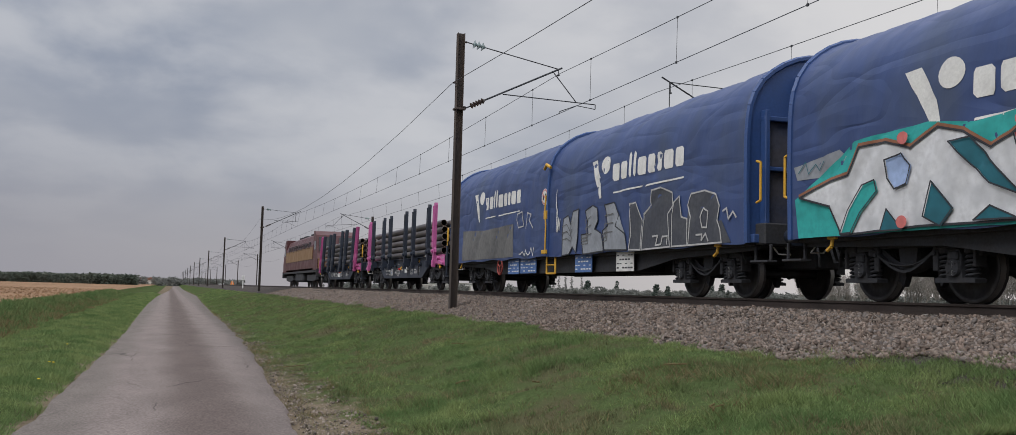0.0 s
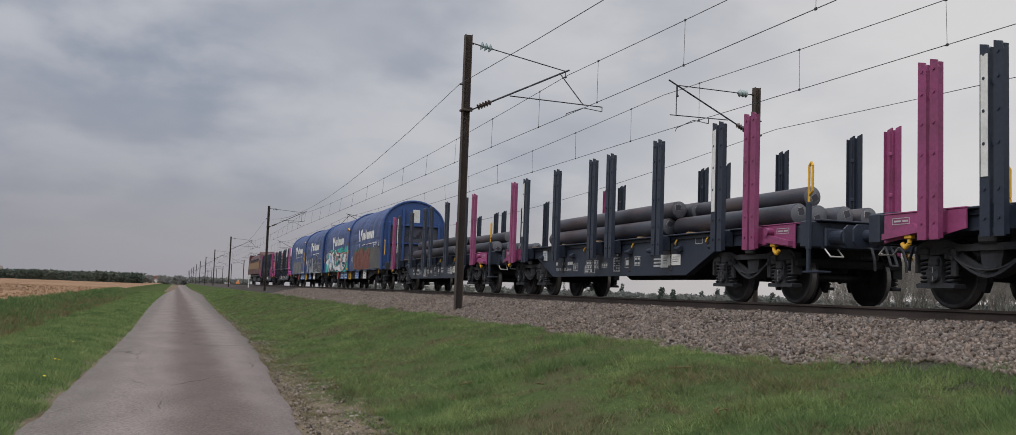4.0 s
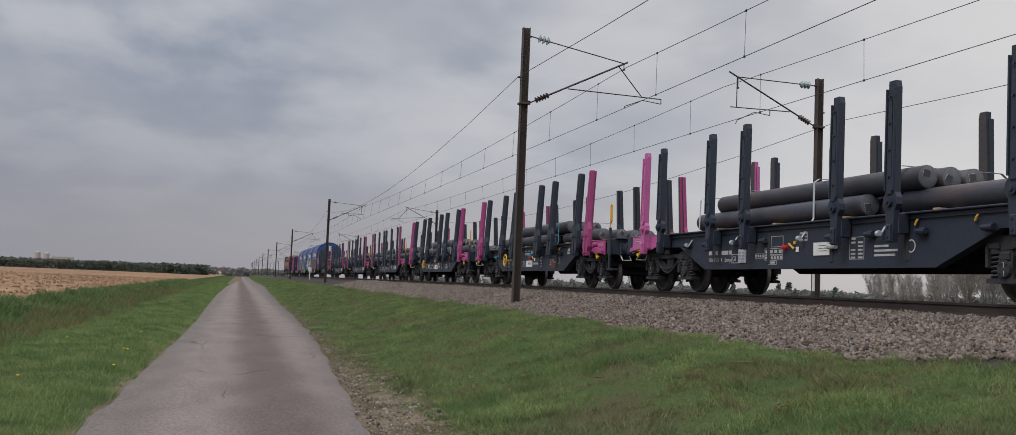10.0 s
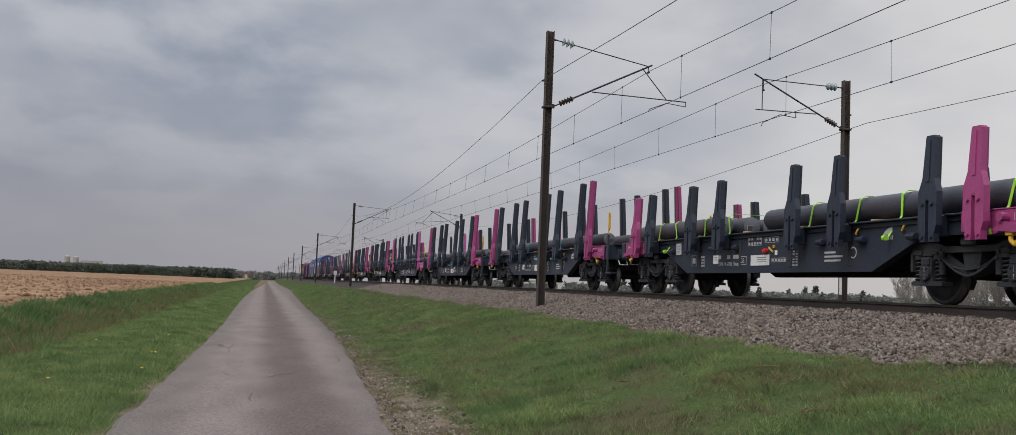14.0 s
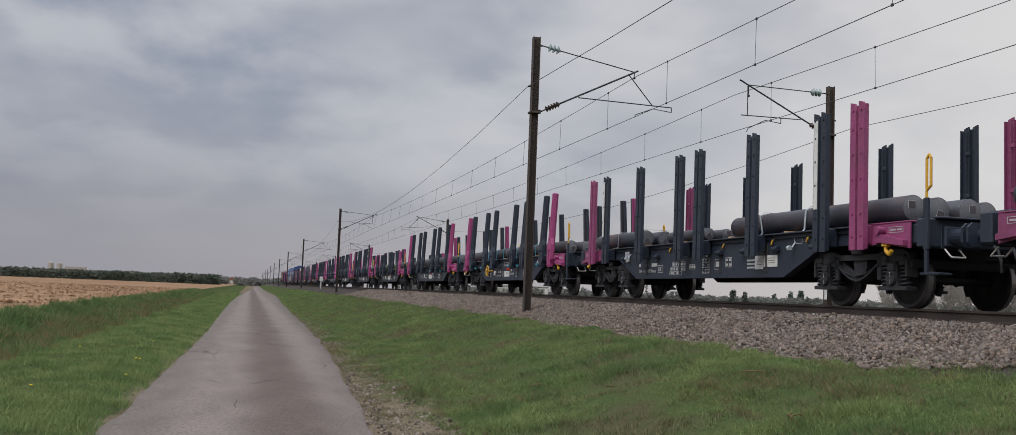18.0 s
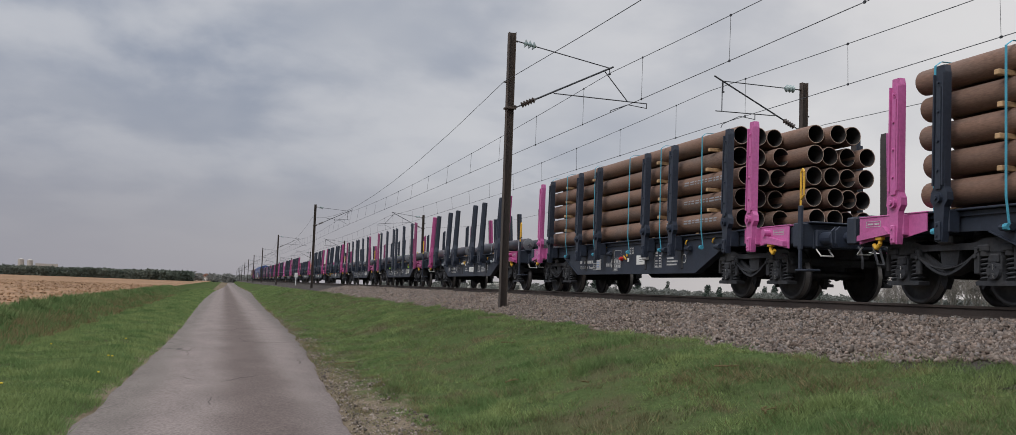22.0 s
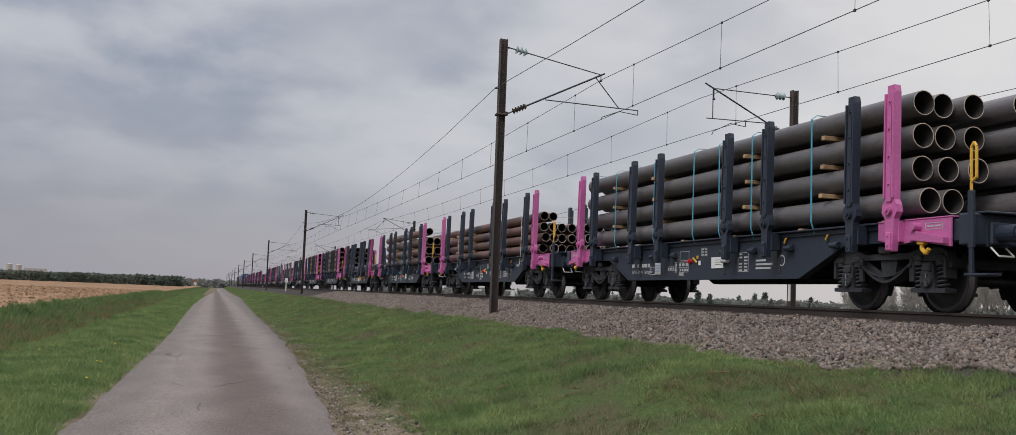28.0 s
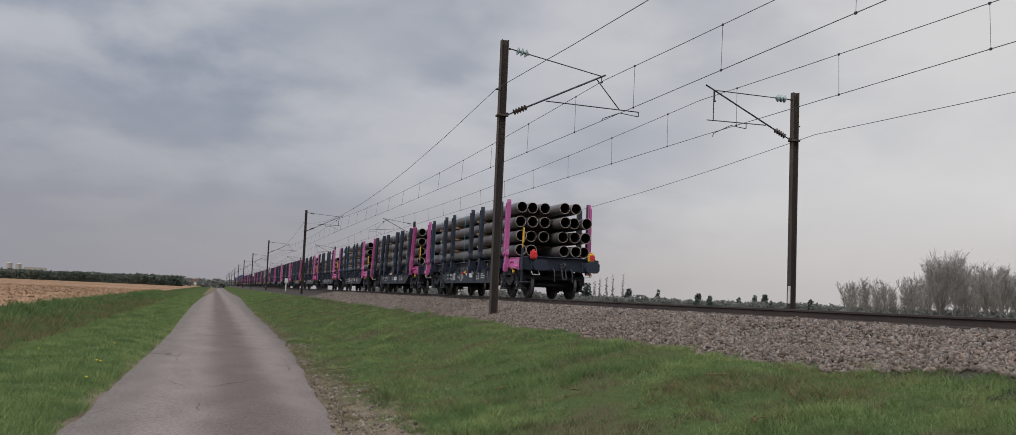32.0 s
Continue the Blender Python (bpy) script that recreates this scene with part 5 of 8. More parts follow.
def strap_part(load, y, xs, zb, zt, material, slack=0.0, dim=0.05, drum=True):
    """A lashing band from sill to sill over the load."""
    bm = fresh()
    x = xs + 0.02
    e, zl = (1.27, 1.0) if drum else (1.21, 1.19)
    path = [(-e, zl), (-x, zb), (-x, zt - 0.06), (-x + 0.1, zt + 0.012), (x - 0.1, zt + 0.012), (x, zt - 0.06), (x, zb), (e, zl)]
    for a, b in zip(path, path[1:]):
        va = [bm.verts.new((p[0], y + q + (slack if p[1] > zb + 0.01 else 0), p[1])) for p, q in ((a, -dim / 2), (b, -dim / 2), (b, dim / 2), (a, dim / 2))]
        bm.faces.new(va)
    bmesh.ops.remove_doubles(bm, verts=bm.verts[:], dist=0.0005)
    g = bmesh.ops.solidify(bm, geom=bm.faces[:], thickness=0.006)
    if drum:
        rod(bm, (-1.31, y - 0.035, 1.0), (-1.31, y + 0.035, 1.0), 0.045, 8)
        rod(bm, (1.31, y - 0.035, 1.0), (1.31, y + 0.035, 1.0), 0.045, 8)
    return part("strap", bm, material, load, "tight webbing lashing strap")


def round_load(name, label, category, u, layers, strap=None, straps=(), spacers=(), winch=False):
    """A strapped load of bars or pipes. layers: mesh, centre height, cross positions, centre along the wagon."""
    ld = thing(name, label, category, "loads on the train")
    rnd = random.Random(int(abs(u) * 10))
    top, wide, low = 0, 0, 9
    for me, d, z, xs, yc in layers:
        top, wide, low = max(top, z + d / 2), max(wide, max(abs(x) for x in xs) + d / 2), min(low, z - d / 2)
        for x in xs:
            o = new(me.name.split(".")[0], me)
            o.parent = ld
            o.matrix_basis = pose(x, yc + rnd.uniform(-0.14, 0.14), z, 0, rnd.uniform(0, 360), 0)
    for y in straps:
        strap_part(ld, y, wide, low + 0.02, top, strap, rnd.uniform(-0.12, 0.12) * (1 if category == "steel bars" else 0.25), 0.05 if category == "steel bars" else 0.04, category == "steel bars" or winch)
    for y, z in spacers:
        bm = fresh()
        box(bm, (0, 0, 0), (2 * wide + 0.08, 0.09, 0.07), 0.006)
        s = part("timber_spacer", bm, WOOD, ld, "raw timber batten between the rows")
        s.location = (rnd.uniform(-0.04, 0.04), y, z)
    bm = fresh()
    box(bm, (0, 0, 0), (2.2, 0.12, 0.05), 0.006)
    first = part("bearer", bm, WOOD, ld, "timber bearer under the load")
    first.location = (0, -5.6, 1.315)
    for y in (-3.4, -1.2, 1.0, 3.2, 5.5):
        again(first, pose(0, y, 1.315), ld)
    roll_in(ld, u)
    return ld


def spread(n, width, gap=0.0):
    if n == 1:
        return [0.0]
    return [-width / 2 + width * i / (n - 1) + (gap * (1 if i >= n / 2 else -1) if gap else 0) for i in range(n)]


def bars_two(u, d, straps, material, seed=0):
    """Two batches of round bars, the front one in two tiers."""
    n = int(2.0 / d)
    z, rows = 1.34 + d / 2, spread(n, 2.02 - d)
    # centre and length of the lower tier, the upper tier and the rear batch
    (c1, l1), (c2, l2), (c3, l3) = ((1.42, 5.9), (0.35, 6.4), (-4.0, 3.2)) if seed else ((1.1, 6.6), (0.85, 6.5), (-4.4, 4.1))
    a, b, c = bar_mesh(d, l1), bar_mesh(d, l2), bar_mesh(d, l3)
    layers = [(a, d, z, rows, c1), (b, d, z + d * 0.96, [x + d * 0.3 for x in rows[:n // 2 + 1]], c2), (c, d, z, spread(n - 1, 1.7 - d), c3)]
    if not seed:
        layers.append((c, d, z + d * 0.96, [-0.2], c3 + 0.2))
    return round_load("bar_load", "dark round steel bars lying in two tiers between stakes", "steel bars", u, layers, material, straps)


def bars_big(u, d, batches, straps, material):
    """Thick round bars in one tier."""
    layers = []
    for yc, ln, n, *own in batches:
        e = own[0] if own else d
        layers.append((bar_mesh(e, ln), e, 1.34 + e / 2, spread(n, 1.98 - e), yc))
    return round_load("bar_load", "load of thick dark round steel bars lashed in one tier", "steel bars", u, layers, material, straps)


def pipes(u, d, rows, pitch, stacks, mats, label, straps, material, base=1.36, spacer_y=(-4.3, -1.9, 2.1, 4.4)):
    """Rows of pipes in stacks side by side; stacks: length, centre along the wagon, cross positions for each row."""
    layers = []
    for length, yc, cross in stacks:
        me = pipe_mesh(d, 0.017, length, mats)
        layers += [(me, d, base + d / 2 + r * pitch, cross(r), yc) for r in range(rows) if cross(r)]
    sp = [(y, base + d + r * pitch + (pitch - d) / 2) for r in range(rows - 1) for y in spacer_y] if pitch - d > 0.025 else ()
    return round_load("pipe_load", label, "steel pipes", u, layers, material, straps, sp, mats[0] is not DARKPIPE)


def pipe_lettering(load, d, x, z, spans, seed):
    """Pale bars along a pipe's flank, where its stencilled lines cannot be read."""
    rnd = random.Random(seed)
    r = d / 2 + 0.003

    def patch(bm, y0, y1, a0, a1):
        n = 3
        v = [[bm.verts.new((x - r * math.cos(a0 + (a1 - a0) * i / n), y, z + r * math.sin(a0 + (a1 - a0) * i / n))) for y in (y0, y1)] for i in range(n + 1)]
        for p, q in zip(v, v[1:]):
            bm.faces.new((p[0], q[0], q[1], p[1]))
    for y0, y1 in spans:
        bm, y = fresh(), y1
        while y > y0:
            w = rnd.uniform(0.05, 0.2)
            for a in (0.16, -0.12):
                patch(bm, y - w, y, a + rnd.uniform(-0.03, 0.03), a + 0.15)
            y -= w + rnd.uniform(0.025, 0.07)
        part("stencil", bm, DULLSILVER, load, "pale bars in place of stencilled writing")


# ---- blue hooded wagons ----
def hood_section():
    """Upright sides, round shoulders and a flat crown."""
    pts = [(1.5, 0.93), (1.503, 1.1), (1.506, 1.3), (1.51, 1.5), (1.512, 1.7), (1.514, 1.9), (1.515, 2.1), (1.514, 2.3), (1.512, 2.5), (1.508, 2.7), (1.5, 2.88), (1.485, 3.06), (1.45, 3.27), (1.36, 3.5), (1.2, 3.73), (1.0, 3.9), (0.78, 4.04), (0.52, 4.15), (0.26, 4.21), (0.0, 4.23)]
    return [(-x, z) for x, z in pts] + [(x, z) for x, z in reversed(pts[:-1])]


SECTION = hood_section()
HALF = SECTION[:20]
HOOD_STYLE = {}


def hood_fold(x, y, z, style):
    """How far the slack cover lies inside its hoops; folds hang from the shoulder."""
    seed = (1.0 if y > 0 else 7.0) + style
    k = 0.026 * noise.noise((z * 0.7 + seed, y * 0.6, x * 0.3)) + 0.018 * noise.noise((z * 1.0 + y * 0.9, y * 2.0, seed)) * (1.5 if z > 2.9 else 0.7)
    d = abs(noise.noise((y * 0.9 + z * 0.7, z * 0.5, seed + 3.0)))
    k -= 0.03 * max(0.0, 1 - d * 8) * (1 if z > 1.6 else 0.5)
    rib = -0.014 * (0.5 + 0.5 * math.cos(2 * math.pi * y / 1.3))
    end = min(1.0, abs(y) / 0.2, (9.1 - abs(y)) / 0.2)
    return (k + rib - 0.02) * max(0.0, end)


def hood_side(y, z, style):
    """Distance of the cover from the wagon's axis on its upright side."""
    x = float(np.interp(z, [p[1] for p in HALF[:12]], [-p[0] for p in HALF[:12]]))
    r = math.hypot(x, z - 2.2)
    return x + x / r * hood_fold(x, y, z, style)


def hood_half(name, y0, y1, style, parent):
    ny = 90
    verts, faces = [], []
    for j in range(ny + 1):
        y = y0 + (y1 - y0) * j / ny
        for x, z in SECTION:
            low = 0.02 * math.sin(y * 3.0 + style) if z < 0.95 else 0
            q = hood_fold(abs(x), y, z, style)
            r = math.hypot(x, z - 2.2) or 1
            verts.append((x + x / r * q, y, z + (z - 2.2) / r * q * (1 if z > 3.2 else 0.0) + low))
    n = len(SECTION)
    for j in range(ny):
        for i in range(n - 1):
            a = j * n + i
            faces.append((a, a + 1, a + 1 + n, a + n))
    return sheet(name, verts, faces, HOOD, parent, smooth=True)


def laid(bm, parent, off):
    """Lays flat paint, drawn in the wagon's length and height, on the folds of the cover."""
    bmesh.ops.triangulate(bm, faces=bm.faces[:])
    for _ in range(6):
        es = [e for e in bm.edges if e.calc_length() > 0.15]
        if not es:
            break
        bmesh.ops.subdivide_edges(bm, edges=es, cuts=1)
        bmesh.ops.triangulate(bm, faces=[f for f in bm.faces if len(f.verts) > 3])
    style = HOOD_STYLE[parent.name]
    for v in bm.verts:
        v.co.x = -hood_side(v.co.y, v.co.z, style) - off
    for f in bm.faces:
        f.smooth = True
        if f.normal.x > 0:
            f.normal_flip()


def shape(parent, name, pts, material, y, z, s=1.0, off=0.008, label=""):
    """A painted outline on the side that faces the lane; pts run rearward and up."""
    bm = fresh()
    bm.faces.new([bm.verts.new((0, y - p[0] * s, z + p[1] * s)) for p in pts])
    laid(bm, parent, off)
    return part(name, bm, material, parent, label)


def stroke(parent, name, pts, width, material, y, z, off=0.014, closed=True):
    """A sprayed line along pts."""
    bm = fresh()
    n = len(pts)
    for i in range(n if closed else n - 1):
        a, b = Vector((pts[i][0], pts[i][1], 0)), Vector((pts[(i + 1) % n][0], pts[(i + 1) % n][1], 0))
        d = (b - a)
        if d.length < 0.01:
            continue
        d.normalize()
        o = Vector((-d.y, d.x, 0)) * width / 2
        a, b = a - d * width * 0.4, b + d * width * 0.4
        bm.faces.new([bm.verts.new((0, y - p.x, z + p.y)) for p in (a - o, b - o, b + o, a + o)])
    laid(bm, parent, off)
    return part(name, bm, material, parent)


def ring_pts(cx, cy, rx, ry, n=18, a0=0.0, a1=6.28318):
    return [(cx + rx * math.cos(a0 + (a1 - a0) * k / n), cy + ry * math.sin(a0 + (a1 - a0) * k / n)) for k in range(n)]


TEAL = mat("teal_spray", (0.025, 0.34, 0.32), 0.7, vary=0.2, scale=3, fine=12, bump=0)
SILVER = mat("chrome_spray", (0.6, 0.61, 0.63), 0.55, vary=0.18, scale=3, fine=12, bump=0, second=(0.3, 0.31, 0.33))
CORAL = mat("coral_spray", (0.58, 0.16, 0.15), 0.7, vary=0.2, scale=3, fine=12, bump=0)
RUSTRED = mat("brick_red_spray", (0.15, 0.05, 0.04), 0.75, vary=0.25, scale=3, fine=12, bump=0, second=(0.16, 0.05, 0.04))
INK = mat("black_spray", (0.03, 0.032, 0.04), 0.7, vary=0.2, scale=3, fine=12, bump=0)
SMEAR = mat("faded_red_spray", (0.2, 0.045, 0.04), 0.75, vary=0.3, scale=4, fine=16, bump=0, second=(0.1, 0.035, 0.035))
ORANGE = mat("orange_spray", (0.26, 0.11, 0.06), 0.7, vary=0.2, scale=3, fine=12, bump=0)
GREYWASH = mat("grey_roller_paint", (0.135, 0.135, 0.135), 0.85, vary=0.25, scale=1.2, fine=8, bump=0, second=(0.09, 0.09, 0.095), blotch=0.5)
SOOT = mat("sooty_spray", (0.05, 0.055, 0.07), 0.75, vary=0.25, scale=2, fine=12, bump=0, second=(0.085, 0.09, 0.1), blotch=0.4)
TARPDIRT = mat("soiled_tarpaulin", (0.092, 0.088, 0.078), 0.85, vary=0.25, scale=1.0, fine=8, bump=0, second=(0.07, 0.075, 0.09), blotch=0.5)
GREENWASH = mat("green_spray", (0.04, 0.1, 0.06), 0.75, vary=0.25, scale=3, fine=12, bump=0, second=(0.05, 0.06, 0.08), blotch=0.5)
DULLSILVER = mat("dull_silver_spray", (0.25, 0.27, 0.3), 0.7, vary=0.2, scale=3, fine=12, bump=0)
PLATE = mat("blue_plate", (0.07, 0.15, 0.36), 0.55, vary=0.1, scale=4, fine=30, bump=0)
TEALPALE = mat("pale_teal_spray", (0.16, 0.42, 0.40), 0.7, vary=0.2, scale=3, fine=12, bump=0)
DEEPTEAL = mat("deep_teal_spray", (0.015, 0.12, 0.16), 0.7, vary=0.2, scale=3, fine=12, bump=0)
PALEBLUE = mat("pale_blue_spray", (0.30, 0.40, 0.62), 0.7, vary=0.2, scale=3, fine=12, bump=0)
MAROONLINE = mat("plum_spray", (0.13, 0.03, 0.08), 0.7, vary=0.2, scale=3, fine=12, bump=0)
ENDBOARD = mat("grimy_end_board", (0.06, 0.06, 0.075), 0.8, vary=0.25, scale=1.5, fine=14, second=(0.035, 0.05, 0.1), blotch=0.5)


def wordmark(w, y):
    """A pale emblem of a slanted bar and a disc, nine letter blocks, a rule and a row of small bars."""
    shape(w, "emblem_bar", [(0.0, 3.06), (0.3, 3.08), (0.58, 2.6), (0.66, 2.18), (0.56, 2.16)], WHITE, y, 0)
    shape(w, "emblem_disc", ring_pts(0.84, 2.9, 0.23, 0.2, 20), WHITE, y, 0)
    x = 1.2
    for h, wd in ((0.38, 0.33), (0.38, 0.34), (0.54, 0.11), (0.54, 0.11), (0.38, 0.38), (0.38, 0.33), (0.38, 0.2), (0.38, 0.36), (0.38, 0.33)):
        c = 0.06
        shape(w, "wordmark_block", [(x + c, 0), (x + wd - c * 0.5, 0), (x + wd, c), (x + wd, h - c), (x + wd - c, h), (x + c * 0.5, h), (x, h - c), (x, c)], WHITE, y, 2.5)
        x += wd + 0.085
    shape(w, "rule", [(1.2, 2.23), (x - 0.08, 2.25), (x - 0.08, 2.285), (1.2, 2.265)], WHITE, y, 0)


def scrawl(w, y, z, wide, high, material, seed, width=0.03):
    """A thin unreadable sprayed tag."""
    r = random.Random(seed)
    n = max(5, int(wide / 0.1))
    pts = [(wide * (i + r.uniform(-0.4, 0.4)) / n, high * (r.random() if i % 2 else r.random() * 0.3)) for i in range(n + 1)]
    return stroke(w, "tag_scrawl", pts, width, material, y, z, off=0.024, closed=False)


SILVER_FORM = ((-8.89, 1.56), (-8.14, 1.75), (-7.76, 1.8), (-7.51, 2.17), (-6.96, 2.17), (-6.5, 2.03), (-6.02, 2.24), (-5.58, 2.12), (-5.16, 1.87), (-4.85, 1.97), (-4.42, 2.21), (-4.21, 2.03), (-3.55, 1.98), (-3.11, 1.98), (-3.0, 2.19), (-2.77, 1.95), (-2.22, 2.02), (-1.79, 2.07), (-1.76, 1.97), (-1.44, 1.96), (-1.01, 1.98), (-0.88, 1.85), (-0.1, 1.63), (-0.86, 1.48), (-1.15, 1.44), (-1.39, 1.17), (-2.16, 0.96), (-2.63, 0.93), (-3.54, 0.94), (-4.1, 1.06), (-4.49, 0.98), (-5.4, 0.98), (-6.34, 0.99), (-7.92, 0.94), (-8.16, 1.38))
SILVER_CUTS = (
    ("TEAL", ((-7.92, 0.96), (-7.74, 1.29), (-7.42, 1.62), (-7.15, 1.67), (-7.1, 1.51), (-7.46, 1.24), (-7.67, 0.97))),
    ("PALEBLUE", ((-6.95, 1.92), (-6.66, 1.98), (-6.49, 1.8), (-6.55, 1.56), (-6.77, 1.51), (-6.91, 1.67))),
    ("DEEPTEAL", ((-6.09, 1.55), (-5.74, 1.18), (-5.95, 0.97), (-6.24, 1.11))),
    ("DEEPTEAL", ((-5.81, 2.02), (-5.43, 2.03), (-5.04, 1.61), (-4.67, 1.25), (-5.15, 1.44), (-5.57, 1.81))),
    ("CORAL", ((-4.78, 1.99), (-4.52, 2.0), (-4.41, 1.79), (-4.09, 1.39), (-4.4, 1.34), (-4.68, 1.65))),
    ("TEAL", ((-4.54, 1.71), (-4.11, 1.55), (-3.89, 1.37), (-4.23, 1.25), (-4.47, 1.46))),
    ("TEAL", ((-4.05, 1.9), (-3.79, 1.75), (-3.64, 1.51), (-3.84, 1.44), (-4.07, 1.69))),
    ("DEEPTEAL", ((-3.55, 1.57), (-3.06, 1.59), (-3.17, 1.4), (-3.62, 1.33))),
    ("DEEPTEAL", ((-3.75, 1.83), (-3.2, 1.87), (-3.13, 1.77), (-3.7, 1.73))),
    ("CORAL", ((-2.86, 1.91), (-2.66, 1.91), (-2.71, 1.06), (-2.8, 1.45))),
    ("TEAL", ((-2.48, 1.61), (-2.22, 1.84), (-1.84, 1.98), (-1.7, 1.91), (-2.1, 1.7), (-2.34, 1.47))),
    ("DEEPTEAL", ((-2.22, 1.47), (-1.33, 1.45), (-1.38, 1.35), (-2.16, 1.37))),
    ("TEAL", ((-2.16, 1.33), (-1.44, 1.25), (-1.38, 1.17), (-2.03, 1.26))),
    ("DEEPTEAL", ((-2.58, 1.03), (-2.48, 1.26), (-2.32, 1.02))),
    ("DEEPTEAL", ((-1.19, 1.51), (-0.99, 1.76), (-0.91, 1.83), (-0.87, 1.72), (-1.04, 1.51))),
    ("CORAL", ((-0.99, 1.72), (-0.86, 1.85), (-0.61, 1.75), (-0.8, 1.68))),
    ("DEEPTEAL", ((-5.41, 1.01), (-5.15, 1.17), (-4.76, 1.0))),
    ("DEEPTEAL", ((-7.04, 0.96), (-6.91, 1.25), (-6.63, 0.96))),
)
RED_PIECE = (
    ((1.53, 1.65), (1.66, 1.94), (2.02, 1.98), (2.43, 1.89), (2.49, 1.73), (2.28, 1.67), (2.23, 1.53), (2.47, 1.41), (2.51, 1.03), (1.69, 1.04)),
    ((2.57, 1.0), (2.66, 1.82), (3.08, 2.0), (3.35, 1.91), (3.47, 1.0), (3.08, 0.98), (2.99, 1.2), (2.89, 1.0)),
    ((3.54, 0.98), (3.31, 1.88), (3.51, 2.07), (4.02, 2.08), (4.33, 1.94), (4.3, 1.7), (4.15, 1.66), (4.36, 1.53), (4.39, 1.02)),
    ((4.47, 1.0), (4.49, 1.84), (4.63, 1.93), (5.06, 1.89), (5.19, 1.72), (5.11, 1.51), (5.16, 1.01)),
    ((5.21, 1.0), (5.13, 1.47), (5.19, 1.91), (5.62, 2.04), (6.08, 1.99), (6.12, 1.82), (5.81, 1.66), (6.11, 1.52), (6.15, 1.32), (6.0, 1.02)),
)
RED_HOLES = (((1.95, 1.75), (2.12, 1.8), (2.1, 1.2), (1.95, 1.25)), ((3.0, 1.7), (3.12, 1.75), (3.15, 1.35), (3.0, 1.35)), ((3.8, 1.85), (4.02, 1.85), (4.0, 1.68), (3.8, 1.68)), ((3.85, 1.45), (4.05, 1.45), (4.05, 1.2), (3.85, 1.2)), ((4.8, 1.72), (4.95, 1.72), (4.92, 1.55), (4.8, 1.55)), ((5.5, 1.3), (5.72, 1.32), (5.7, 1.2), (5.5, 1.18)))
HATCHED_PIECE = (
    ((0.9, 0.93), (0.94, 1.85), (1.23, 1.91), (1.43, 1.68), (1.54, 1.99), (1.96, 2.02), (1.9, 1.4), (1.78, 0.98), (1.55, 1.13), (1.34, 0.96)),
    ((2.19, 0.93), (2.13, 1.39), (2.51, 1.41), (2.37, 1.94), (2.73, 2.05), (3.04, 1.96), (3.08, 1.68), (2.89, 1.49), (3.26, 1.37), (3.35, 0.97)),
    ((3.4, 0.99), (3.33, 1.43), (3.57, 1.52), (3.42, 2.0), (3.85, 2.03), (4.1, 1.75), (3.95, 1.5), (4.44, 1.31), (4.56, 0.96)),
)
DARK_PIECE = (
    ((4.63, 0.96), (4.73, 1.27), (4.66, 1.93), (4.94, 1.94), (5.23, 1.55), (5.16, 0.94)),
    ((5.21, 0.94), (5.32, 1.67), (5.62, 1.83), (5.67, 2.13), (6.07, 2.15), (6.52, 2.01), (6.57, 1.76), (6.34, 1.6), (6.43, 0.96)),
    ((6.51, 0.96), (6.53, 1.59), (6.6, 1.81), (6.83, 1.91), (6.92, 1.51), (7.13, 1.46), (7.12, 0.96)),
    ((7.16, 0.96), (7.24, 1.49), (7.12, 1.72), (7.28, 1.92), (7.77, 1.94), (8.13, 1.84), (8.26, 1.63), (8.19, 1.37), (8.29, 1.21), (8.34, 0.97)),
)
DARK_WASH = ((4.6, 0.91), (4.75, 1.39), (6.07, 1.38), (8.33, 1.36), (8.63, 0.96))
DARK_CUT = ((7.62, 1.46), (7.72, 1.62), (7.88, 1.55), (7.83, 1.26), (7.68, 1.27))
PALE_TAGS = (
    ((-2.4, 2.18), (-1.99, 2.22), (-1.89, 1.82), (-2.27, 1.79), (-2.44, 2.02), (-2.4, 2.18)),
    ((-1.69, 1.75), (-1.63, 2.17), (-1.35, 2.11), (-1.48, 1.96), (-1.18, 1.74)),
    ((5.73, 1.19), (5.95, 1.2), (5.86, 1.01), (6.08, 1.02), (6.14, 1.17), (6.35, 1.17), (6.33, 1.02)),
    ((7.49, 1.14), (7.68, 1.14), (7.66, 1.04), (7.8, 1.15), (7.89, 1.02)),
    ((8.4, 1.52), (8.52, 1.56), (8.58, 1.37), (8.72, 1.49), (8.81, 1.39)),
)


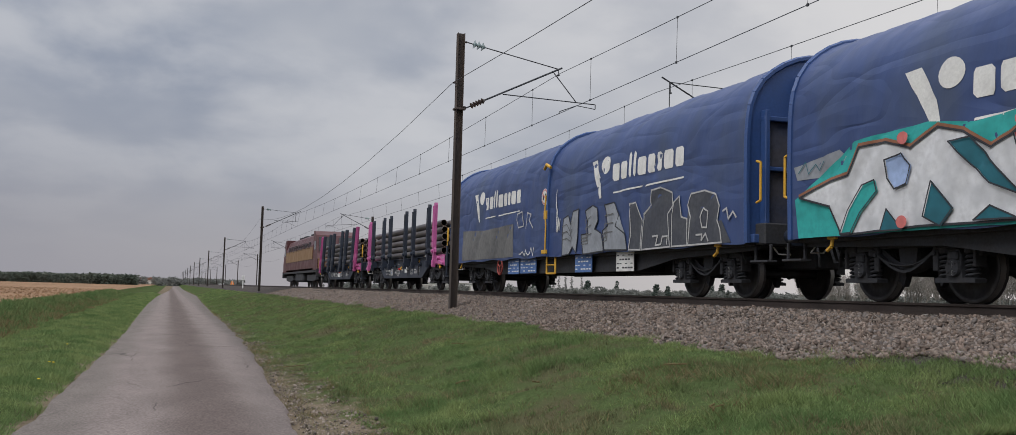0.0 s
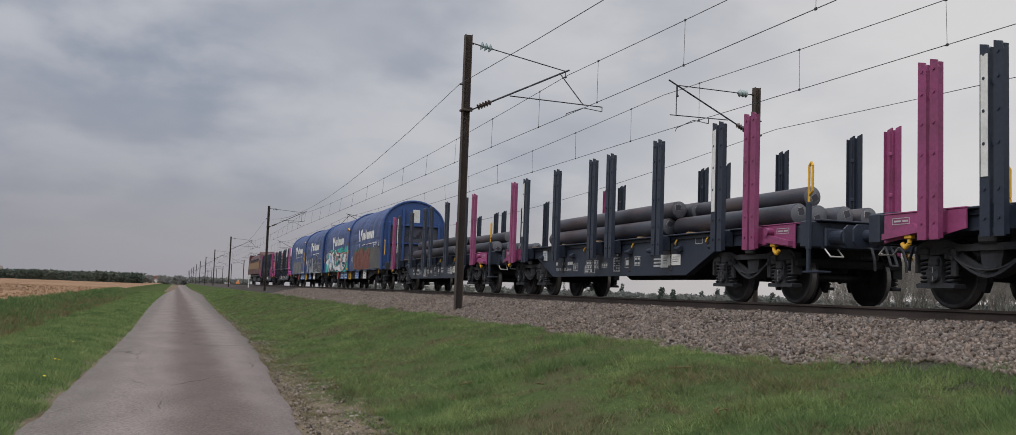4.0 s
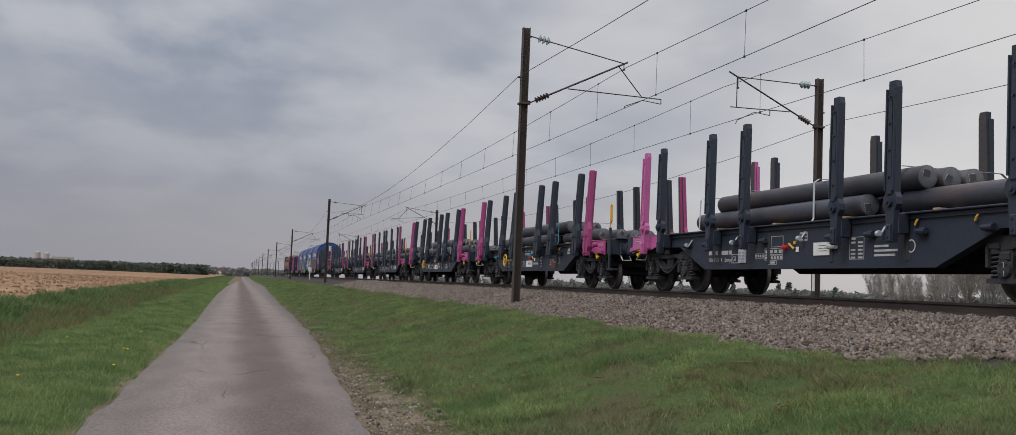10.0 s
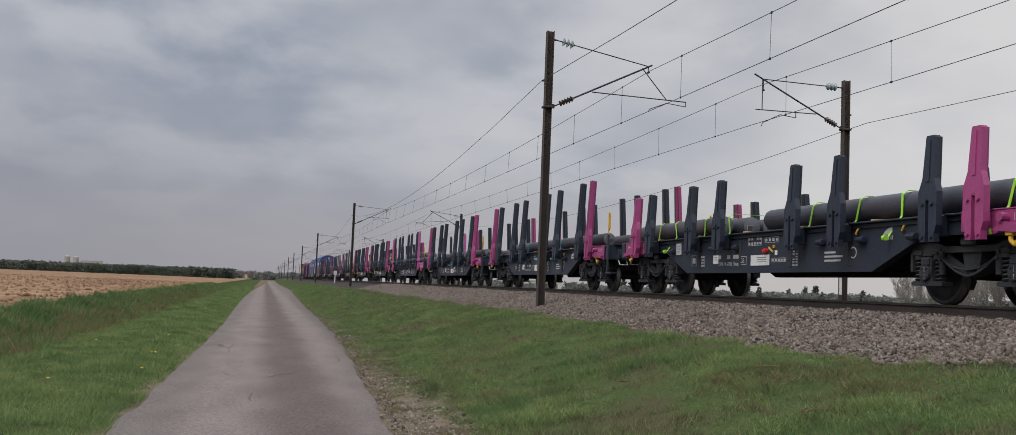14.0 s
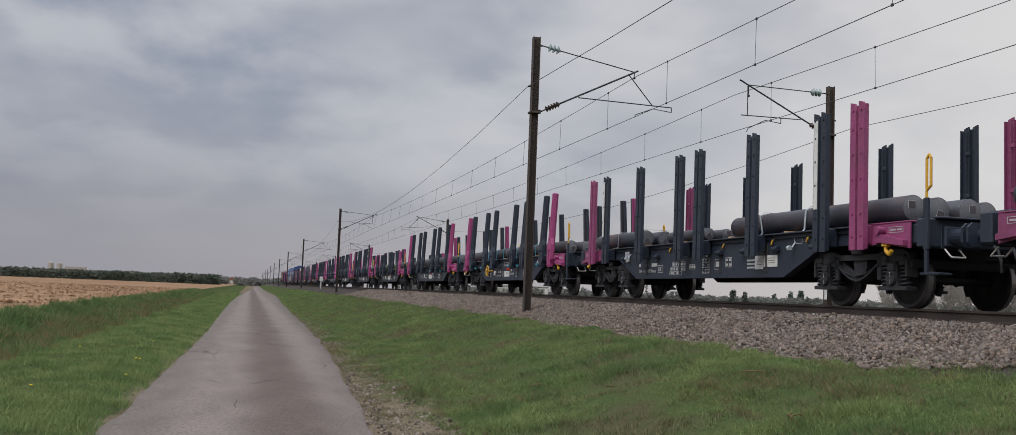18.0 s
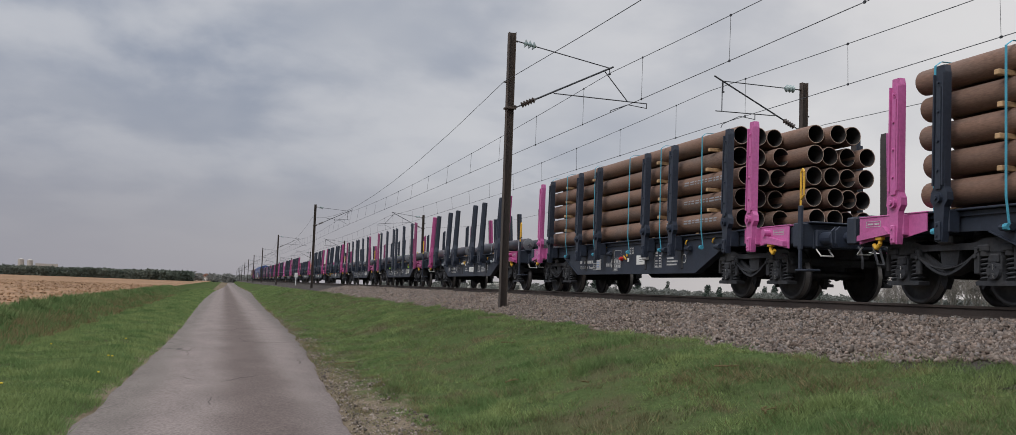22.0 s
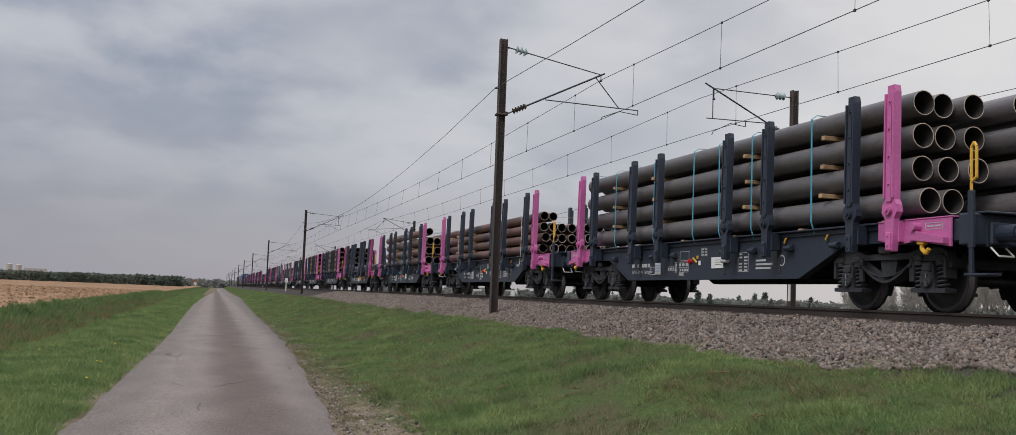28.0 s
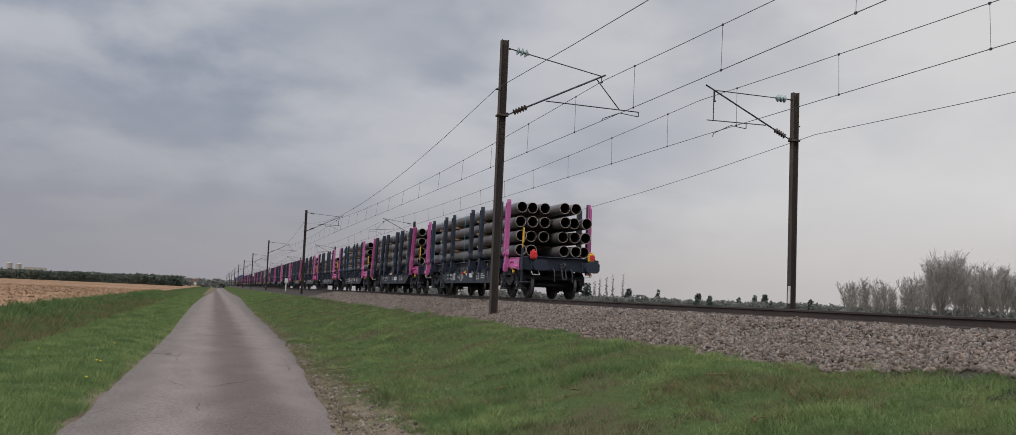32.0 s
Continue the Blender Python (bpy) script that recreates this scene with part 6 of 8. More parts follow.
def hooded_wagon(u, style):
    w = thing("hooded_wagon", "blue tarpaulin-hooded bogie wagon, its sides sprayed with graffiti", "freight wagon", "train")
    H = 9.78
    HOOD_STYLE[w.name] = style
    hood_half("hood_cover", 0.02, 9.1, style, w)
    hood_half("hood_cover", -9.1, -0.02, style, w)
    # underframe
    bm = fresh()
    for s in (-1, 1):
        prism(bm, ((-9.1, 0.82), (-6.2, 0.74), (-4.6, 0.52), (4.6, 0.52), (6.2, 0.74), (9.1, 0.82), (9.1, 0.98), (-9.1, 0.98)), s * 1.2, s * 1.24)
    box(bm, (0, 0, 0.93), (2.7, 18.3, 0.1), 0.01)
    part("underframe", bm, BOGIE, w)
    bm = fresh()
    box(bm, (0, 0, 0.74), (0.5, 18.6, 0.42), 0.02)
    for y in (-3.6, -1.4, 1.2, 3.4):
        box(bm, (0.1, y, 0.66), (2.2, 0.7, 0.28), 0.05)
    part("centre_sill", bm, BOGIE, w)
    sec = SECTION
    for e in (-1, 1):
        # end wall: arched plate with ribs, boarded panels and rails
        bm = fresh()
        prism(bm, [(x * 1.0, z) for x, z in sec], e * 9.1, e * 9.14, "y")
        part("end_wall", bm, HOODFRAME, w, smooth=False)
        bm = fresh()
        rim = [Vector((x, e * 9.14, z)) for x, z in sec]
        for a, b in zip(rim, rim[1:]):
            rod(bm, a, b, 0.055, 6)
        part("end_rim", bm, HOODFRAME, w)
        bm = fresh()
        for x in (-1.2, -0.53, 0.58, 1.2):
            box(bm, (x, e * 9.22, 2.38 if abs(x) < 1 else 2.05), (0.09, 0.16, 2.9 if abs(x) < 1 else 2.3), 0.012)
        box(bm, (0, e * 9.2, 3.06), (2.5, 0.13, 0.08), 0.01)
        box(bm, (0, e * 9.2, 2.2), (2.5, 0.13, 0.07), 0.01)
        box(bm, (0, e * 9.2, 1.0), (2.9, 0.16, 0.14), 0.01)
        part("end_ribs", bm, HOODFRAME, w)
        for x, wd in ((-0.865, 0.57), (0.025, 1.0), (0.89, 0.52)):
            for z, h in ((1.62, 1.06), (2.63, 0.76)):
                bm = fresh()
                box(bm, (x, e * 9.155, z), (wd, 0.03, h), 0.006)
                part("end_panel", bm, ENDBOARD, w, "grimy brown end board")
        for x, za, zb in ((-1.42, 1.6, 2.3), (-0.78, 1.6, 2.2))[:1 if e > 0 else 2]:
            bm = fresh()
            bent(bm, [(x, e * 9.3, za), (x, e * 9.42, za + 0.03), (x, e * 9.42, zb - 0.03), (x, e * 9.3, zb)], 0.022, 8)
            part("grab_rail", bm, YELLOW, w, "yellow grab rail")
        bm = fresh()
        box(bm, (0, e * 9.3, 1.08), (2.7, 0.3, 0.36), 0.02)
        part("headstock", bm, BOGIE, w)
        bm = fresh()
        box(bm, (-1.28, e * 9.3, 0.62), (0.2, 0.5, 0.035), 0.006)
        box(bm, (-1.28, e * 9.08, 0.75), (0.04, 0.04, 0.3), 0.006)
        box(bm, (-1.28, e * 9.52, 0.75), (0.04, 0.04, 0.3), 0.006)
        part("foot_step", bm, BOGIE, w)
        bm = fresh()
        box(bm, (0.1, e * 9.145, 3.52), (0.34, 0.012, 0.62), 0.003)
        box(bm, (0.1, e * 9.15, 3.64), (0.2, 0.01, 0.2), 0.003, mi=1)
        box(bm, (0.1, e * 9.15, 3.38), (0.17, 0.01, 0.2), 0.003, mi=1)
        part("warning_plate", bm, [WHITE, YELLOW], w, "pale warning plate with yellow marks")
    bm = fresh()
    r = random.Random(5)
    pts = [Vector((-0.3 + 0.07 * i + r.uniform(-0.03, 0.03), -9.176, 2.4 + 0.42 * (r.random() if i % 2 else 0.3 * r.random()))) for i in range(13)]
    for a, b in zip(pts, pts[1:]):
        o = Vector((-(b - a).z, 0, (b - a).x)).normalized() * 0.014
        bm.faces.new([bm.verts.new(p) for p in (a - o, b - o, b + o, a + o)])
    bmesh.ops.solidify(bm, geom=bm.faces[:], thickness=0.003)
    part("tag_scrawl", bm, TEALPALE, w)
    # centre seam with its latch
    bm = fresh()
    for a, b in zip([(x, z) for x, z in sec], [(x, z) for x, z in sec][1:]):
        rod(bm, (a[0] * 1.012, 0, a[1] + (0.02 if a[1] > 3.3 else 0)), (b[0] * 1.012, 0, b[1] + (0.02 if b[1] > 3.3 else 0)), 0.05, 6)
    part("seam_hoop", bm, HOODFRAME, w)
    bm = fresh()
    bent(bm, [(-1.6, 0.0, 1.0), (-1.6, -0.02, 1.7), (-1.6, 0.06, 2.1), (-1.6, 0.0, 2.5)], 0.02, 6)
    box(bm, (-1.58, 0.1, 1.05), (0.06, 0.3, 0.1), 0.01)
    box(bm, (-1.58, 0.05, 2.0), (0.06, 0.16, 0.22), 0.01)
    part("hood_latch", bm, YELLOW, w, "yellow hood locking bar")
    bm = fresh()
    bent(bm, [(-1.57, 0.22, 3.2), (-1.6, 0.0, 3.3), (-1.57, -0.22, 3.2)], 0.04, 6)
    part("hood_catch", bm, YELLOW, w, "yellow bent catch at the shoulder")
    shape(w, "round_sign", ring_pts(0, 0, 0.22, 0.22, 24), WHITE, 0.38, 2.5)
    shape(w, "sign_ring", ring_pts(0, 0, 0.2, 0.2, 24), CORAL, 0.38, 2.5, off=0.012)
    shape(w, "sign_field", ring_pts(0, 0, 0.17, 0.17, 24), WHITE, 0.38, 2.5, off=0.016)
    shape(w, "sign_mark", [(-0.12, -0.08), (-0.04, -0.08), (-0.04, 0.06), (-0.12, 0.06)], INK, 0.38, 2.5, off=0.02)
    shape(w, "sign_mark", [(0.04, -0.08), (0.12, -0.08), (0.12, 0.08), (0.04, 0.08)], INK, 0.38, 2.5, off=0.02)
    stroke(w, "sign_slash", [(-0.13, 0.11), (0.13, -0.11)], 0.03, CORAL, 0.38, 2.5, off=0.024, closed=False)
    wordmark(w, 6.65)
    wordmark(w, -2.58)
    if style == 1:      # wagon with the silver piece
        shape(w, "graffiti_wash", [(-9.05, 2.05), (-7.98, 2.2), (-7.68, 1.94), (-8.23, 1.83), (-8.98, 1.84)], DULLSILVER, 0, 0, off=0.007)
        shape(w, "graffiti_ground", [(-8.95, 0.94), (-9.02, 1.54), (-7.96, 2.09), (-7.68, 2.28), (-6.5, 2.21), (-6.21, 2.34), (-5.43, 2.22), (-4.58, 2.28), (-3.09, 2.25), (-2.64, 2.36), (-2.38, 2.16), (-1.82, 2.19), (-1.44, 2.36), (-0.99, 2.38), (-0.73, 2.17), (-0.29, 2.11), (-0.09, 1.8), (-0.04, 1.58), (-0.25, 1.26), (-0.57, 0.97), (-1.44, 0.92), (-2.63, 0.9), (-5.4, 0.94)], TEAL, 0, 0, off=0.014)
        shape(w, "graffiti_patch", [(-0.99, 1.98), (-0.86, 2.08), (-0.59, 2.05), (-0.53, 1.88), (-0.21, 1.82), (-0.17, 1.7), (-0.57, 1.8)], CORAL, 0, 0, off=0.024)
        shape(w, "graffiti_patch", [(-1.17, 0.98), (-0.99, 1.14), (-0.65, 1.09), (-0.61, 0.96)], INK, 0, 0, off=0.024)
        shape(w, "graffiti_letter", SILVER_FORM, SILVER, 0, 0, off=0.034)
        stroke(w, "graffiti_glow", [(p, q + 0.035) for p, q in SILVER_FORM[:23]], 0.045, ORANGE, 0, 0, off=0.042, closed=False)
        stroke(w, "graffiti_outline", SILVER_FORM, 0.03, INK, 0, 0, off=0.048)
        colours = {"DEEPTEAL": DEEPTEAL, "PALEBLUE": PALEBLUE, "CORAL": CORAL, "TEAL": TEAL}
        for i, (c, pts) in enumerate(SILVER_CUTS):
            shape(w, "graffiti_shade", pts, colours[c], 0, 0, off=0.05 + 0.0015 * i)
            stroke(w, "graffiti_outline", pts, 0.022, INK, 0, 0, off=0.076)
        for p, q in ((-6.62, 2.18), (-6.63, 1.06), (-4.65, 2.14), (-3.41, 1.98), (-0.99, 1.95)):
            shape(w, "graffiti_dot", ring_pts(p, q, 0.1, 0.085), CORAL, 0, 0, off=0.082)
        shape(w, "soiled_patch", [(6.05, 0.98), (6.14, 1.82), (6.41, 2.06), (7.21, 2.02), (7.87, 2.1), (8.24, 2.08), (8.6, 1.93), (8.82, 1.85), (9.01, 1.45), (8.99, 0.98)], TARPDIRT, 0, 0, off=0.036)
        shape(w, "graffiti_ground", [(1.31, 1.0), (1.4, 1.66), (1.75, 2.03), (2.61, 2.1), (3.4, 2.12), (4.33, 2.12), (5.08, 2.0), (6.2, 2.07), (6.33, 1.8), (6.25, 0.98)], GREENWASH, 0, 0, off=0.012)
        for pts in RED_PIECE:
            shape(w, "graffiti_letter", pts, RUSTRED, 0, 0, off=0.024)
            stroke(w, "graffiti_outline", pts, 0.022, ORANGE, 0, 0, off=0.034)
        for pts in RED_HOLES:
            stroke(w, "graffiti_outline", pts, 0.02, ORANGE, 0, 0, off=0.034)
        stroke(w, "graffiti_line", [(4.62, 2.22), (4.96, 2.28), (5.3, 2.2), (5.61, 2.26), (6.26, 2.18), (6.22, 2.05)], 0.03, MAROONLINE, 0, 0, closed=False)
        stroke(w, "graffiti_line", [(6.1, 1.28), (6.1, 1.06), (6.25, 1.05), (6.3, 1.28), (6.42, 1.05), (6.55, 1.28)], 0.03, MAROONLINE, 0, 0, off=0.046, closed=False)
        for pts in (((7.13, 2.06), (7.13, 2.24), (7.32, 2.26)), ((7.15, 2.15), (7.3, 2.16)), ((7.5, 2.12), (7.42, 2.26), (7.6, 2.26)), ((7.72, 2.12), (7.72, 2.28), (7.9, 2.22), (7.75, 2.2)), ((8.33, 2.28), (8.33, 2.08), (8.57, 2.1)), ((8.4, 2.2), (8.6, 2.22))):
            stroke(w, "tag_scrawl", pts, 0.05, WHITE, 0, 0, off=0.046, closed=False)
        for pts in (((1.02, 1.8), (0.88, 1.74), (0.86, 1.5), (1.0, 1.52), (1.0, 1.62), (0.9, 1.62)), ((1.08, 1.78), (1.08, 1.5)), ((1.2, 1.78), (1.2, 1.5)), ((1.08, 1.64), (1.2, 1.66)), ((1.05, 1.34), (1.05, 1.5), (1.2, 1.5), (1.2, 1.34)), ((1.05, 1.42), (1.2, 1.42))):
            stroke(w, "tag_scrawl", pts, 0.03, FADEDWHITE, 0, 0, closed=False)
        for pts in (((0.12, 1.22), (0.75, 1.27)), ((0.3, 1.08), (0.8, 1.12))):
            stroke(w, "tag_scrawl", pts, 0.02, FADEDWHITE, 0, 0, closed=False)
        scrawl(w, 8.9, 1.9, 0.6, 0.22, DEEPTEAL, 14, 0.015)
    else:
        shape(w, "grey_patch", [(0, 0), (5.1, 0), (5.1, 0.95), (2.5, 0.88), (0, 0.98)], GREYWASH, 7.9, 0.99)
        scrawl(w, 2.2, 0.98, 1.1, 0.35, WHITE, 27)
        shape(w, "graffiti_ground", DARK_WASH, SOOT, 0, 0, off=0.01)
        for pts in HATCHED_PIECE:
            shape(w, "graffiti_letter", pts, DULLSILVER, 0, 0, off=0.016)
            stroke(w, "graffiti_outline", pts, 0.03, INK, 0, 0, off=0.022)
            for k in range(3):
                stroke(w, "graffiti_line", [(a * 0.96 + pts[0][0] * 0.04, 1.04 + (b - 1.04) * (0.35 + 0.2 * k)) for a, b in pts[1:5]], 0.02, GREYWASH, 0, 0, off=0.026 + 0.003 * k, closed=False)
        for pts in DARK_PIECE:
            shape(w, "graffiti_letter", pts, SOOT, 0, 0, off=0.016)
            stroke(w, "graffiti_outline", pts, 0.032, FADEDWHITE, 0, 0, off=0.022)
        stroke(w, "graffiti_outline", DARK_CUT, 0.03, FADEDWHITE, 0, 0, off=0.026)
        for pts in PALE_TAGS:
            stroke(w, "tag_scrawl", pts, 0.035, FADEDWHITE, 0, 0, off=0.03, closed=False)
        scrawl(w, -0.5, 1.5, 0.22, 1.1, WHITE, 22)
    # plates and steps under the sill
    for y, a, b, m in ((3.05, 0.95, 0.42, PLATE), (1.85, 1.25, 0.4, PLATE), (-1.95, 1.0, 0.42, PLATE), (-4.2, 0.85, 0.42, WHITE)):
        bm = fresh()
        box(bm, (-1.36, y, 0.72), (0.02, a, b), 0.004)
        for r in range(4):
            for c in range(6):
                if (r * 5 + c * 3 + int(y * 3)) % 7 > 1:
                    box(bm, (-1.372, y - a * 0.4 + a * 0.16 * c, 0.86 - r * 0.09), (0.006, a * 0.11, 0.02 + 0.012 * (r % 2)), mi=1)
        part("data_plate", bm, [m, WHITE if m is PLATE else INK], w, "enamelled data plate with rows of marks")
    bm = fresh()
    bent(bm, [(-1.4, 0.35, 0.95), (-1.4, 0.35, 0.5), (-1.4, -0.25, 0.5), (-1.4, -0.25, 0.95)], 0.028, 6)
    rod(bm, (-1.4, 0.35, 0.72), (-1.4, -0.25, 0.72), 0.02, 6)
    part("ladder_step", bm, YELLOW, w, "yellow step frame")
    bm = fresh()
    yw = 4.05
    ring = [(-1.44, yw + 0.22 * math.cos(a * 0.349), 0.72 + 0.22 * math.sin(a * 0.349)) for a in range(19)]
    bent(bm, ring, 0.025, 6)
    for a in (0.5, 2.6, 4.7):
        rod(bm, (-1.44, yw, 0.72), (-1.44, yw + 0.22 * math.cos(a), 0.72 + 0.22 * math.sin(a)), 0.02, 6)
    part("brake_wheel", bm, BRAKERED, w, "red spoked handbrake wheel")
    for y in (-8.0, 8.3):
        bm = fresh()
        bent(bm, [(-1.36, y, 0.92), (-1.38, y, 0.8), (-1.38, y + 0.1, 0.74)], 0.03, 6)
        box(bm, (-1.36, y, 0.94), (0.06, 0.2, 0.07), 0.01)
        part("tow_hook", bm, YELLOW, w, "yellow hook")
    add_bogie(w, -7.1)
    add_bogie(w, 7.1)
    add_end_gear(w, H)
    roll_in(w, u)
    return w


# ---- locomotive ----
MAROON = mat("maroon_paint", (0.075, 0.024, 0.027), 0.5, vary=0.15, scale=1.5, fine=14, bump=0.05, second=(0.09, 0.03, 0.03))
GOLD = mat("gold_paint", (0.2, 0.115, 0.05), 0.55, vary=0.12, scale=1.5, fine=14, bump=0.05, second=(0.2, 0.11, 0.04))
GLASS = mat("dark_window", (0.02, 0.022, 0.025), 0.12, vary=0.05, bump=0)


def locomotive(u):
    w = thing("locomotive", "maroon and gold six-axle diesel locomotive at the head of the train", "locomotive", "train")
    bm = fresh()
    prism(bm, ((-1.3, 1.3), (1.3, 1.3), (1.33, 2.9), (1.05, 3.6), (0.5, 3.88), (-0.5, 3.88), (-1.05, 3.6), (-1.33, 2.9)), -8.2, 8.2, "y")
    part("body", bm, MAROON, w)
    for s in (-1, 1):
        bm = fresh()
        box(bm, (s * 1.335, 0, 2.35), (0.02, 16.3, 0.85), 0.004)
        part("gold_band", bm, GOLD, w, "broad gold band along the side")
        for i in range(9):
            bm = fresh()
            for k in range(7):
                box(bm, (s * 1.325, -6.2 + i * 1.5, 2.72 + k * 0.07), (0.04, 1.2, 0.03))
            part("grille", bm, BOGIE, w)
    for e in (-1, 1):
        bm = fresh()
        prism(bm, [(e * y, z) for y, z in ((8.2, 1.15), (10.3, 1.15), (10.45, 1.9), (10.1, 2.3), (9.5, 3.55), (8.9, 3.85), (8.2, 3.88))], -1.3, 1.3)
        part("cab", bm, MAROON, w)
        bm = fresh()
        for s in (-1, 1):
            prism(bm, [(e * y, z) for y, z in ((10.09, 2.42), (9.62, 3.4), (9.66, 3.42), (10.13, 2.44))], s * 0.2, s * 1.15)
            box(bm, (s * 1.31, e * 9.1, 2.85), (0.02, 0.7, 0.6), 0.004)
        part("cab_window", bm, GLASS, w)
        bm = fresh()
        box(bm, (0, e * 10.42, 1.6), (2.5, 0.12, 0.7), 0.02)
        part("nose_band", bm, GOLD, w)
        bm = fresh()
        box(bm, (0, e * 10.3, 0.95), (2.7, 0.25, 0.55), 0.02)
        part("buffer_beam", bm, BOGIE, w)
        for s in (-1, 1):
            bm = fresh()
            rod(bm, (s * 0.95, e * 10.47, 1.5), (s * 0.95, e * 10.53, 1.5), 0.11, 14)
            part("tail_lamp", bm, REDLAMP if e < 0 else WHITE, w)
    bm = fresh()
    for s in (-1, 1):
        box(bm, (s * 1.22, 0, 1.08), (0.12, 20.4, 0.16), 0.01)
    box(bm, (0, 0, 0.72), (2.4, 4.6, 0.75), 0.12)
    part("underframe", bm, BOGIE, w)
    bm = fresh()
    for y in (-5.5, -2.0, 2.5, 5.0):
        box(bm, (0, y, 3.92), (1.1, 1.6, 0.16), 0.03)
    part("roof_fan", bm, BOGIE, w)
    for e in (-1, 1):
        bm = fresh()
        for s in (-1, 1):
            prism(bm, ((-2.3, 0.5), (-2.1, 0.85), (2.1, 0.85), (2.3, 0.5), (1.5, 0.42), (-1.5, 0.42)), s * 1.05 - 0.1, s * 1.05 + 0.1)
        box(bm, (0, 0, 0.66), (2.0, 1.0, 0.3), 0.03)
        b = part("bogie", bm, BOGIE, w)
        b.location = (0, e * 6.6, 0)
        for y in (-1.85, 0, 1.85):
            o = new("wheelset", WHEELSET)
            o.parent = b
            at_place(o, Matrix.Translation((0, y, 0.46)))
            WHEELS.append(o)
    add_end_gear(w, 10.95)
    roll_in(w, u)
    return w


# ---- the train, front to rear ----
locomotive(98.8 + 10.95)
front = stake_wagon("B")
roll_in(front, 90.6)
MASTERS = {"A": stake_wagon("A"), "B": stake_wagon("B"), "W": stake_wagon("B", wheel=1), "V": stake_wagon("B", wheel=2), "C": stake_wagon("C"), "D": stake_wagon("B", table="D"), "S": stake_wagon("B", 2.42)}
ORDER = "AAAAWWCBBSBWAADCCVCCCDC"
used = {}


def next_wagon(kind, u):
    if kind not in used:
        used[kind] = 1
        return roll_in(MASTERS[kind], u)
    w = copy_thing(MASTERS[kind], Matrix.Translation((TRACK, u + run(0), RAIL)))
    MOVERS.append((w, u))
    for o in w.children_recursive:
        if o.name.split(".")[0] == "wheelset":
            WHEELS.append(o)
    return w


SLACK = (0.16, 0.15, -0.04, -0.04, -0.1, 0.08, 0.09, 0.0, -0.03, 0.1, 0.06, 0.06, 0.03, 0.18, 0.1, 0.07, 0.0, 0.06, 0.08, 0.07, 0.11, 0.07, 0.16)     # play in the couplings


def U(k):
    return 18.7 - 16.4 * k + SLACK[k]


next_wagon("C", 74.2)
train = [next_wagon(kind, U(k)) for k, kind in enumerate(ORDER)]
# a faded red smear sprayed over one wagon's data
smear = fresh()
prism(smear, ((-2.14, 0.8), (-2.26, 0.84), (-2.4, 0.82), (-2.42, 0.75), (-2.56, 0.76), (-2.62, 0.66), (-2.74, 0.65), (-2.7, 0.58), (-2.5, 0.56), (-2.4, 0.64), (-2.26, 0.66), (-2.24, 0.73)), -1.1945, -1.1905)
prism(smear, ((-1.62, 1.2), (-1.74, 1.14), (-1.86, 1.02), (-1.78, 0.98), (-1.66, 1.06)), -1.1945, -1.1905)
part("sprayed_smear", smear, SMEAR, train[5], "faded brick-red sprayed smear")
hooded_wagon(56.2, 0)
hooded_wagon(36.68, 1)
bars_two(U(0), 0.365, (), None, 0)
bars_two(U(1), 0.365, (), None, 0)
bars_two(U(2), 0.365, (), None, 0)
bars_two(U(3), 0.365, (4.0, 2.0, -0.6, -2.4), STRAP_W, 0)
bars_two(U(4), 0.365, (4.2, 2.2, -0.2, -2.4), STRAP_W, 1)
bars_two(U(5), 0.365, (4.2, 2.2, -0.2, -2.4), STRAP_B, 1)
bars_two(U(6), 0.365, (4.2, 2.2, -0.2, -2.4), STRAP_W, 1)
bars_big(U(7), 0.36, ((1.33, 5.9, 5), (-4.4, 4.3, 4)), (2.2, 0.4, -0.4), STRAP_B)
bars_big(U(8), 0.38, ((1.7, 5.8, 5), (-4.0, 4.4, 3)), (3.6, 2.2, -0.2, -2.0), STRAP_B)
bars_big(U(9), 0.42, ((4.75, 4.7, 4), (-3.0, 7.1, 4)), (5.73, 4.63, 3.08, 1.83, -1.34, -2.8, -4.02, -6.3), STRAP_G)
bars_big(U(10), 0.42, ((0.4, 13.5, 4),), (4.2, 2.0, -0.3, -3.2, -6.5), STRAP_B)
bars_big(U(11), 0.42, ((4.2, 5.9, 4), (-2.72, 7.45, 4)), (5.1, 4.0, 2.6, 1.5, -0.5, -1.7, -3.0, -4.25), STRAP_B)
bars_big(U(12), 0.42, ((5.6, 3.3, 4), (1.3, 2.0, 5, 0.27), (-3.7, 5.6, 4)), (5.4, 4.0, -2.4, -3.9), STRAP_W)
bars_big(U(13), 0.42, ((5.8, 3.0, 4), (1.4, 4.4, 4), (-4.45, 4.7, 4)), (6.0, 2.4, 0.2, -3.7, -5.9), STRAP_G)
bars_big(U(14), 0.42, ((4.35, 5.8, 4), (-3.72, 6.35, 4)), (5.45, 4.25, 2.95, -1.4, -2.8, -4.0, -6.4), STRAP_W)
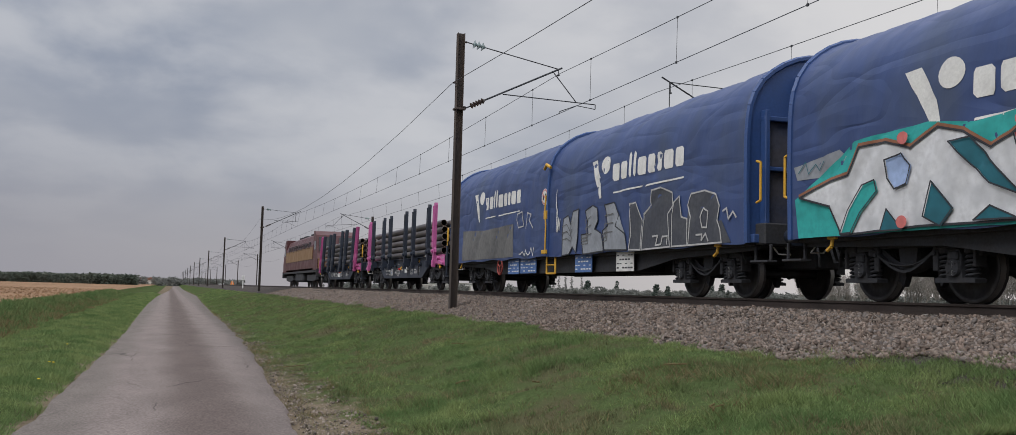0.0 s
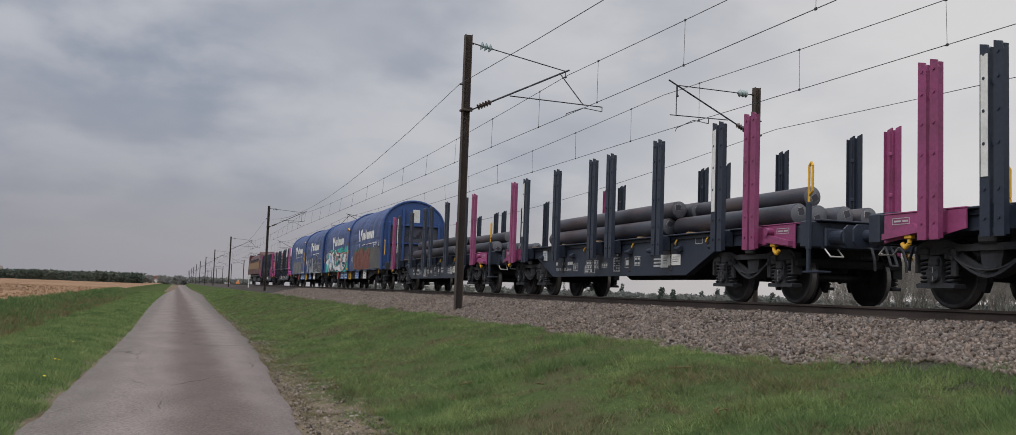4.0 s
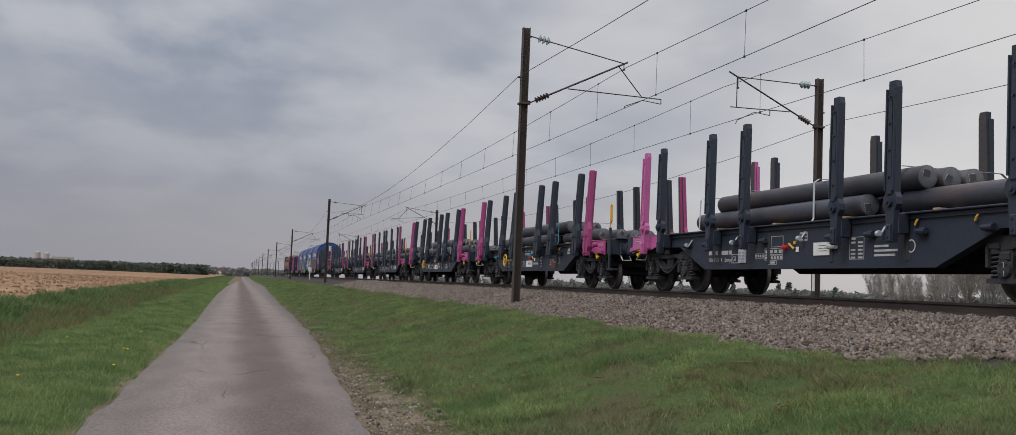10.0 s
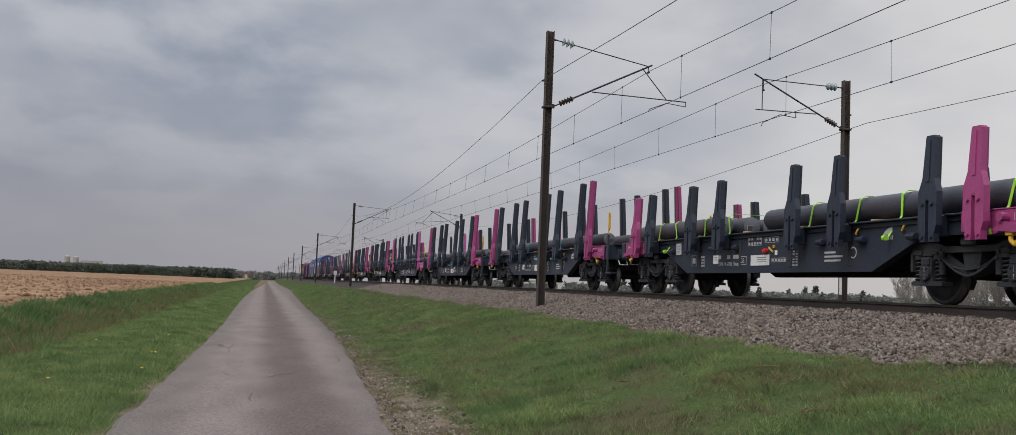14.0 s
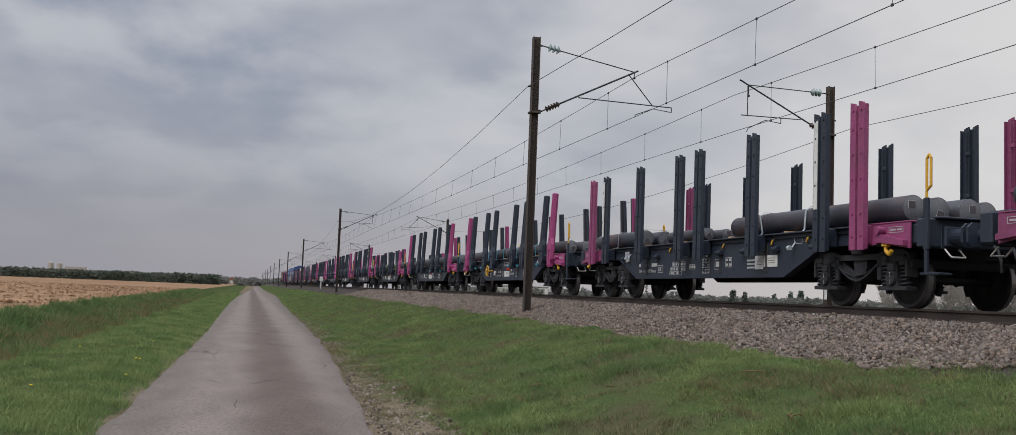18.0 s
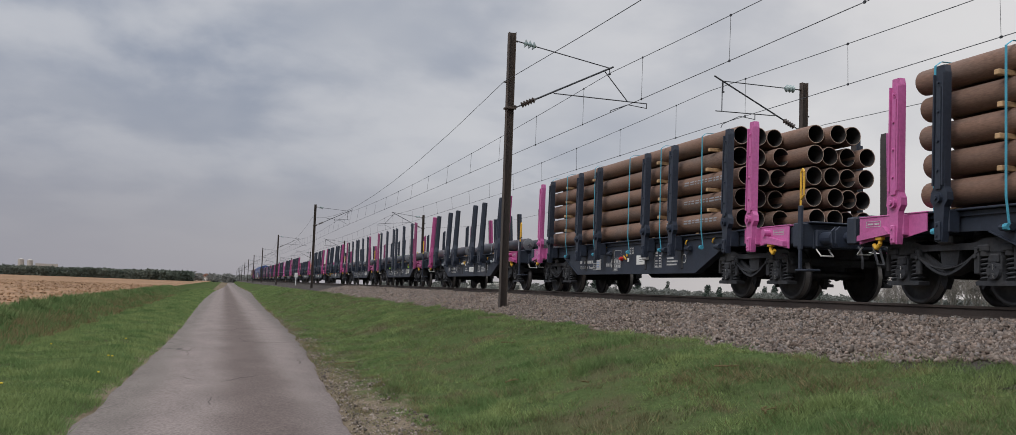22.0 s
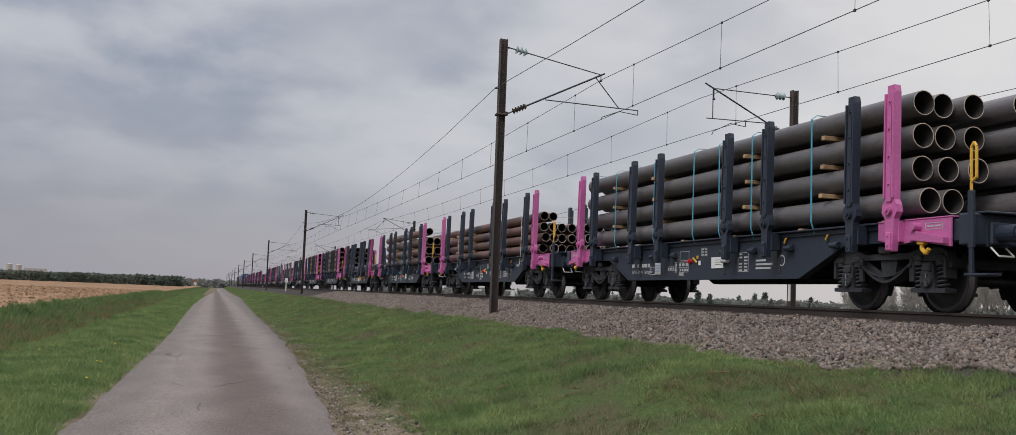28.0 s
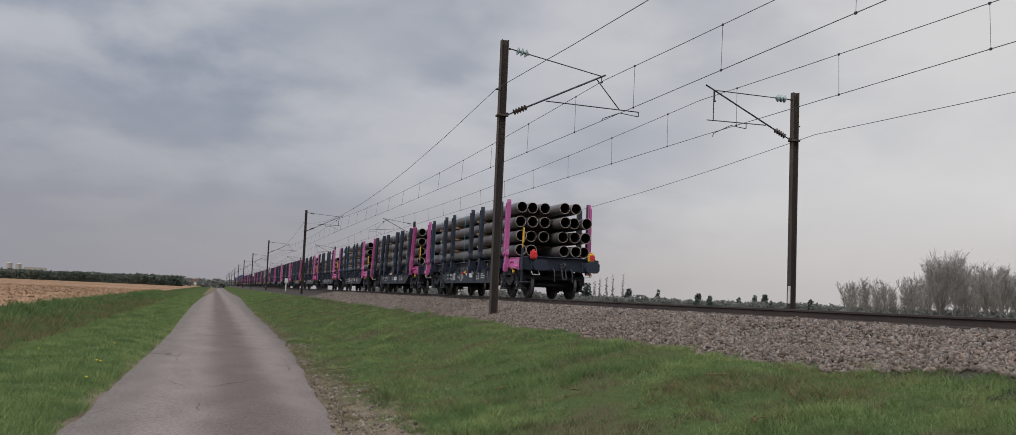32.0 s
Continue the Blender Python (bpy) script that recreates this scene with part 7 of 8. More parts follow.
for k in (15, 16):
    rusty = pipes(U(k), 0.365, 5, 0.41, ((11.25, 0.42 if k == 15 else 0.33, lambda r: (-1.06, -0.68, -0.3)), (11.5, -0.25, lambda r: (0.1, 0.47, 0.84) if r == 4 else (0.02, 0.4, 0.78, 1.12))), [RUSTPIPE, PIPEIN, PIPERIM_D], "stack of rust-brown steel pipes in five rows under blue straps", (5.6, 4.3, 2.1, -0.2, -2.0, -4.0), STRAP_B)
    for row in (0, 1, 2):
        pipe_lettering(rusty, 0.365, -1.06, 1.5425 + 0.41 * row, ((-4.5 - 0.2 * row, -3.05), (-2.5, -2.2)), 10 * k + row)
bars_big(U(17), 0.46, ((1.35, 6.1, 4, 0.38), (-4.05, 3.9, 3, 0.38)), (4.6, 2.4, 1.2, -0.2, -1.4), STRAP_W)
pipes(U(18), 0.36, 4, 0.45, ((11.15, -0.07, lambda r: (-1.06,) if r == 3 else (-1.06, -0.68, -0.3)), (11.3, -0.3, lambda r: (0.6, 1.0) if r == 3 else (0.28, 0.66, 1.06))), [BROWNPIPE, PIPEIN, PIPERIM], "stack of brown steel pipes in four rows under blue straps", (5.6, 4.3, 2.1, 0.4, -1.2, -2.3, -4.2), STRAP_B)
pipes(U(19), 0.28, 4, 0.33, ((12.0, -0.1, lambda r: (-1.08, -0.78) if r == 3 else (-1.08, -0.78, -0.48, -0.18)), (12.2, -0.5, lambda r: () if r == 3 else (0.18, 0.48, 0.78, 1.08))), [BROWNPIPE, PIPEIN, PIPERIM], "low stack of thin brown steel pipes lashed with straps", (4.3, 2.1, -2.0, -4.2), STRAP_W)
for k, st in ((20, STRAP_B), (21, STRAP_W), (22, STRAP_B)):
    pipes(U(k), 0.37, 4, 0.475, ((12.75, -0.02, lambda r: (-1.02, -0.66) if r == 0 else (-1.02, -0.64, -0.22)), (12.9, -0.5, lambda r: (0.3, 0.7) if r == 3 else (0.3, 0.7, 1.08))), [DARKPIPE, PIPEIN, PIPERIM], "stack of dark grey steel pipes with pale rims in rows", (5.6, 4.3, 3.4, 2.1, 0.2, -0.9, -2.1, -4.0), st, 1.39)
for u in (90.6, 74.2):
    pipes(u, 0.24, 5, 0.26, ((12.4, 0.0, lambda r: spread(8, 2.1)),), [DARKPIPE, PIPEIN, PIPERIM_D], "stack of thin dark steel pipes between the stakes", (4.3, -4.0), STRAP_W)

# tail lamps on the last wagon's buffers
for s in (-1, 1):
    tl = thing("tail_lamp", "portable train tail lamp with red lens" if s < 0 else "portable yellow tail lamp with red lens", "lamp", "tail lamps")
    bm = fresh()
    box(bm, (0, 0, 0.14), (0.2, 0.12, 0.26), 0.02)
    box(bm, (0, 0, 0.29), (0.1, 0.03, 0.05), 0.01)
    part("housing", bm, YELLOW if s > 0 else REDLAMP, tl)
    bm = fresh()
    rod(bm, (0.02, -0.06, 0.14), (0.02, -0.085, 0.14), 0.09, 18)
    part("lens", bm, REDLAMP, tl, "round red lens")
    MOVERS.append((tl, U(22)))
    tl.location = (TRACK + s * 0.98, U(22) + run(0) - 7.72, RAIL + 1.23)


# ---- plants and distance ----
WOODEDGE = leaf("wood_edge_foliage", (0.085, 0.105, 0.085), (0.13, 0.14, 0.115), 0.25, 0.3, 0.05)
# greyed and paled leaf colour: distance haze is put into it
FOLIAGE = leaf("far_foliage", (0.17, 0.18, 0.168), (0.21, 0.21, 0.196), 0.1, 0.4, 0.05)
CONIFER = leaf("dark_conifer", (0.075, 0.1, 0.085), (0.1, 0.115, 0.1), 0.35, 0.25, 0.3)
FLOWER = mat("dandelion_yellow", (0.75, 0.55, 0.02), 0.7, vary=0.1, bump=0)
GRAVEL = mat("lane_gravel", (0.2, 0.17, 0.145), 0.95, vary=0.2, rand=0.7, island=True, bump=0, spec=0.2)
TENT = mat("orange_canvas", (0.75, 0.25, 0.06), 0.8, vary=0.15, scale=2, fine=10)
# bark far paler than wood, and translucent, to stand for haze over distance
BARK = leaf("bare_twigs", (0.37, 0.34, 0.315), (0.28, 0.255, 0.235), 0.25, 0.45, 0.3)
RENDERWALL = mat("pale_wall", (0.62, 0.6, 0.57), 0.85, vary=0.1, scale=0.3, fine=2)
ROOF = mat("tile_roof", (0.22, 0.11, 0.08), 0.85, vary=0.2, scale=0.5, fine=4)


def raw_mesh(name, label, category, v, f, material):
    """One joined mesh of many small pieces."""
    me = bpy.data.meshes.new(name)
    me.vertices.add(v.size // 3)
    me.vertices.foreach_set("co", v.reshape(-1))
    me.loops.add(len(f) * 3)
    me.loops.foreach_set("vertex_index", f.reshape(-1))
    me.polygons.add(len(f))
    me.polygons.foreach_set("loop_start", np.arange(len(f)) * 3)
    me.update(calc_edges=True)
    me.materials.append(material)
    return tagged(new(name, me), label, category, kind="stuff")


def blades(name, label, n, region, height, width, material, seed, lean=0.5, tufts=0, keep=None):
    """Grass as slim leaning blades, denser near by."""
    r = np.random.RandomState(seed)
    x0, x1, y0, y1, power = region
    y = y0 + (y1 - y0) * r.rand(n) ** power
    x = x0 + (x1 - x0) * r.rand(n)
    if tufts:      # gathered in tufts
        m = n // tufts
        pick = r.randint(0, m, n)
        wide = 0.05 + 0.1 * r.rand(m)
        x = np.clip(x[:m][pick] + r.randn(n) * wide[pick], x0, x1)
        y = np.maximum(y[:m][pick] + r.randn(n) * wide[pick] * 1.3, y0)
    if keep:
        ok = np.array([keep(a, b) for a, b in zip(x.tolist(), y.tolist())])
        x, y = x[ok], y[ok]
        n = len(x)
    far = 1 + np.clip((y - 12) / 25, 0, 2.5)
    xl, yl = x.tolist(), y.tolist()
    g = ground_height(np.array([clear_of_lane(a, b) for a, b in zip(xl, yl)])) + np.array([hummock(a, b) for a, b in zip(xl, yl)]) - 0.02
    g = np.where(x > 6.7, np.maximum(g, np.interp(x, [q[0] for q in BALLAST], [q[1] for q in BALLAST]) - 0.01), g)
    tall = np.array([0.75 + 0.8 * max(-0.5, noise.noise((a * 0.8, b * 0.6, 9.0))) + 0.75 * max(-0.4, noise.noise((a * 3.1, b * 2.6, 4.0))) for a, b in zip(x, y)])
    h = height * (0.5 + r.rand(n)) * np.maximum(tall, 0.6)
    wd = width * (0.6 + 0.8 * r.rand(n)) * far
    a = r.rand(n) * 6.283
    dx, dy = np.cos(a), np.sin(a)
    b = r.rand(n) * 6.283
    le = h * lean * (0.3 + r.rand(n))
    tx, ty = np.cos(b) * le, np.sin(b) * le
    v = np.empty((n, 3, 3))
    for i, (q, e, hh) in enumerate(((-0.5, 0, 0), (0.5, 0, 0), (0, 1, 1))):
        v[:, i, 0] = x + q * wd * dx + e * tx
        v[:, i, 1] = y + q * wd * dy + e * ty
        v[:, i, 2] = g + hh * h
    return raw_mesh(name, label, "grass", v, np.arange(3 * n).reshape(-1, 3), material)


def clumps(name, label, cat, centres, material, seed, per=26, kind="stuff"):
    """Crowns of many small leafy facets round the given (x, y, z, rx, rz)."""
    r = np.random.RandomState(seed)
    vs, n = [], 0
    for x, y, z, rx, rz in centres:
        d = r.randn(per, 3)
        d /= np.linalg.norm(d, axis=1)[:, None]
        c = np.array([x, y, z]) + d * np.array([rx, rx, rz]) * (0.55 + 0.5 * r.rand(per, 1))
        s = rx * 0.3
        for k in range(3):
            vs.append(np.stack([c + r.randn(per, 3) * s * np.array([1, 1, 0.8]) for _ in range(3)], 1))
    v = np.concatenate(vs).reshape(-1, 3)
    n = len(v) // 3
    me = bpy.data.meshes.new(name)
    me.vertices.add(len(v))
    me.vertices.foreach_set("co", v.reshape(-1))
    me.loops.add(n * 3)
    me.loops.foreach_set("vertex_index", np.arange(n * 3))
    me.polygons.add(n)
    me.polygons.foreach_set("loop_start", np.arange(n) * 3)
    me.update(calc_edges=True)
    me.materials.append(material)
    return tagged(new(name, me), label, cat, kind=kind)


def bare_tree(seed, high):
    """A leafless tree, upright and dense: its trunk, and a crown of rising limbs and fine twigs."""
    r = random.Random(seed)
    parts = ([], []), ([], [])

    def limb(k, a, d, ln, rad, sides=3):
        verts, faces = parts[k]
        b = a + d * ln
        side = d.orthogonal().normalized()
        other = d.cross(side)
        i = len(verts)
        if sides == 1:
            side = (side * math.cos(r.random() * 6.28) + other * math.sin(r.random() * 6.28)).normalized()
            verts.extend((a - side * rad, a + side * rad, b))
            faces.append((i, i + 1, i + 2))
            return b
        for p, q in ((a, rad), (b, rad * 0.55)):
            for n in range(sides):
                an = 6.28318 * n / sides
                verts.append(p + q * (math.cos(an) * side + math.sin(an) * other))
        for n in range(sides):
            faces.append((i + n, i + (n + 1) % sides, i + sides + (n + 1) % sides, i + sides + n))
        return b

    def sway(d, s, up):
        return (d + Vector((r.gauss(0, s), r.gauss(0, s), r.gauss(up, s * 0.5)))).normalized()
    for _ in range(r.choice((2, 2, 3))):
        p = Vector((r.uniform(-1.2, 1.2), r.uniform(-1.2, 1.2), -0.3))
        d, rad, step = Vector((r.gauss(0, 0.06), r.gauss(0, 0.06), 1)).normalized(), 0.13, high / 9
        for k in range(8):
            q = limb(0, p, d, step, rad, 6)
            if k >= 1:
                for _ in range(5):
                    a = p.lerp(q, r.random())
                    out = r.random() * 6.283
                    ld = Vector((math.cos(out) * 0.42, math.sin(out) * 0.42, 0.95)).normalized()
                    ln = high * r.uniform(0.2, 0.36) * (1.15 - 0.07 * k)
                    b = limb(1, a, ld, ln, rad * 0.42)
                    for _ in range(9):
                        c = a.lerp(b, r.uniform(0.25, 1.0))
                        d2 = sway(ld, 0.38, 0.12)
                        e = limb(1, c, d2, ln * r.uniform(0.3, 0.6), 0.022, 1)
                        for _ in range(7):
                            limb(1, c.lerp(e, r.uniform(0.2, 1.0)), sway(d2, 0.45, 0.1), ln * r.uniform(0.14, 0.32), 0.014, 1)
            p, d, rad = q, sway(d, 0.07, 0.1), rad * 0.8
    out = []
    for name, (verts, faces) in zip(("trunk", "crown"), parts):
        me = bpy.data.meshes.new(name)
        me.from_pydata(verts, [], faces)
        me.materials.append(BARK)
        out.append(me)
    return out


def untag(ob, parent):
    for key in ("label", "category", "kind", "group"):
        if key in ob:
            del ob[key]
    ob.parent = parent


def make_far():
    r = random.Random(3)
    # wood edge across the ploughed field
    cs = []
    for i in range(900):
        x = -13 - 330 * r.random() ** 1.3
        y = 395 + r.uniform(-6, 25) + (-x) * 0.12
        h = 3.7 + 0.9 * noise.noise((x * 0.06, 0, 1.0)) + r.uniform(-0.35, 0.35)
        for k in range(3):
            cs.append((x + r.uniform(-1, 1), y, 0.4 + h * (k + 0.4) / 3, 1.3, 0.75))
    clumps("far_wood", "low dark green wood along the far edge of the field", "woodland", cs, WOODEDGE, 4, 12)
    cs = []
    for i in range(260):
        x, y = r.uniform(-60, 40), r.uniform(520, 900)
        h = r.uniform(2.2, 5.2) * (y / 700)
        for k in range(3):
            cs.append((x, y, 0.8 + k * h / 3, 2.2, 1.2))
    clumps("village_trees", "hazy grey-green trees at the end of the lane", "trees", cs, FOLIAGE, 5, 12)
    # hedges and bushes beyond the line
    cs = []
    for i in range(1500):
        a = r.uniform(0.1, 1.25)
        d = r.uniform(250, 420)
        x, y = 18 + d * math.sin(a), d * math.cos(a)
        h = 2.5 + 1.2 * noise.noise((a * 18, d * 0.02, 1.0)) + r.uniform(-0.4, 0.4)
        for k in range(2):
            cs.append((x, y, 0.2 + h * (k + 0.5) / 2, 1.3, 0.9))
    clumps("far_hedge", "hedges and bushes beyond the railway, greyed by painted haze", "hedge", cs, FOLIAGE, 6, 16)
    firs = ((0.443, 5.6, 0.75), (0.371, 6.6, 1.5), (0.4136, 5.4, 1.2), (0.4824, 4.8, 1.2), (0.4938, 4.3, 0.9), (0.5377, 5.0, 0.9), (0.547, 5.3, 1.3), (0.36, 5.6, 1.1), (0.522, 4.0, 0.8), (0.573, 4.2, 1.0), (0.59, 4.4, 0.9))
    for i, (a, h, w) in enumerate(firs):
        t = thing("evergreen_tree", "small dark evergreen standing far off beyond the railway", "tree", "far evergreens")
        t.location = (300 * math.sin(a), 300 * math.cos(a), 0.2)
        bm = fresh()
        rod(bm, (0, 0, -0.3), (0, 0, h * 0.9), 0.14, 6, 0.02)
        part("trunk", bm, BARK, t)
        untag(clumps("crown", "", "", [(0.2 * math.sin(9 * q), 0.2 * math.cos(7 * q), h * q, w * (1.25 - q) ** 0.6 + 0.1, h * 0.08) for q in (0.12, 0.24, 0.36, 0.48, 0.6, 0.72, 0.84, 0.93)], CONIFER, 30 + i, 26, ""), t)
    for i, (a, h) in enumerate(((0.3843, 8.6), (0.391, 9.0), (0.3973, 9.8), (0.4075, 10.2), (0.379, 7.6))):
        t = thing("poplar_tree", "slim poplar just coming into leaf, paled by painted haze", "tree", "far poplars")
        t.location = (310 * math.sin(a), 310 * math.cos(a), 0.2)
        bm = fresh()
        rod(bm, (0, 0, -0.3), (0, 0, h * 0.95), 0.13, 6, 0.02)
        part("trunk", bm, BARK, t)
        untag(clumps("crown", "", "", [(0.15 * math.sin(q * 2.3), 0.15 * math.cos(q * 1.9), h * (0.2 + 0.055 * q), 0.55 - 0.02 * q, h * 0.06) for q in range(15)], FOLIAGE, 60 + i, 10, ""), t)
    # bare trees in a dense row, the first ones lower and some in young leaf
    kinds = [bare_tree(50 + i, 11.0) for i in range(5)]
    spots = [(a, 190 + r.uniform(-10, 40), h) for a, h in [(0.622 + 0.0055 * i, r.uniform(0.52, 0.68)) for i in range(11)] + [(0.68 + 0.0048 * i + r.uniform(-0.003, 0.003), r.uniform(0.85, 1.02) * min(1.0, 0.72 + 0.06 * i) + 0.06 * math.sin(i * 0.25)) for i in range(66)]]
    for i, (a, d, s) in enumerate(spots):
        t = thing("bare_tree", "leafless grey-brown tree in a dense row beyond the railway, paled by painted haze", "tree", "bare trees")
        t.matrix_basis = pose(d * math.sin(a), d * math.cos(a), 0.2, 0, 0, r.uniform(0, 360))
        for me in kinds[i % 5]:
            o = new(me.name.split(".")[0], me)
            o.parent, o.scale = t, (s, s, s)
    cs = []
    for i in range(45):
        a, d = r.uniform(0.62, 0.95), r.uniform(180, 225)
        for k in range(3):
            cs.append((d * math.sin(a), d * math.cos(a), 0.3 + k * 0.6 + (1.2 if 0.65 < a < 0.685 else 0) * k, 1.1, 0.8))
    clumps("undergrowth", "bushes just coming into leaf under the bare trees, paled by painted haze", "bushes", cs, FOLIAGE, 8, 14)
    # silos on the skyline
    for x, h in ((-164, 12.5), (-157, 12.0)):
        t = thing("silo", "grey concrete silo tower on the skyline", "silo", "silos")
        t.location = (x, 900, 0)
        bm = fresh()
        rod(bm, (0, 0, -1), (0, 0, h), 2.4, 16)
        rod(bm, (0, 0, h), (0, 0, h + 0.8), 2.4, 16, 0.6)
        part("tower", bm, CONCRETE, t)
    t = thing("farm_building", "long pale farm building on the skyline", "building", "far buildings")
    t.location = (-144, 900, 0)
    bm = fresh()
    box(bm, (0, 0, 3.6), (16, 10, 12))
    # grey instead of pale wall colour, as haze dulls it
    part("wall", bm, CONCRETE, t)
    t = thing("storage_hall", "long low white hall with a flat roof beyond the railway", "building", "far buildings")
    t.matrix_basis = pose(80, 290, 0, 0, 0, -15)
    bm = fresh()
    box(bm, (0, 0, 1.8), (17, 9, 3.8))
    part("wall", bm, RENDERWALL, t)
    bm = fresh()
    box(bm, (0, 0, 3.76), (17.5, 9.5, 0.18), 0.03)
    part("roof", bm, CONCRETE, t)
    for x in (-5.5, 0.5, 6.0):
        bm = fresh()
        box(bm, (x, -4.52, 1.7), (3.0, 0.06, 2.8), 0.02)
        part("door", bm, CONCRETE, t)
    for i, (x, y, w, h) in enumerate(((-22, 560, 6, 3.2), (-11, 640, 6, 3.6), (-33, 600, 8, 3.2), (4, 760, 6, 4), (-16, 600, 5, 3.0))):
        t = thing("house", "small pale house with tiled roof at the end of the lane", "house", "far houses")
        t.location = (x, y, 0.2)
        bm = fresh()
        box(bm, (0, 0, h * 0.25), (w, 7, h * 1.1))
        part("wall", bm, RENDERWALL, t)
        bm = fresh()
        prism(bm, ((-w / 2 - 0.3, h * 0.78), (w / 2 + 0.3, h * 0.78), (0, h * 1.35)), -3.8, 3.8, "y")
        part("roof", bm, ROOF, t)
    # small marker post by the line
    t = thing("marker_post", "small white trackside marker post", "post")
    t.location = (8.1, 118, 1.05)
    t.scale = (1.4, 1.4, 1.4)
    bm = fresh()
    box(bm, (0, 0, 0.45), (0.08, 0.08, 1.1), 0.01)
    part("post", bm, WHITE, t)
    bm = fresh()
    box(bm, (0, -0.05, 0.95), (0.26, 0.02, 0.36), 0.01)
    part("plate", bm, WHITE, t)


def make_work_tent(x, y, z):
    """A small orange tent and two white sacks beside the far track."""
    t = thing("work_tent", "small orange work tent beside the railway, far off", "tent")
    t.location = (x, y, z)
    bm = fresh()
    prism(bm, ((-0.95, 0.0), (0.95, 0.0), (0.55, 0.9), (0.12, 2.0), (-0.12, 2.0), (-0.55, 0.9)), -0.9, 0.9, "y")
    part("cover", bm, TENT, t)
    bm = fresh()
    rod(bm, (0, -0.92, -0.3), (0, -0.92, 2.15), 0.04, 6)
    part("pole", bm, WHITE, t)
    for dx in (-3.6, -2.7):
        q = thing("white_sack", "large white sack standing beside the railway", "sack", "white sacks")
        q.location = (x + dx, y, z)
        bm = fresh()
        box(bm, (0, 0, 0.5), (0.8, 0.8, 1.0), 0.15)
        part("bag", bm, WHITE, q)
        bm = fresh()
        hose_tube(bm, [(-0.3, 0, 0.98), (-0.2, 0, 1.15), (0.2, 0, 1.15), (0.3, 0, 0.98)], 0.03, 6)
        part("handle", bm, WHITE, q)


def make_litter():
    """Twigs, straw, gravel and a few flowers by the lane."""
    r = random.Random(12)

    def lie(x, y):
        return terrain(x, y)
    for x, y, ln, a in ((5.46, 9.95, 0.26, 1.9), (3.85, 13.09, 0.3, 0.6), (4.95, 16.94, 0.3, 2.4), (4.65, 7.8, 0.3, 0.4), (2.3, 19.0, 0.4, 1.2), (4.2, 11.0, 0.2, 2.9), (-4.98, 39.5, 0.7, 1.4), (-4.6, 33.0, 0.6, 0.3)):
        t = thing("fallen_twig", "dry pale twig lying in the grass", "twig", "fallen twigs")
        z = lie(x, y) + 0.07
        d = Vector((math.sin(a), math.cos(a), 0.05))
        n = Vector((d.y, -d.x, 0.15))
        bm = fresh()
        p = Vector((x, y, z))
        hose_tube(bm, [p - d * ln / 2, p - d * ln * 0.15 + n * 0.02, p + d * ln * 0.2, p + d * ln / 2 + n * 0.05], 0.011, 5)
        part("stem", bm, BLADE_DRY, t)
        bm = fresh()
        hose_tube(bm, [p - d * ln * 0.1, p + d * ln * 0.1 + n * ln * 0.2, p + d * ln * 0.2 + n * ln * 0.4], 0.007, 5)
        part("side_shoot", bm, BLADE_DRY, t)
    for x, y in ((-1.9, 18.62), (-1.82, 18.45), (-1.72, 15.61), (-2.6, 13.5), (-2.1, 24.0), (-3.2, 21.0)):
        t = thing("dandelion", "yellow dandelion flower in the verge", "flower", "dandelions")
        z = lie(x, y)
        bm = fresh()
        hose_tube(bm, [(x, y, z), (x + 0.01, y, z + 0.06), (x + 0.015, y, z + 0.11)], 0.004, 5)
        part("stalk", bm, BLADE, t)
        bm = fresh()
        rings = lathe(bm, [(0.0, 0.006), (0.006, 0.022), (0.016, 0.02), (0.02, 0.002)], 12, "z")
        part("flower_head", bm, FLOWER, t).location = (x + 0.015, y, z + 0.108)
    # gravel and small clods on the dirt beside the lane
    rn = np.random.RandomState(9)
    n = 15000
    y = 5.5 + 45 * rn.rand(n) ** 1.8
    x = np.array([lane_right(b) + 0.05 for b in y]) + 0.75 * rn.rand(n) ** 1.3 + 0.1 * rn.randn(n)
    s = np.clip(rn.lognormal(-4.7, 0.5, n), 0.004, 0.035)
    q, _ = np.linalg.qr(rn.randn(n, 3, 3))
    base = np.array([(1, 0, 0), (-1, 0, 0), (0, 1, 0), (0, -1, 0), (0, 0, 1), (0, 0, -1)], float)
    tri = np.array([(0, 2, 4), (2, 1, 4), (1, 3, 4), (3, 0, 4), (2, 0, 5), (1, 2, 5), (3, 1, 5), (0, 3, 5)])
    v = base[None] * (0.6 + 0.6 * rn.rand(n, 6, 1))
    z = np.array([max(lie(a, b), -0.03) for a, b in zip(x, y)])
    v = np.einsum("nij,nkj->nki", q, v) * s[:, None, None] + np.stack([x, y, z + s * 0.3], -1)[:, None, :]
    f = (tri[None] + 6 * np.arange(n)[:, None, None]).reshape(-1, 3)
    # clods on the field
    m = 6000
    cy = 18 + 130 * rn.rand(m) ** 1.3
    cx = -6.9 - 34 * rn.rand(m) ** 1.2
    cs = np.clip(rn.lognormal(-2.7, 0.45, m), 0.025, 0.16)
    cz = ground_height(cx) + cs * 0.2
    cq, _ = np.linalg.qr(rn.randn(m, 3, 3))
    cv = base[None] * (0.6 + 0.6 * rn.rand(m, 6, 1)) * np.array([1.0, 1.0, 0.7])
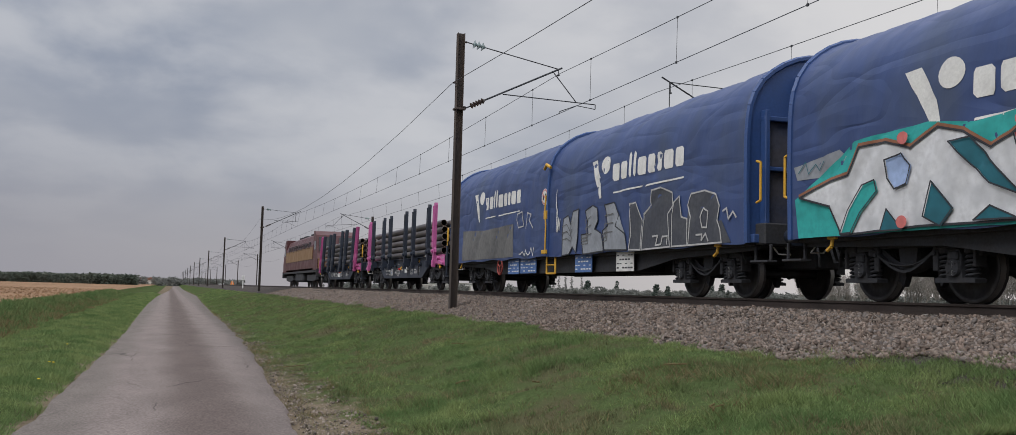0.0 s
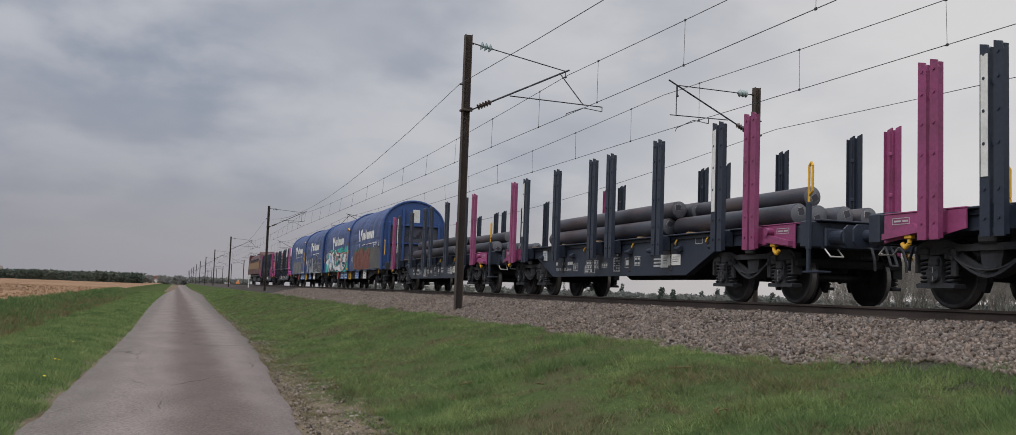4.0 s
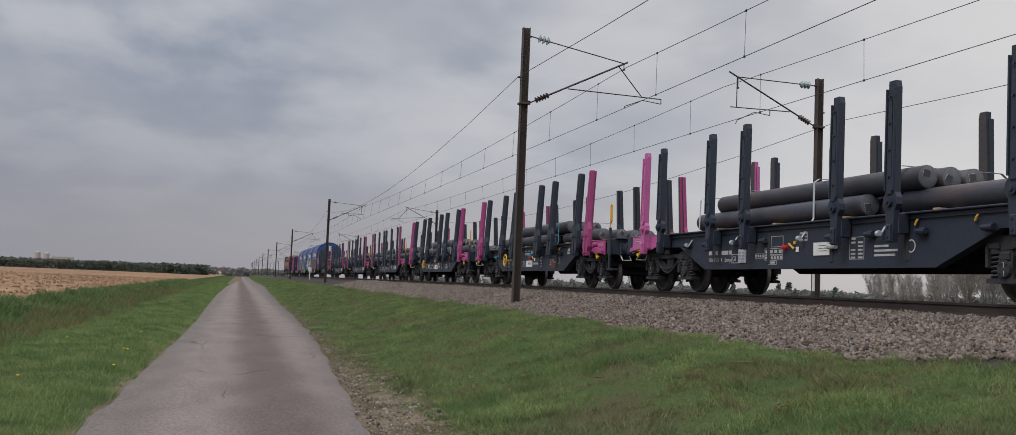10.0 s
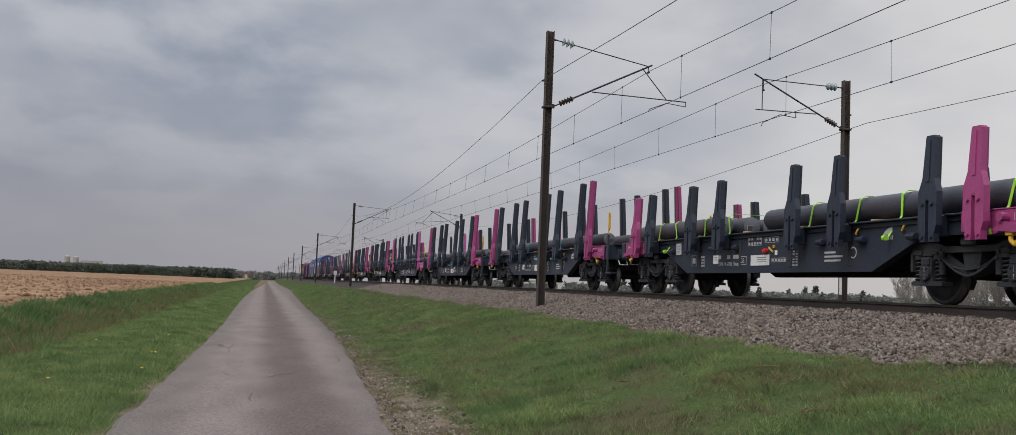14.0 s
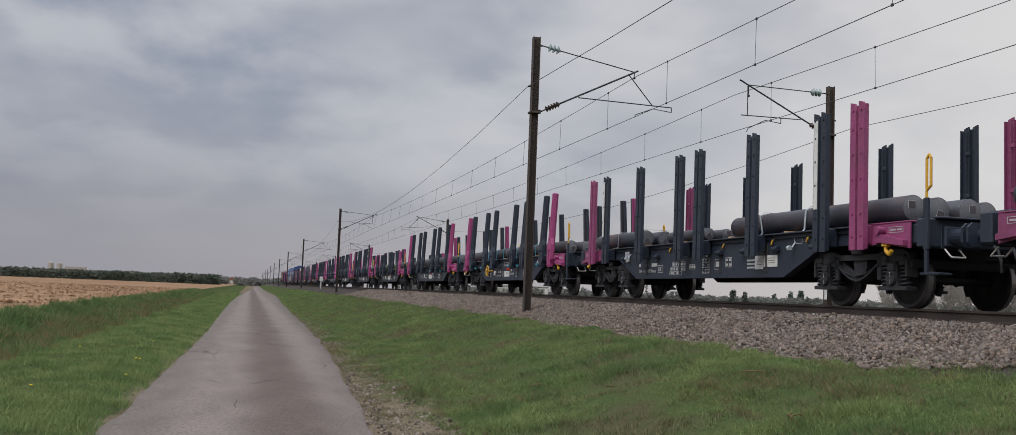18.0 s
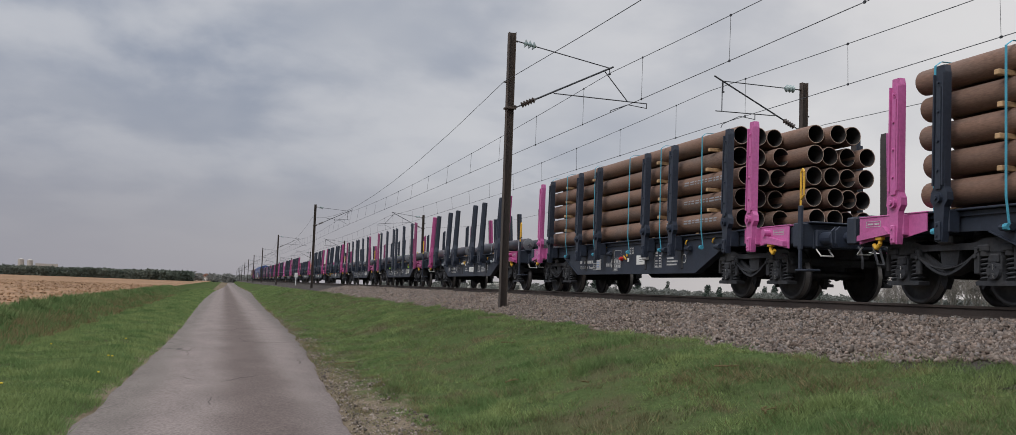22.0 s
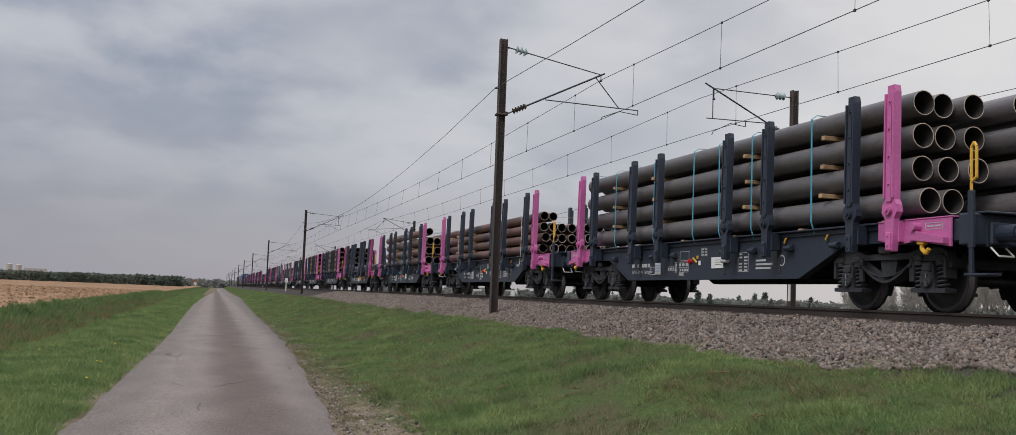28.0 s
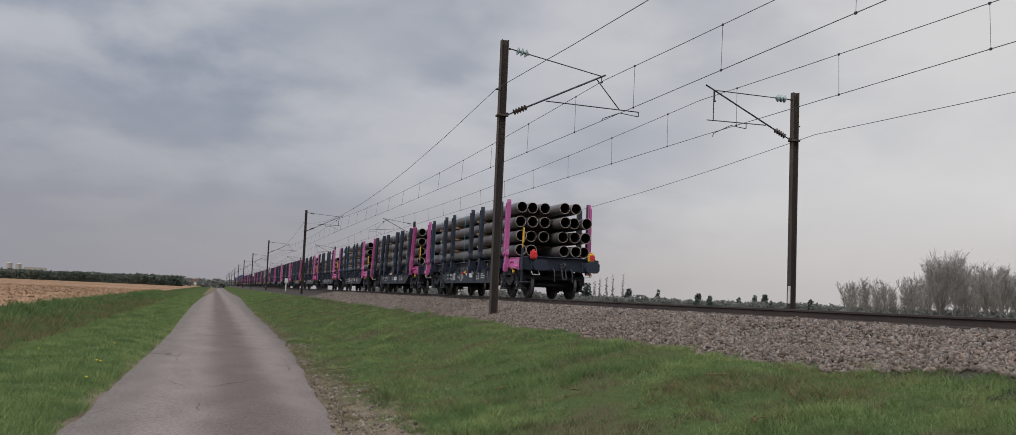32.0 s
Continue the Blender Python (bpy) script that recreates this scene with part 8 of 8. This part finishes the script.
    cv = np.einsum("nij,nkj->nki", cq, cv) * cs[:, None, None] + np.stack([cx, cy, cz], -1)[:, None, :]
    raw_mesh("soil_clods", "crumbly brown clods on the ploughed field", "soil", cv, (tri[None] + 6 * np.arange(m)[:, None, None]).reshape(-1, 3), SOIL)
    raw_mesh("gravel", "small pale gravel and clods beside the lane", "gravel", v, f, GRAVEL)


make_far()
make_work_tent(17.9, 306, 0.7)
make_litter()
bank = lambda x, y: x < toe(y) + 0.3 * noise.noise((0, y * 0.5, 2.0)) + 0.25 * noise.noise((x * 3, y * 2.2, 4.0)) and x > dirt_edge(y) - 0.05 + 0.25 * noise.noise((0, y * 0.5, 5.0)) + 0.45 * noise.noise((x * 5, y * 4, 1.0))
verge = lambda x, y: x < lane_left(y) + 0.02 + 0.12 * noise.noise((x, y * 1.2, 5.0))
brown = lambda x, y: noise.noise((x * 0.7, y * 0.5, 21.0)) + 0.5 * noise.noise((x * 2.0, y * 1.6, 26.0))
fresh_side = lambda x, y: bank(x, y) and brown(x, y) < 0.16 + 0.5 * noise.noise((x * 9, y * 9, 2.0))
dull_side = lambda x, y: bank(x, y) and brown(x, y) > -0.02 + 0.5 * noise.noise((x * 9, y * 9, 2.0))
blades("bank_grass", "short mottled green grass on the railway bank", 600000, (1.5, 7.75, 5.2, 140, 1.9), 0.056, 0.012, BLADE, 11, lean=0.8, keep=fresh_side)
blades("bank_tufts", "taller fresh tufts in the bank grass", 230000, (1.9, 7.75, 5.2, 90, 1.9), 0.088, 0.011, BLADE, 21, lean=1.1, tufts=60, keep=fresh_side)
blades("dull_bank_grass", "darker green grass with bare spots on the railway bank", 330000, (1.5, 7.75, 5.2, 90, 1.9), 0.072, 0.011, BLADE_DARK, 16, lean=0.8, tufts=12, keep=dull_side)
blades("verge_grass", "fresh green grass beside the lane", 300000, (-4.4, -1.0, 5.2, 150, 1.8), 0.07, 0.012, BLADE, 12, lean=0.8, keep=verge)
blades("verge_tufts", "taller fresh tufts beside the lane", 130000, (-4.3, -1.15, 5.2, 90, 1.8), 0.11, 0.011, BLADE, 22, lean=1.0, tufts=60, keep=verge)
blades("rank_grass", "long darker rank grass on the ditch bank by the field", 150000, (-6.7, -4.2, 8, 130, 1.6), 0.2, 0.016, RANK, 13, lean=0.8, tufts=40)
dry = lambda f, c: (lambda x, y: noise.noise((x * 0.9, y * 0.7, f)) + 0.5 * noise.noise((x * 2.5, y * 2.0, f + 5)) > c)
blades("dry_grass", "dead straw-coloured grass among the green", 32000, (2.0, 7.6, 5.2, 60, 1.9), 0.085, 0.009, BLADE_DRY, 14, lean=1.5, tufts=12, keep=dry(40.0, 0.05))
blades("straw_patch", "flattened straw in a worn spot of the bank", 6000, (4.6, 6.7, 8.0, 10.6, 1.0), 0.09, 0.009, BLADE_DRY, 19, lean=1.8, tufts=10, keep=dry(44.0, 0.0))
blades("edge_grass", "sparse dry grass along the lane's edge", 42000, (1.5, 2.5, 5.2, 60, 2.0), 0.05, 0.008, BLADE_DRY, 17, lean=1.6, keep=lambda x, y: x > lane_right(y) - 0.05)
blades("edge_green", "thin green grass creeping onto the dirt", 42000, (1.55, 2.4, 5.2, 60, 2.0), 0.05, 0.01, BLADE_DARK, 18, lean=0.9, tufts=25, keep=lambda x, y: x > lane_right(y) - 0.1)
blades("dry_ditch_grass", "dead straw-coloured stalks in the ditch", 36000, (-5.7, -4.0, 8, 90, 1.7), 0.26, 0.013, BLADE_DRY, 15, lean=0.9, tufts=14, keep=dry(60.0, 0.0))


def motions():
    """The train runs away along the near track; its wheels roll."""
    for ob, u in MOVERS:
        p = ob.location.copy()
        off = p.y - (u + run(0))
        walk(ob, [(t, Matrix.Translation((p.x, u + off + run(t), p.z))) for t in range(0, 33)])
    lead = WHEELS[0]
    walk(lead, [(i / FPS, pose(0, 0, 0, -math.degrees((run(i / FPS) - run(0)) / 0.46) % 360, 0, 0)) for i in range(32 * FPS + 1)])
    data = lead.animation_data
    for w in WHEELS[1:]:
        w.rotation_mode = "QUATERNION"
        a = w.animation_data_create()
        a.action = data.action
        a.action_slot = data.action_slot


motions()
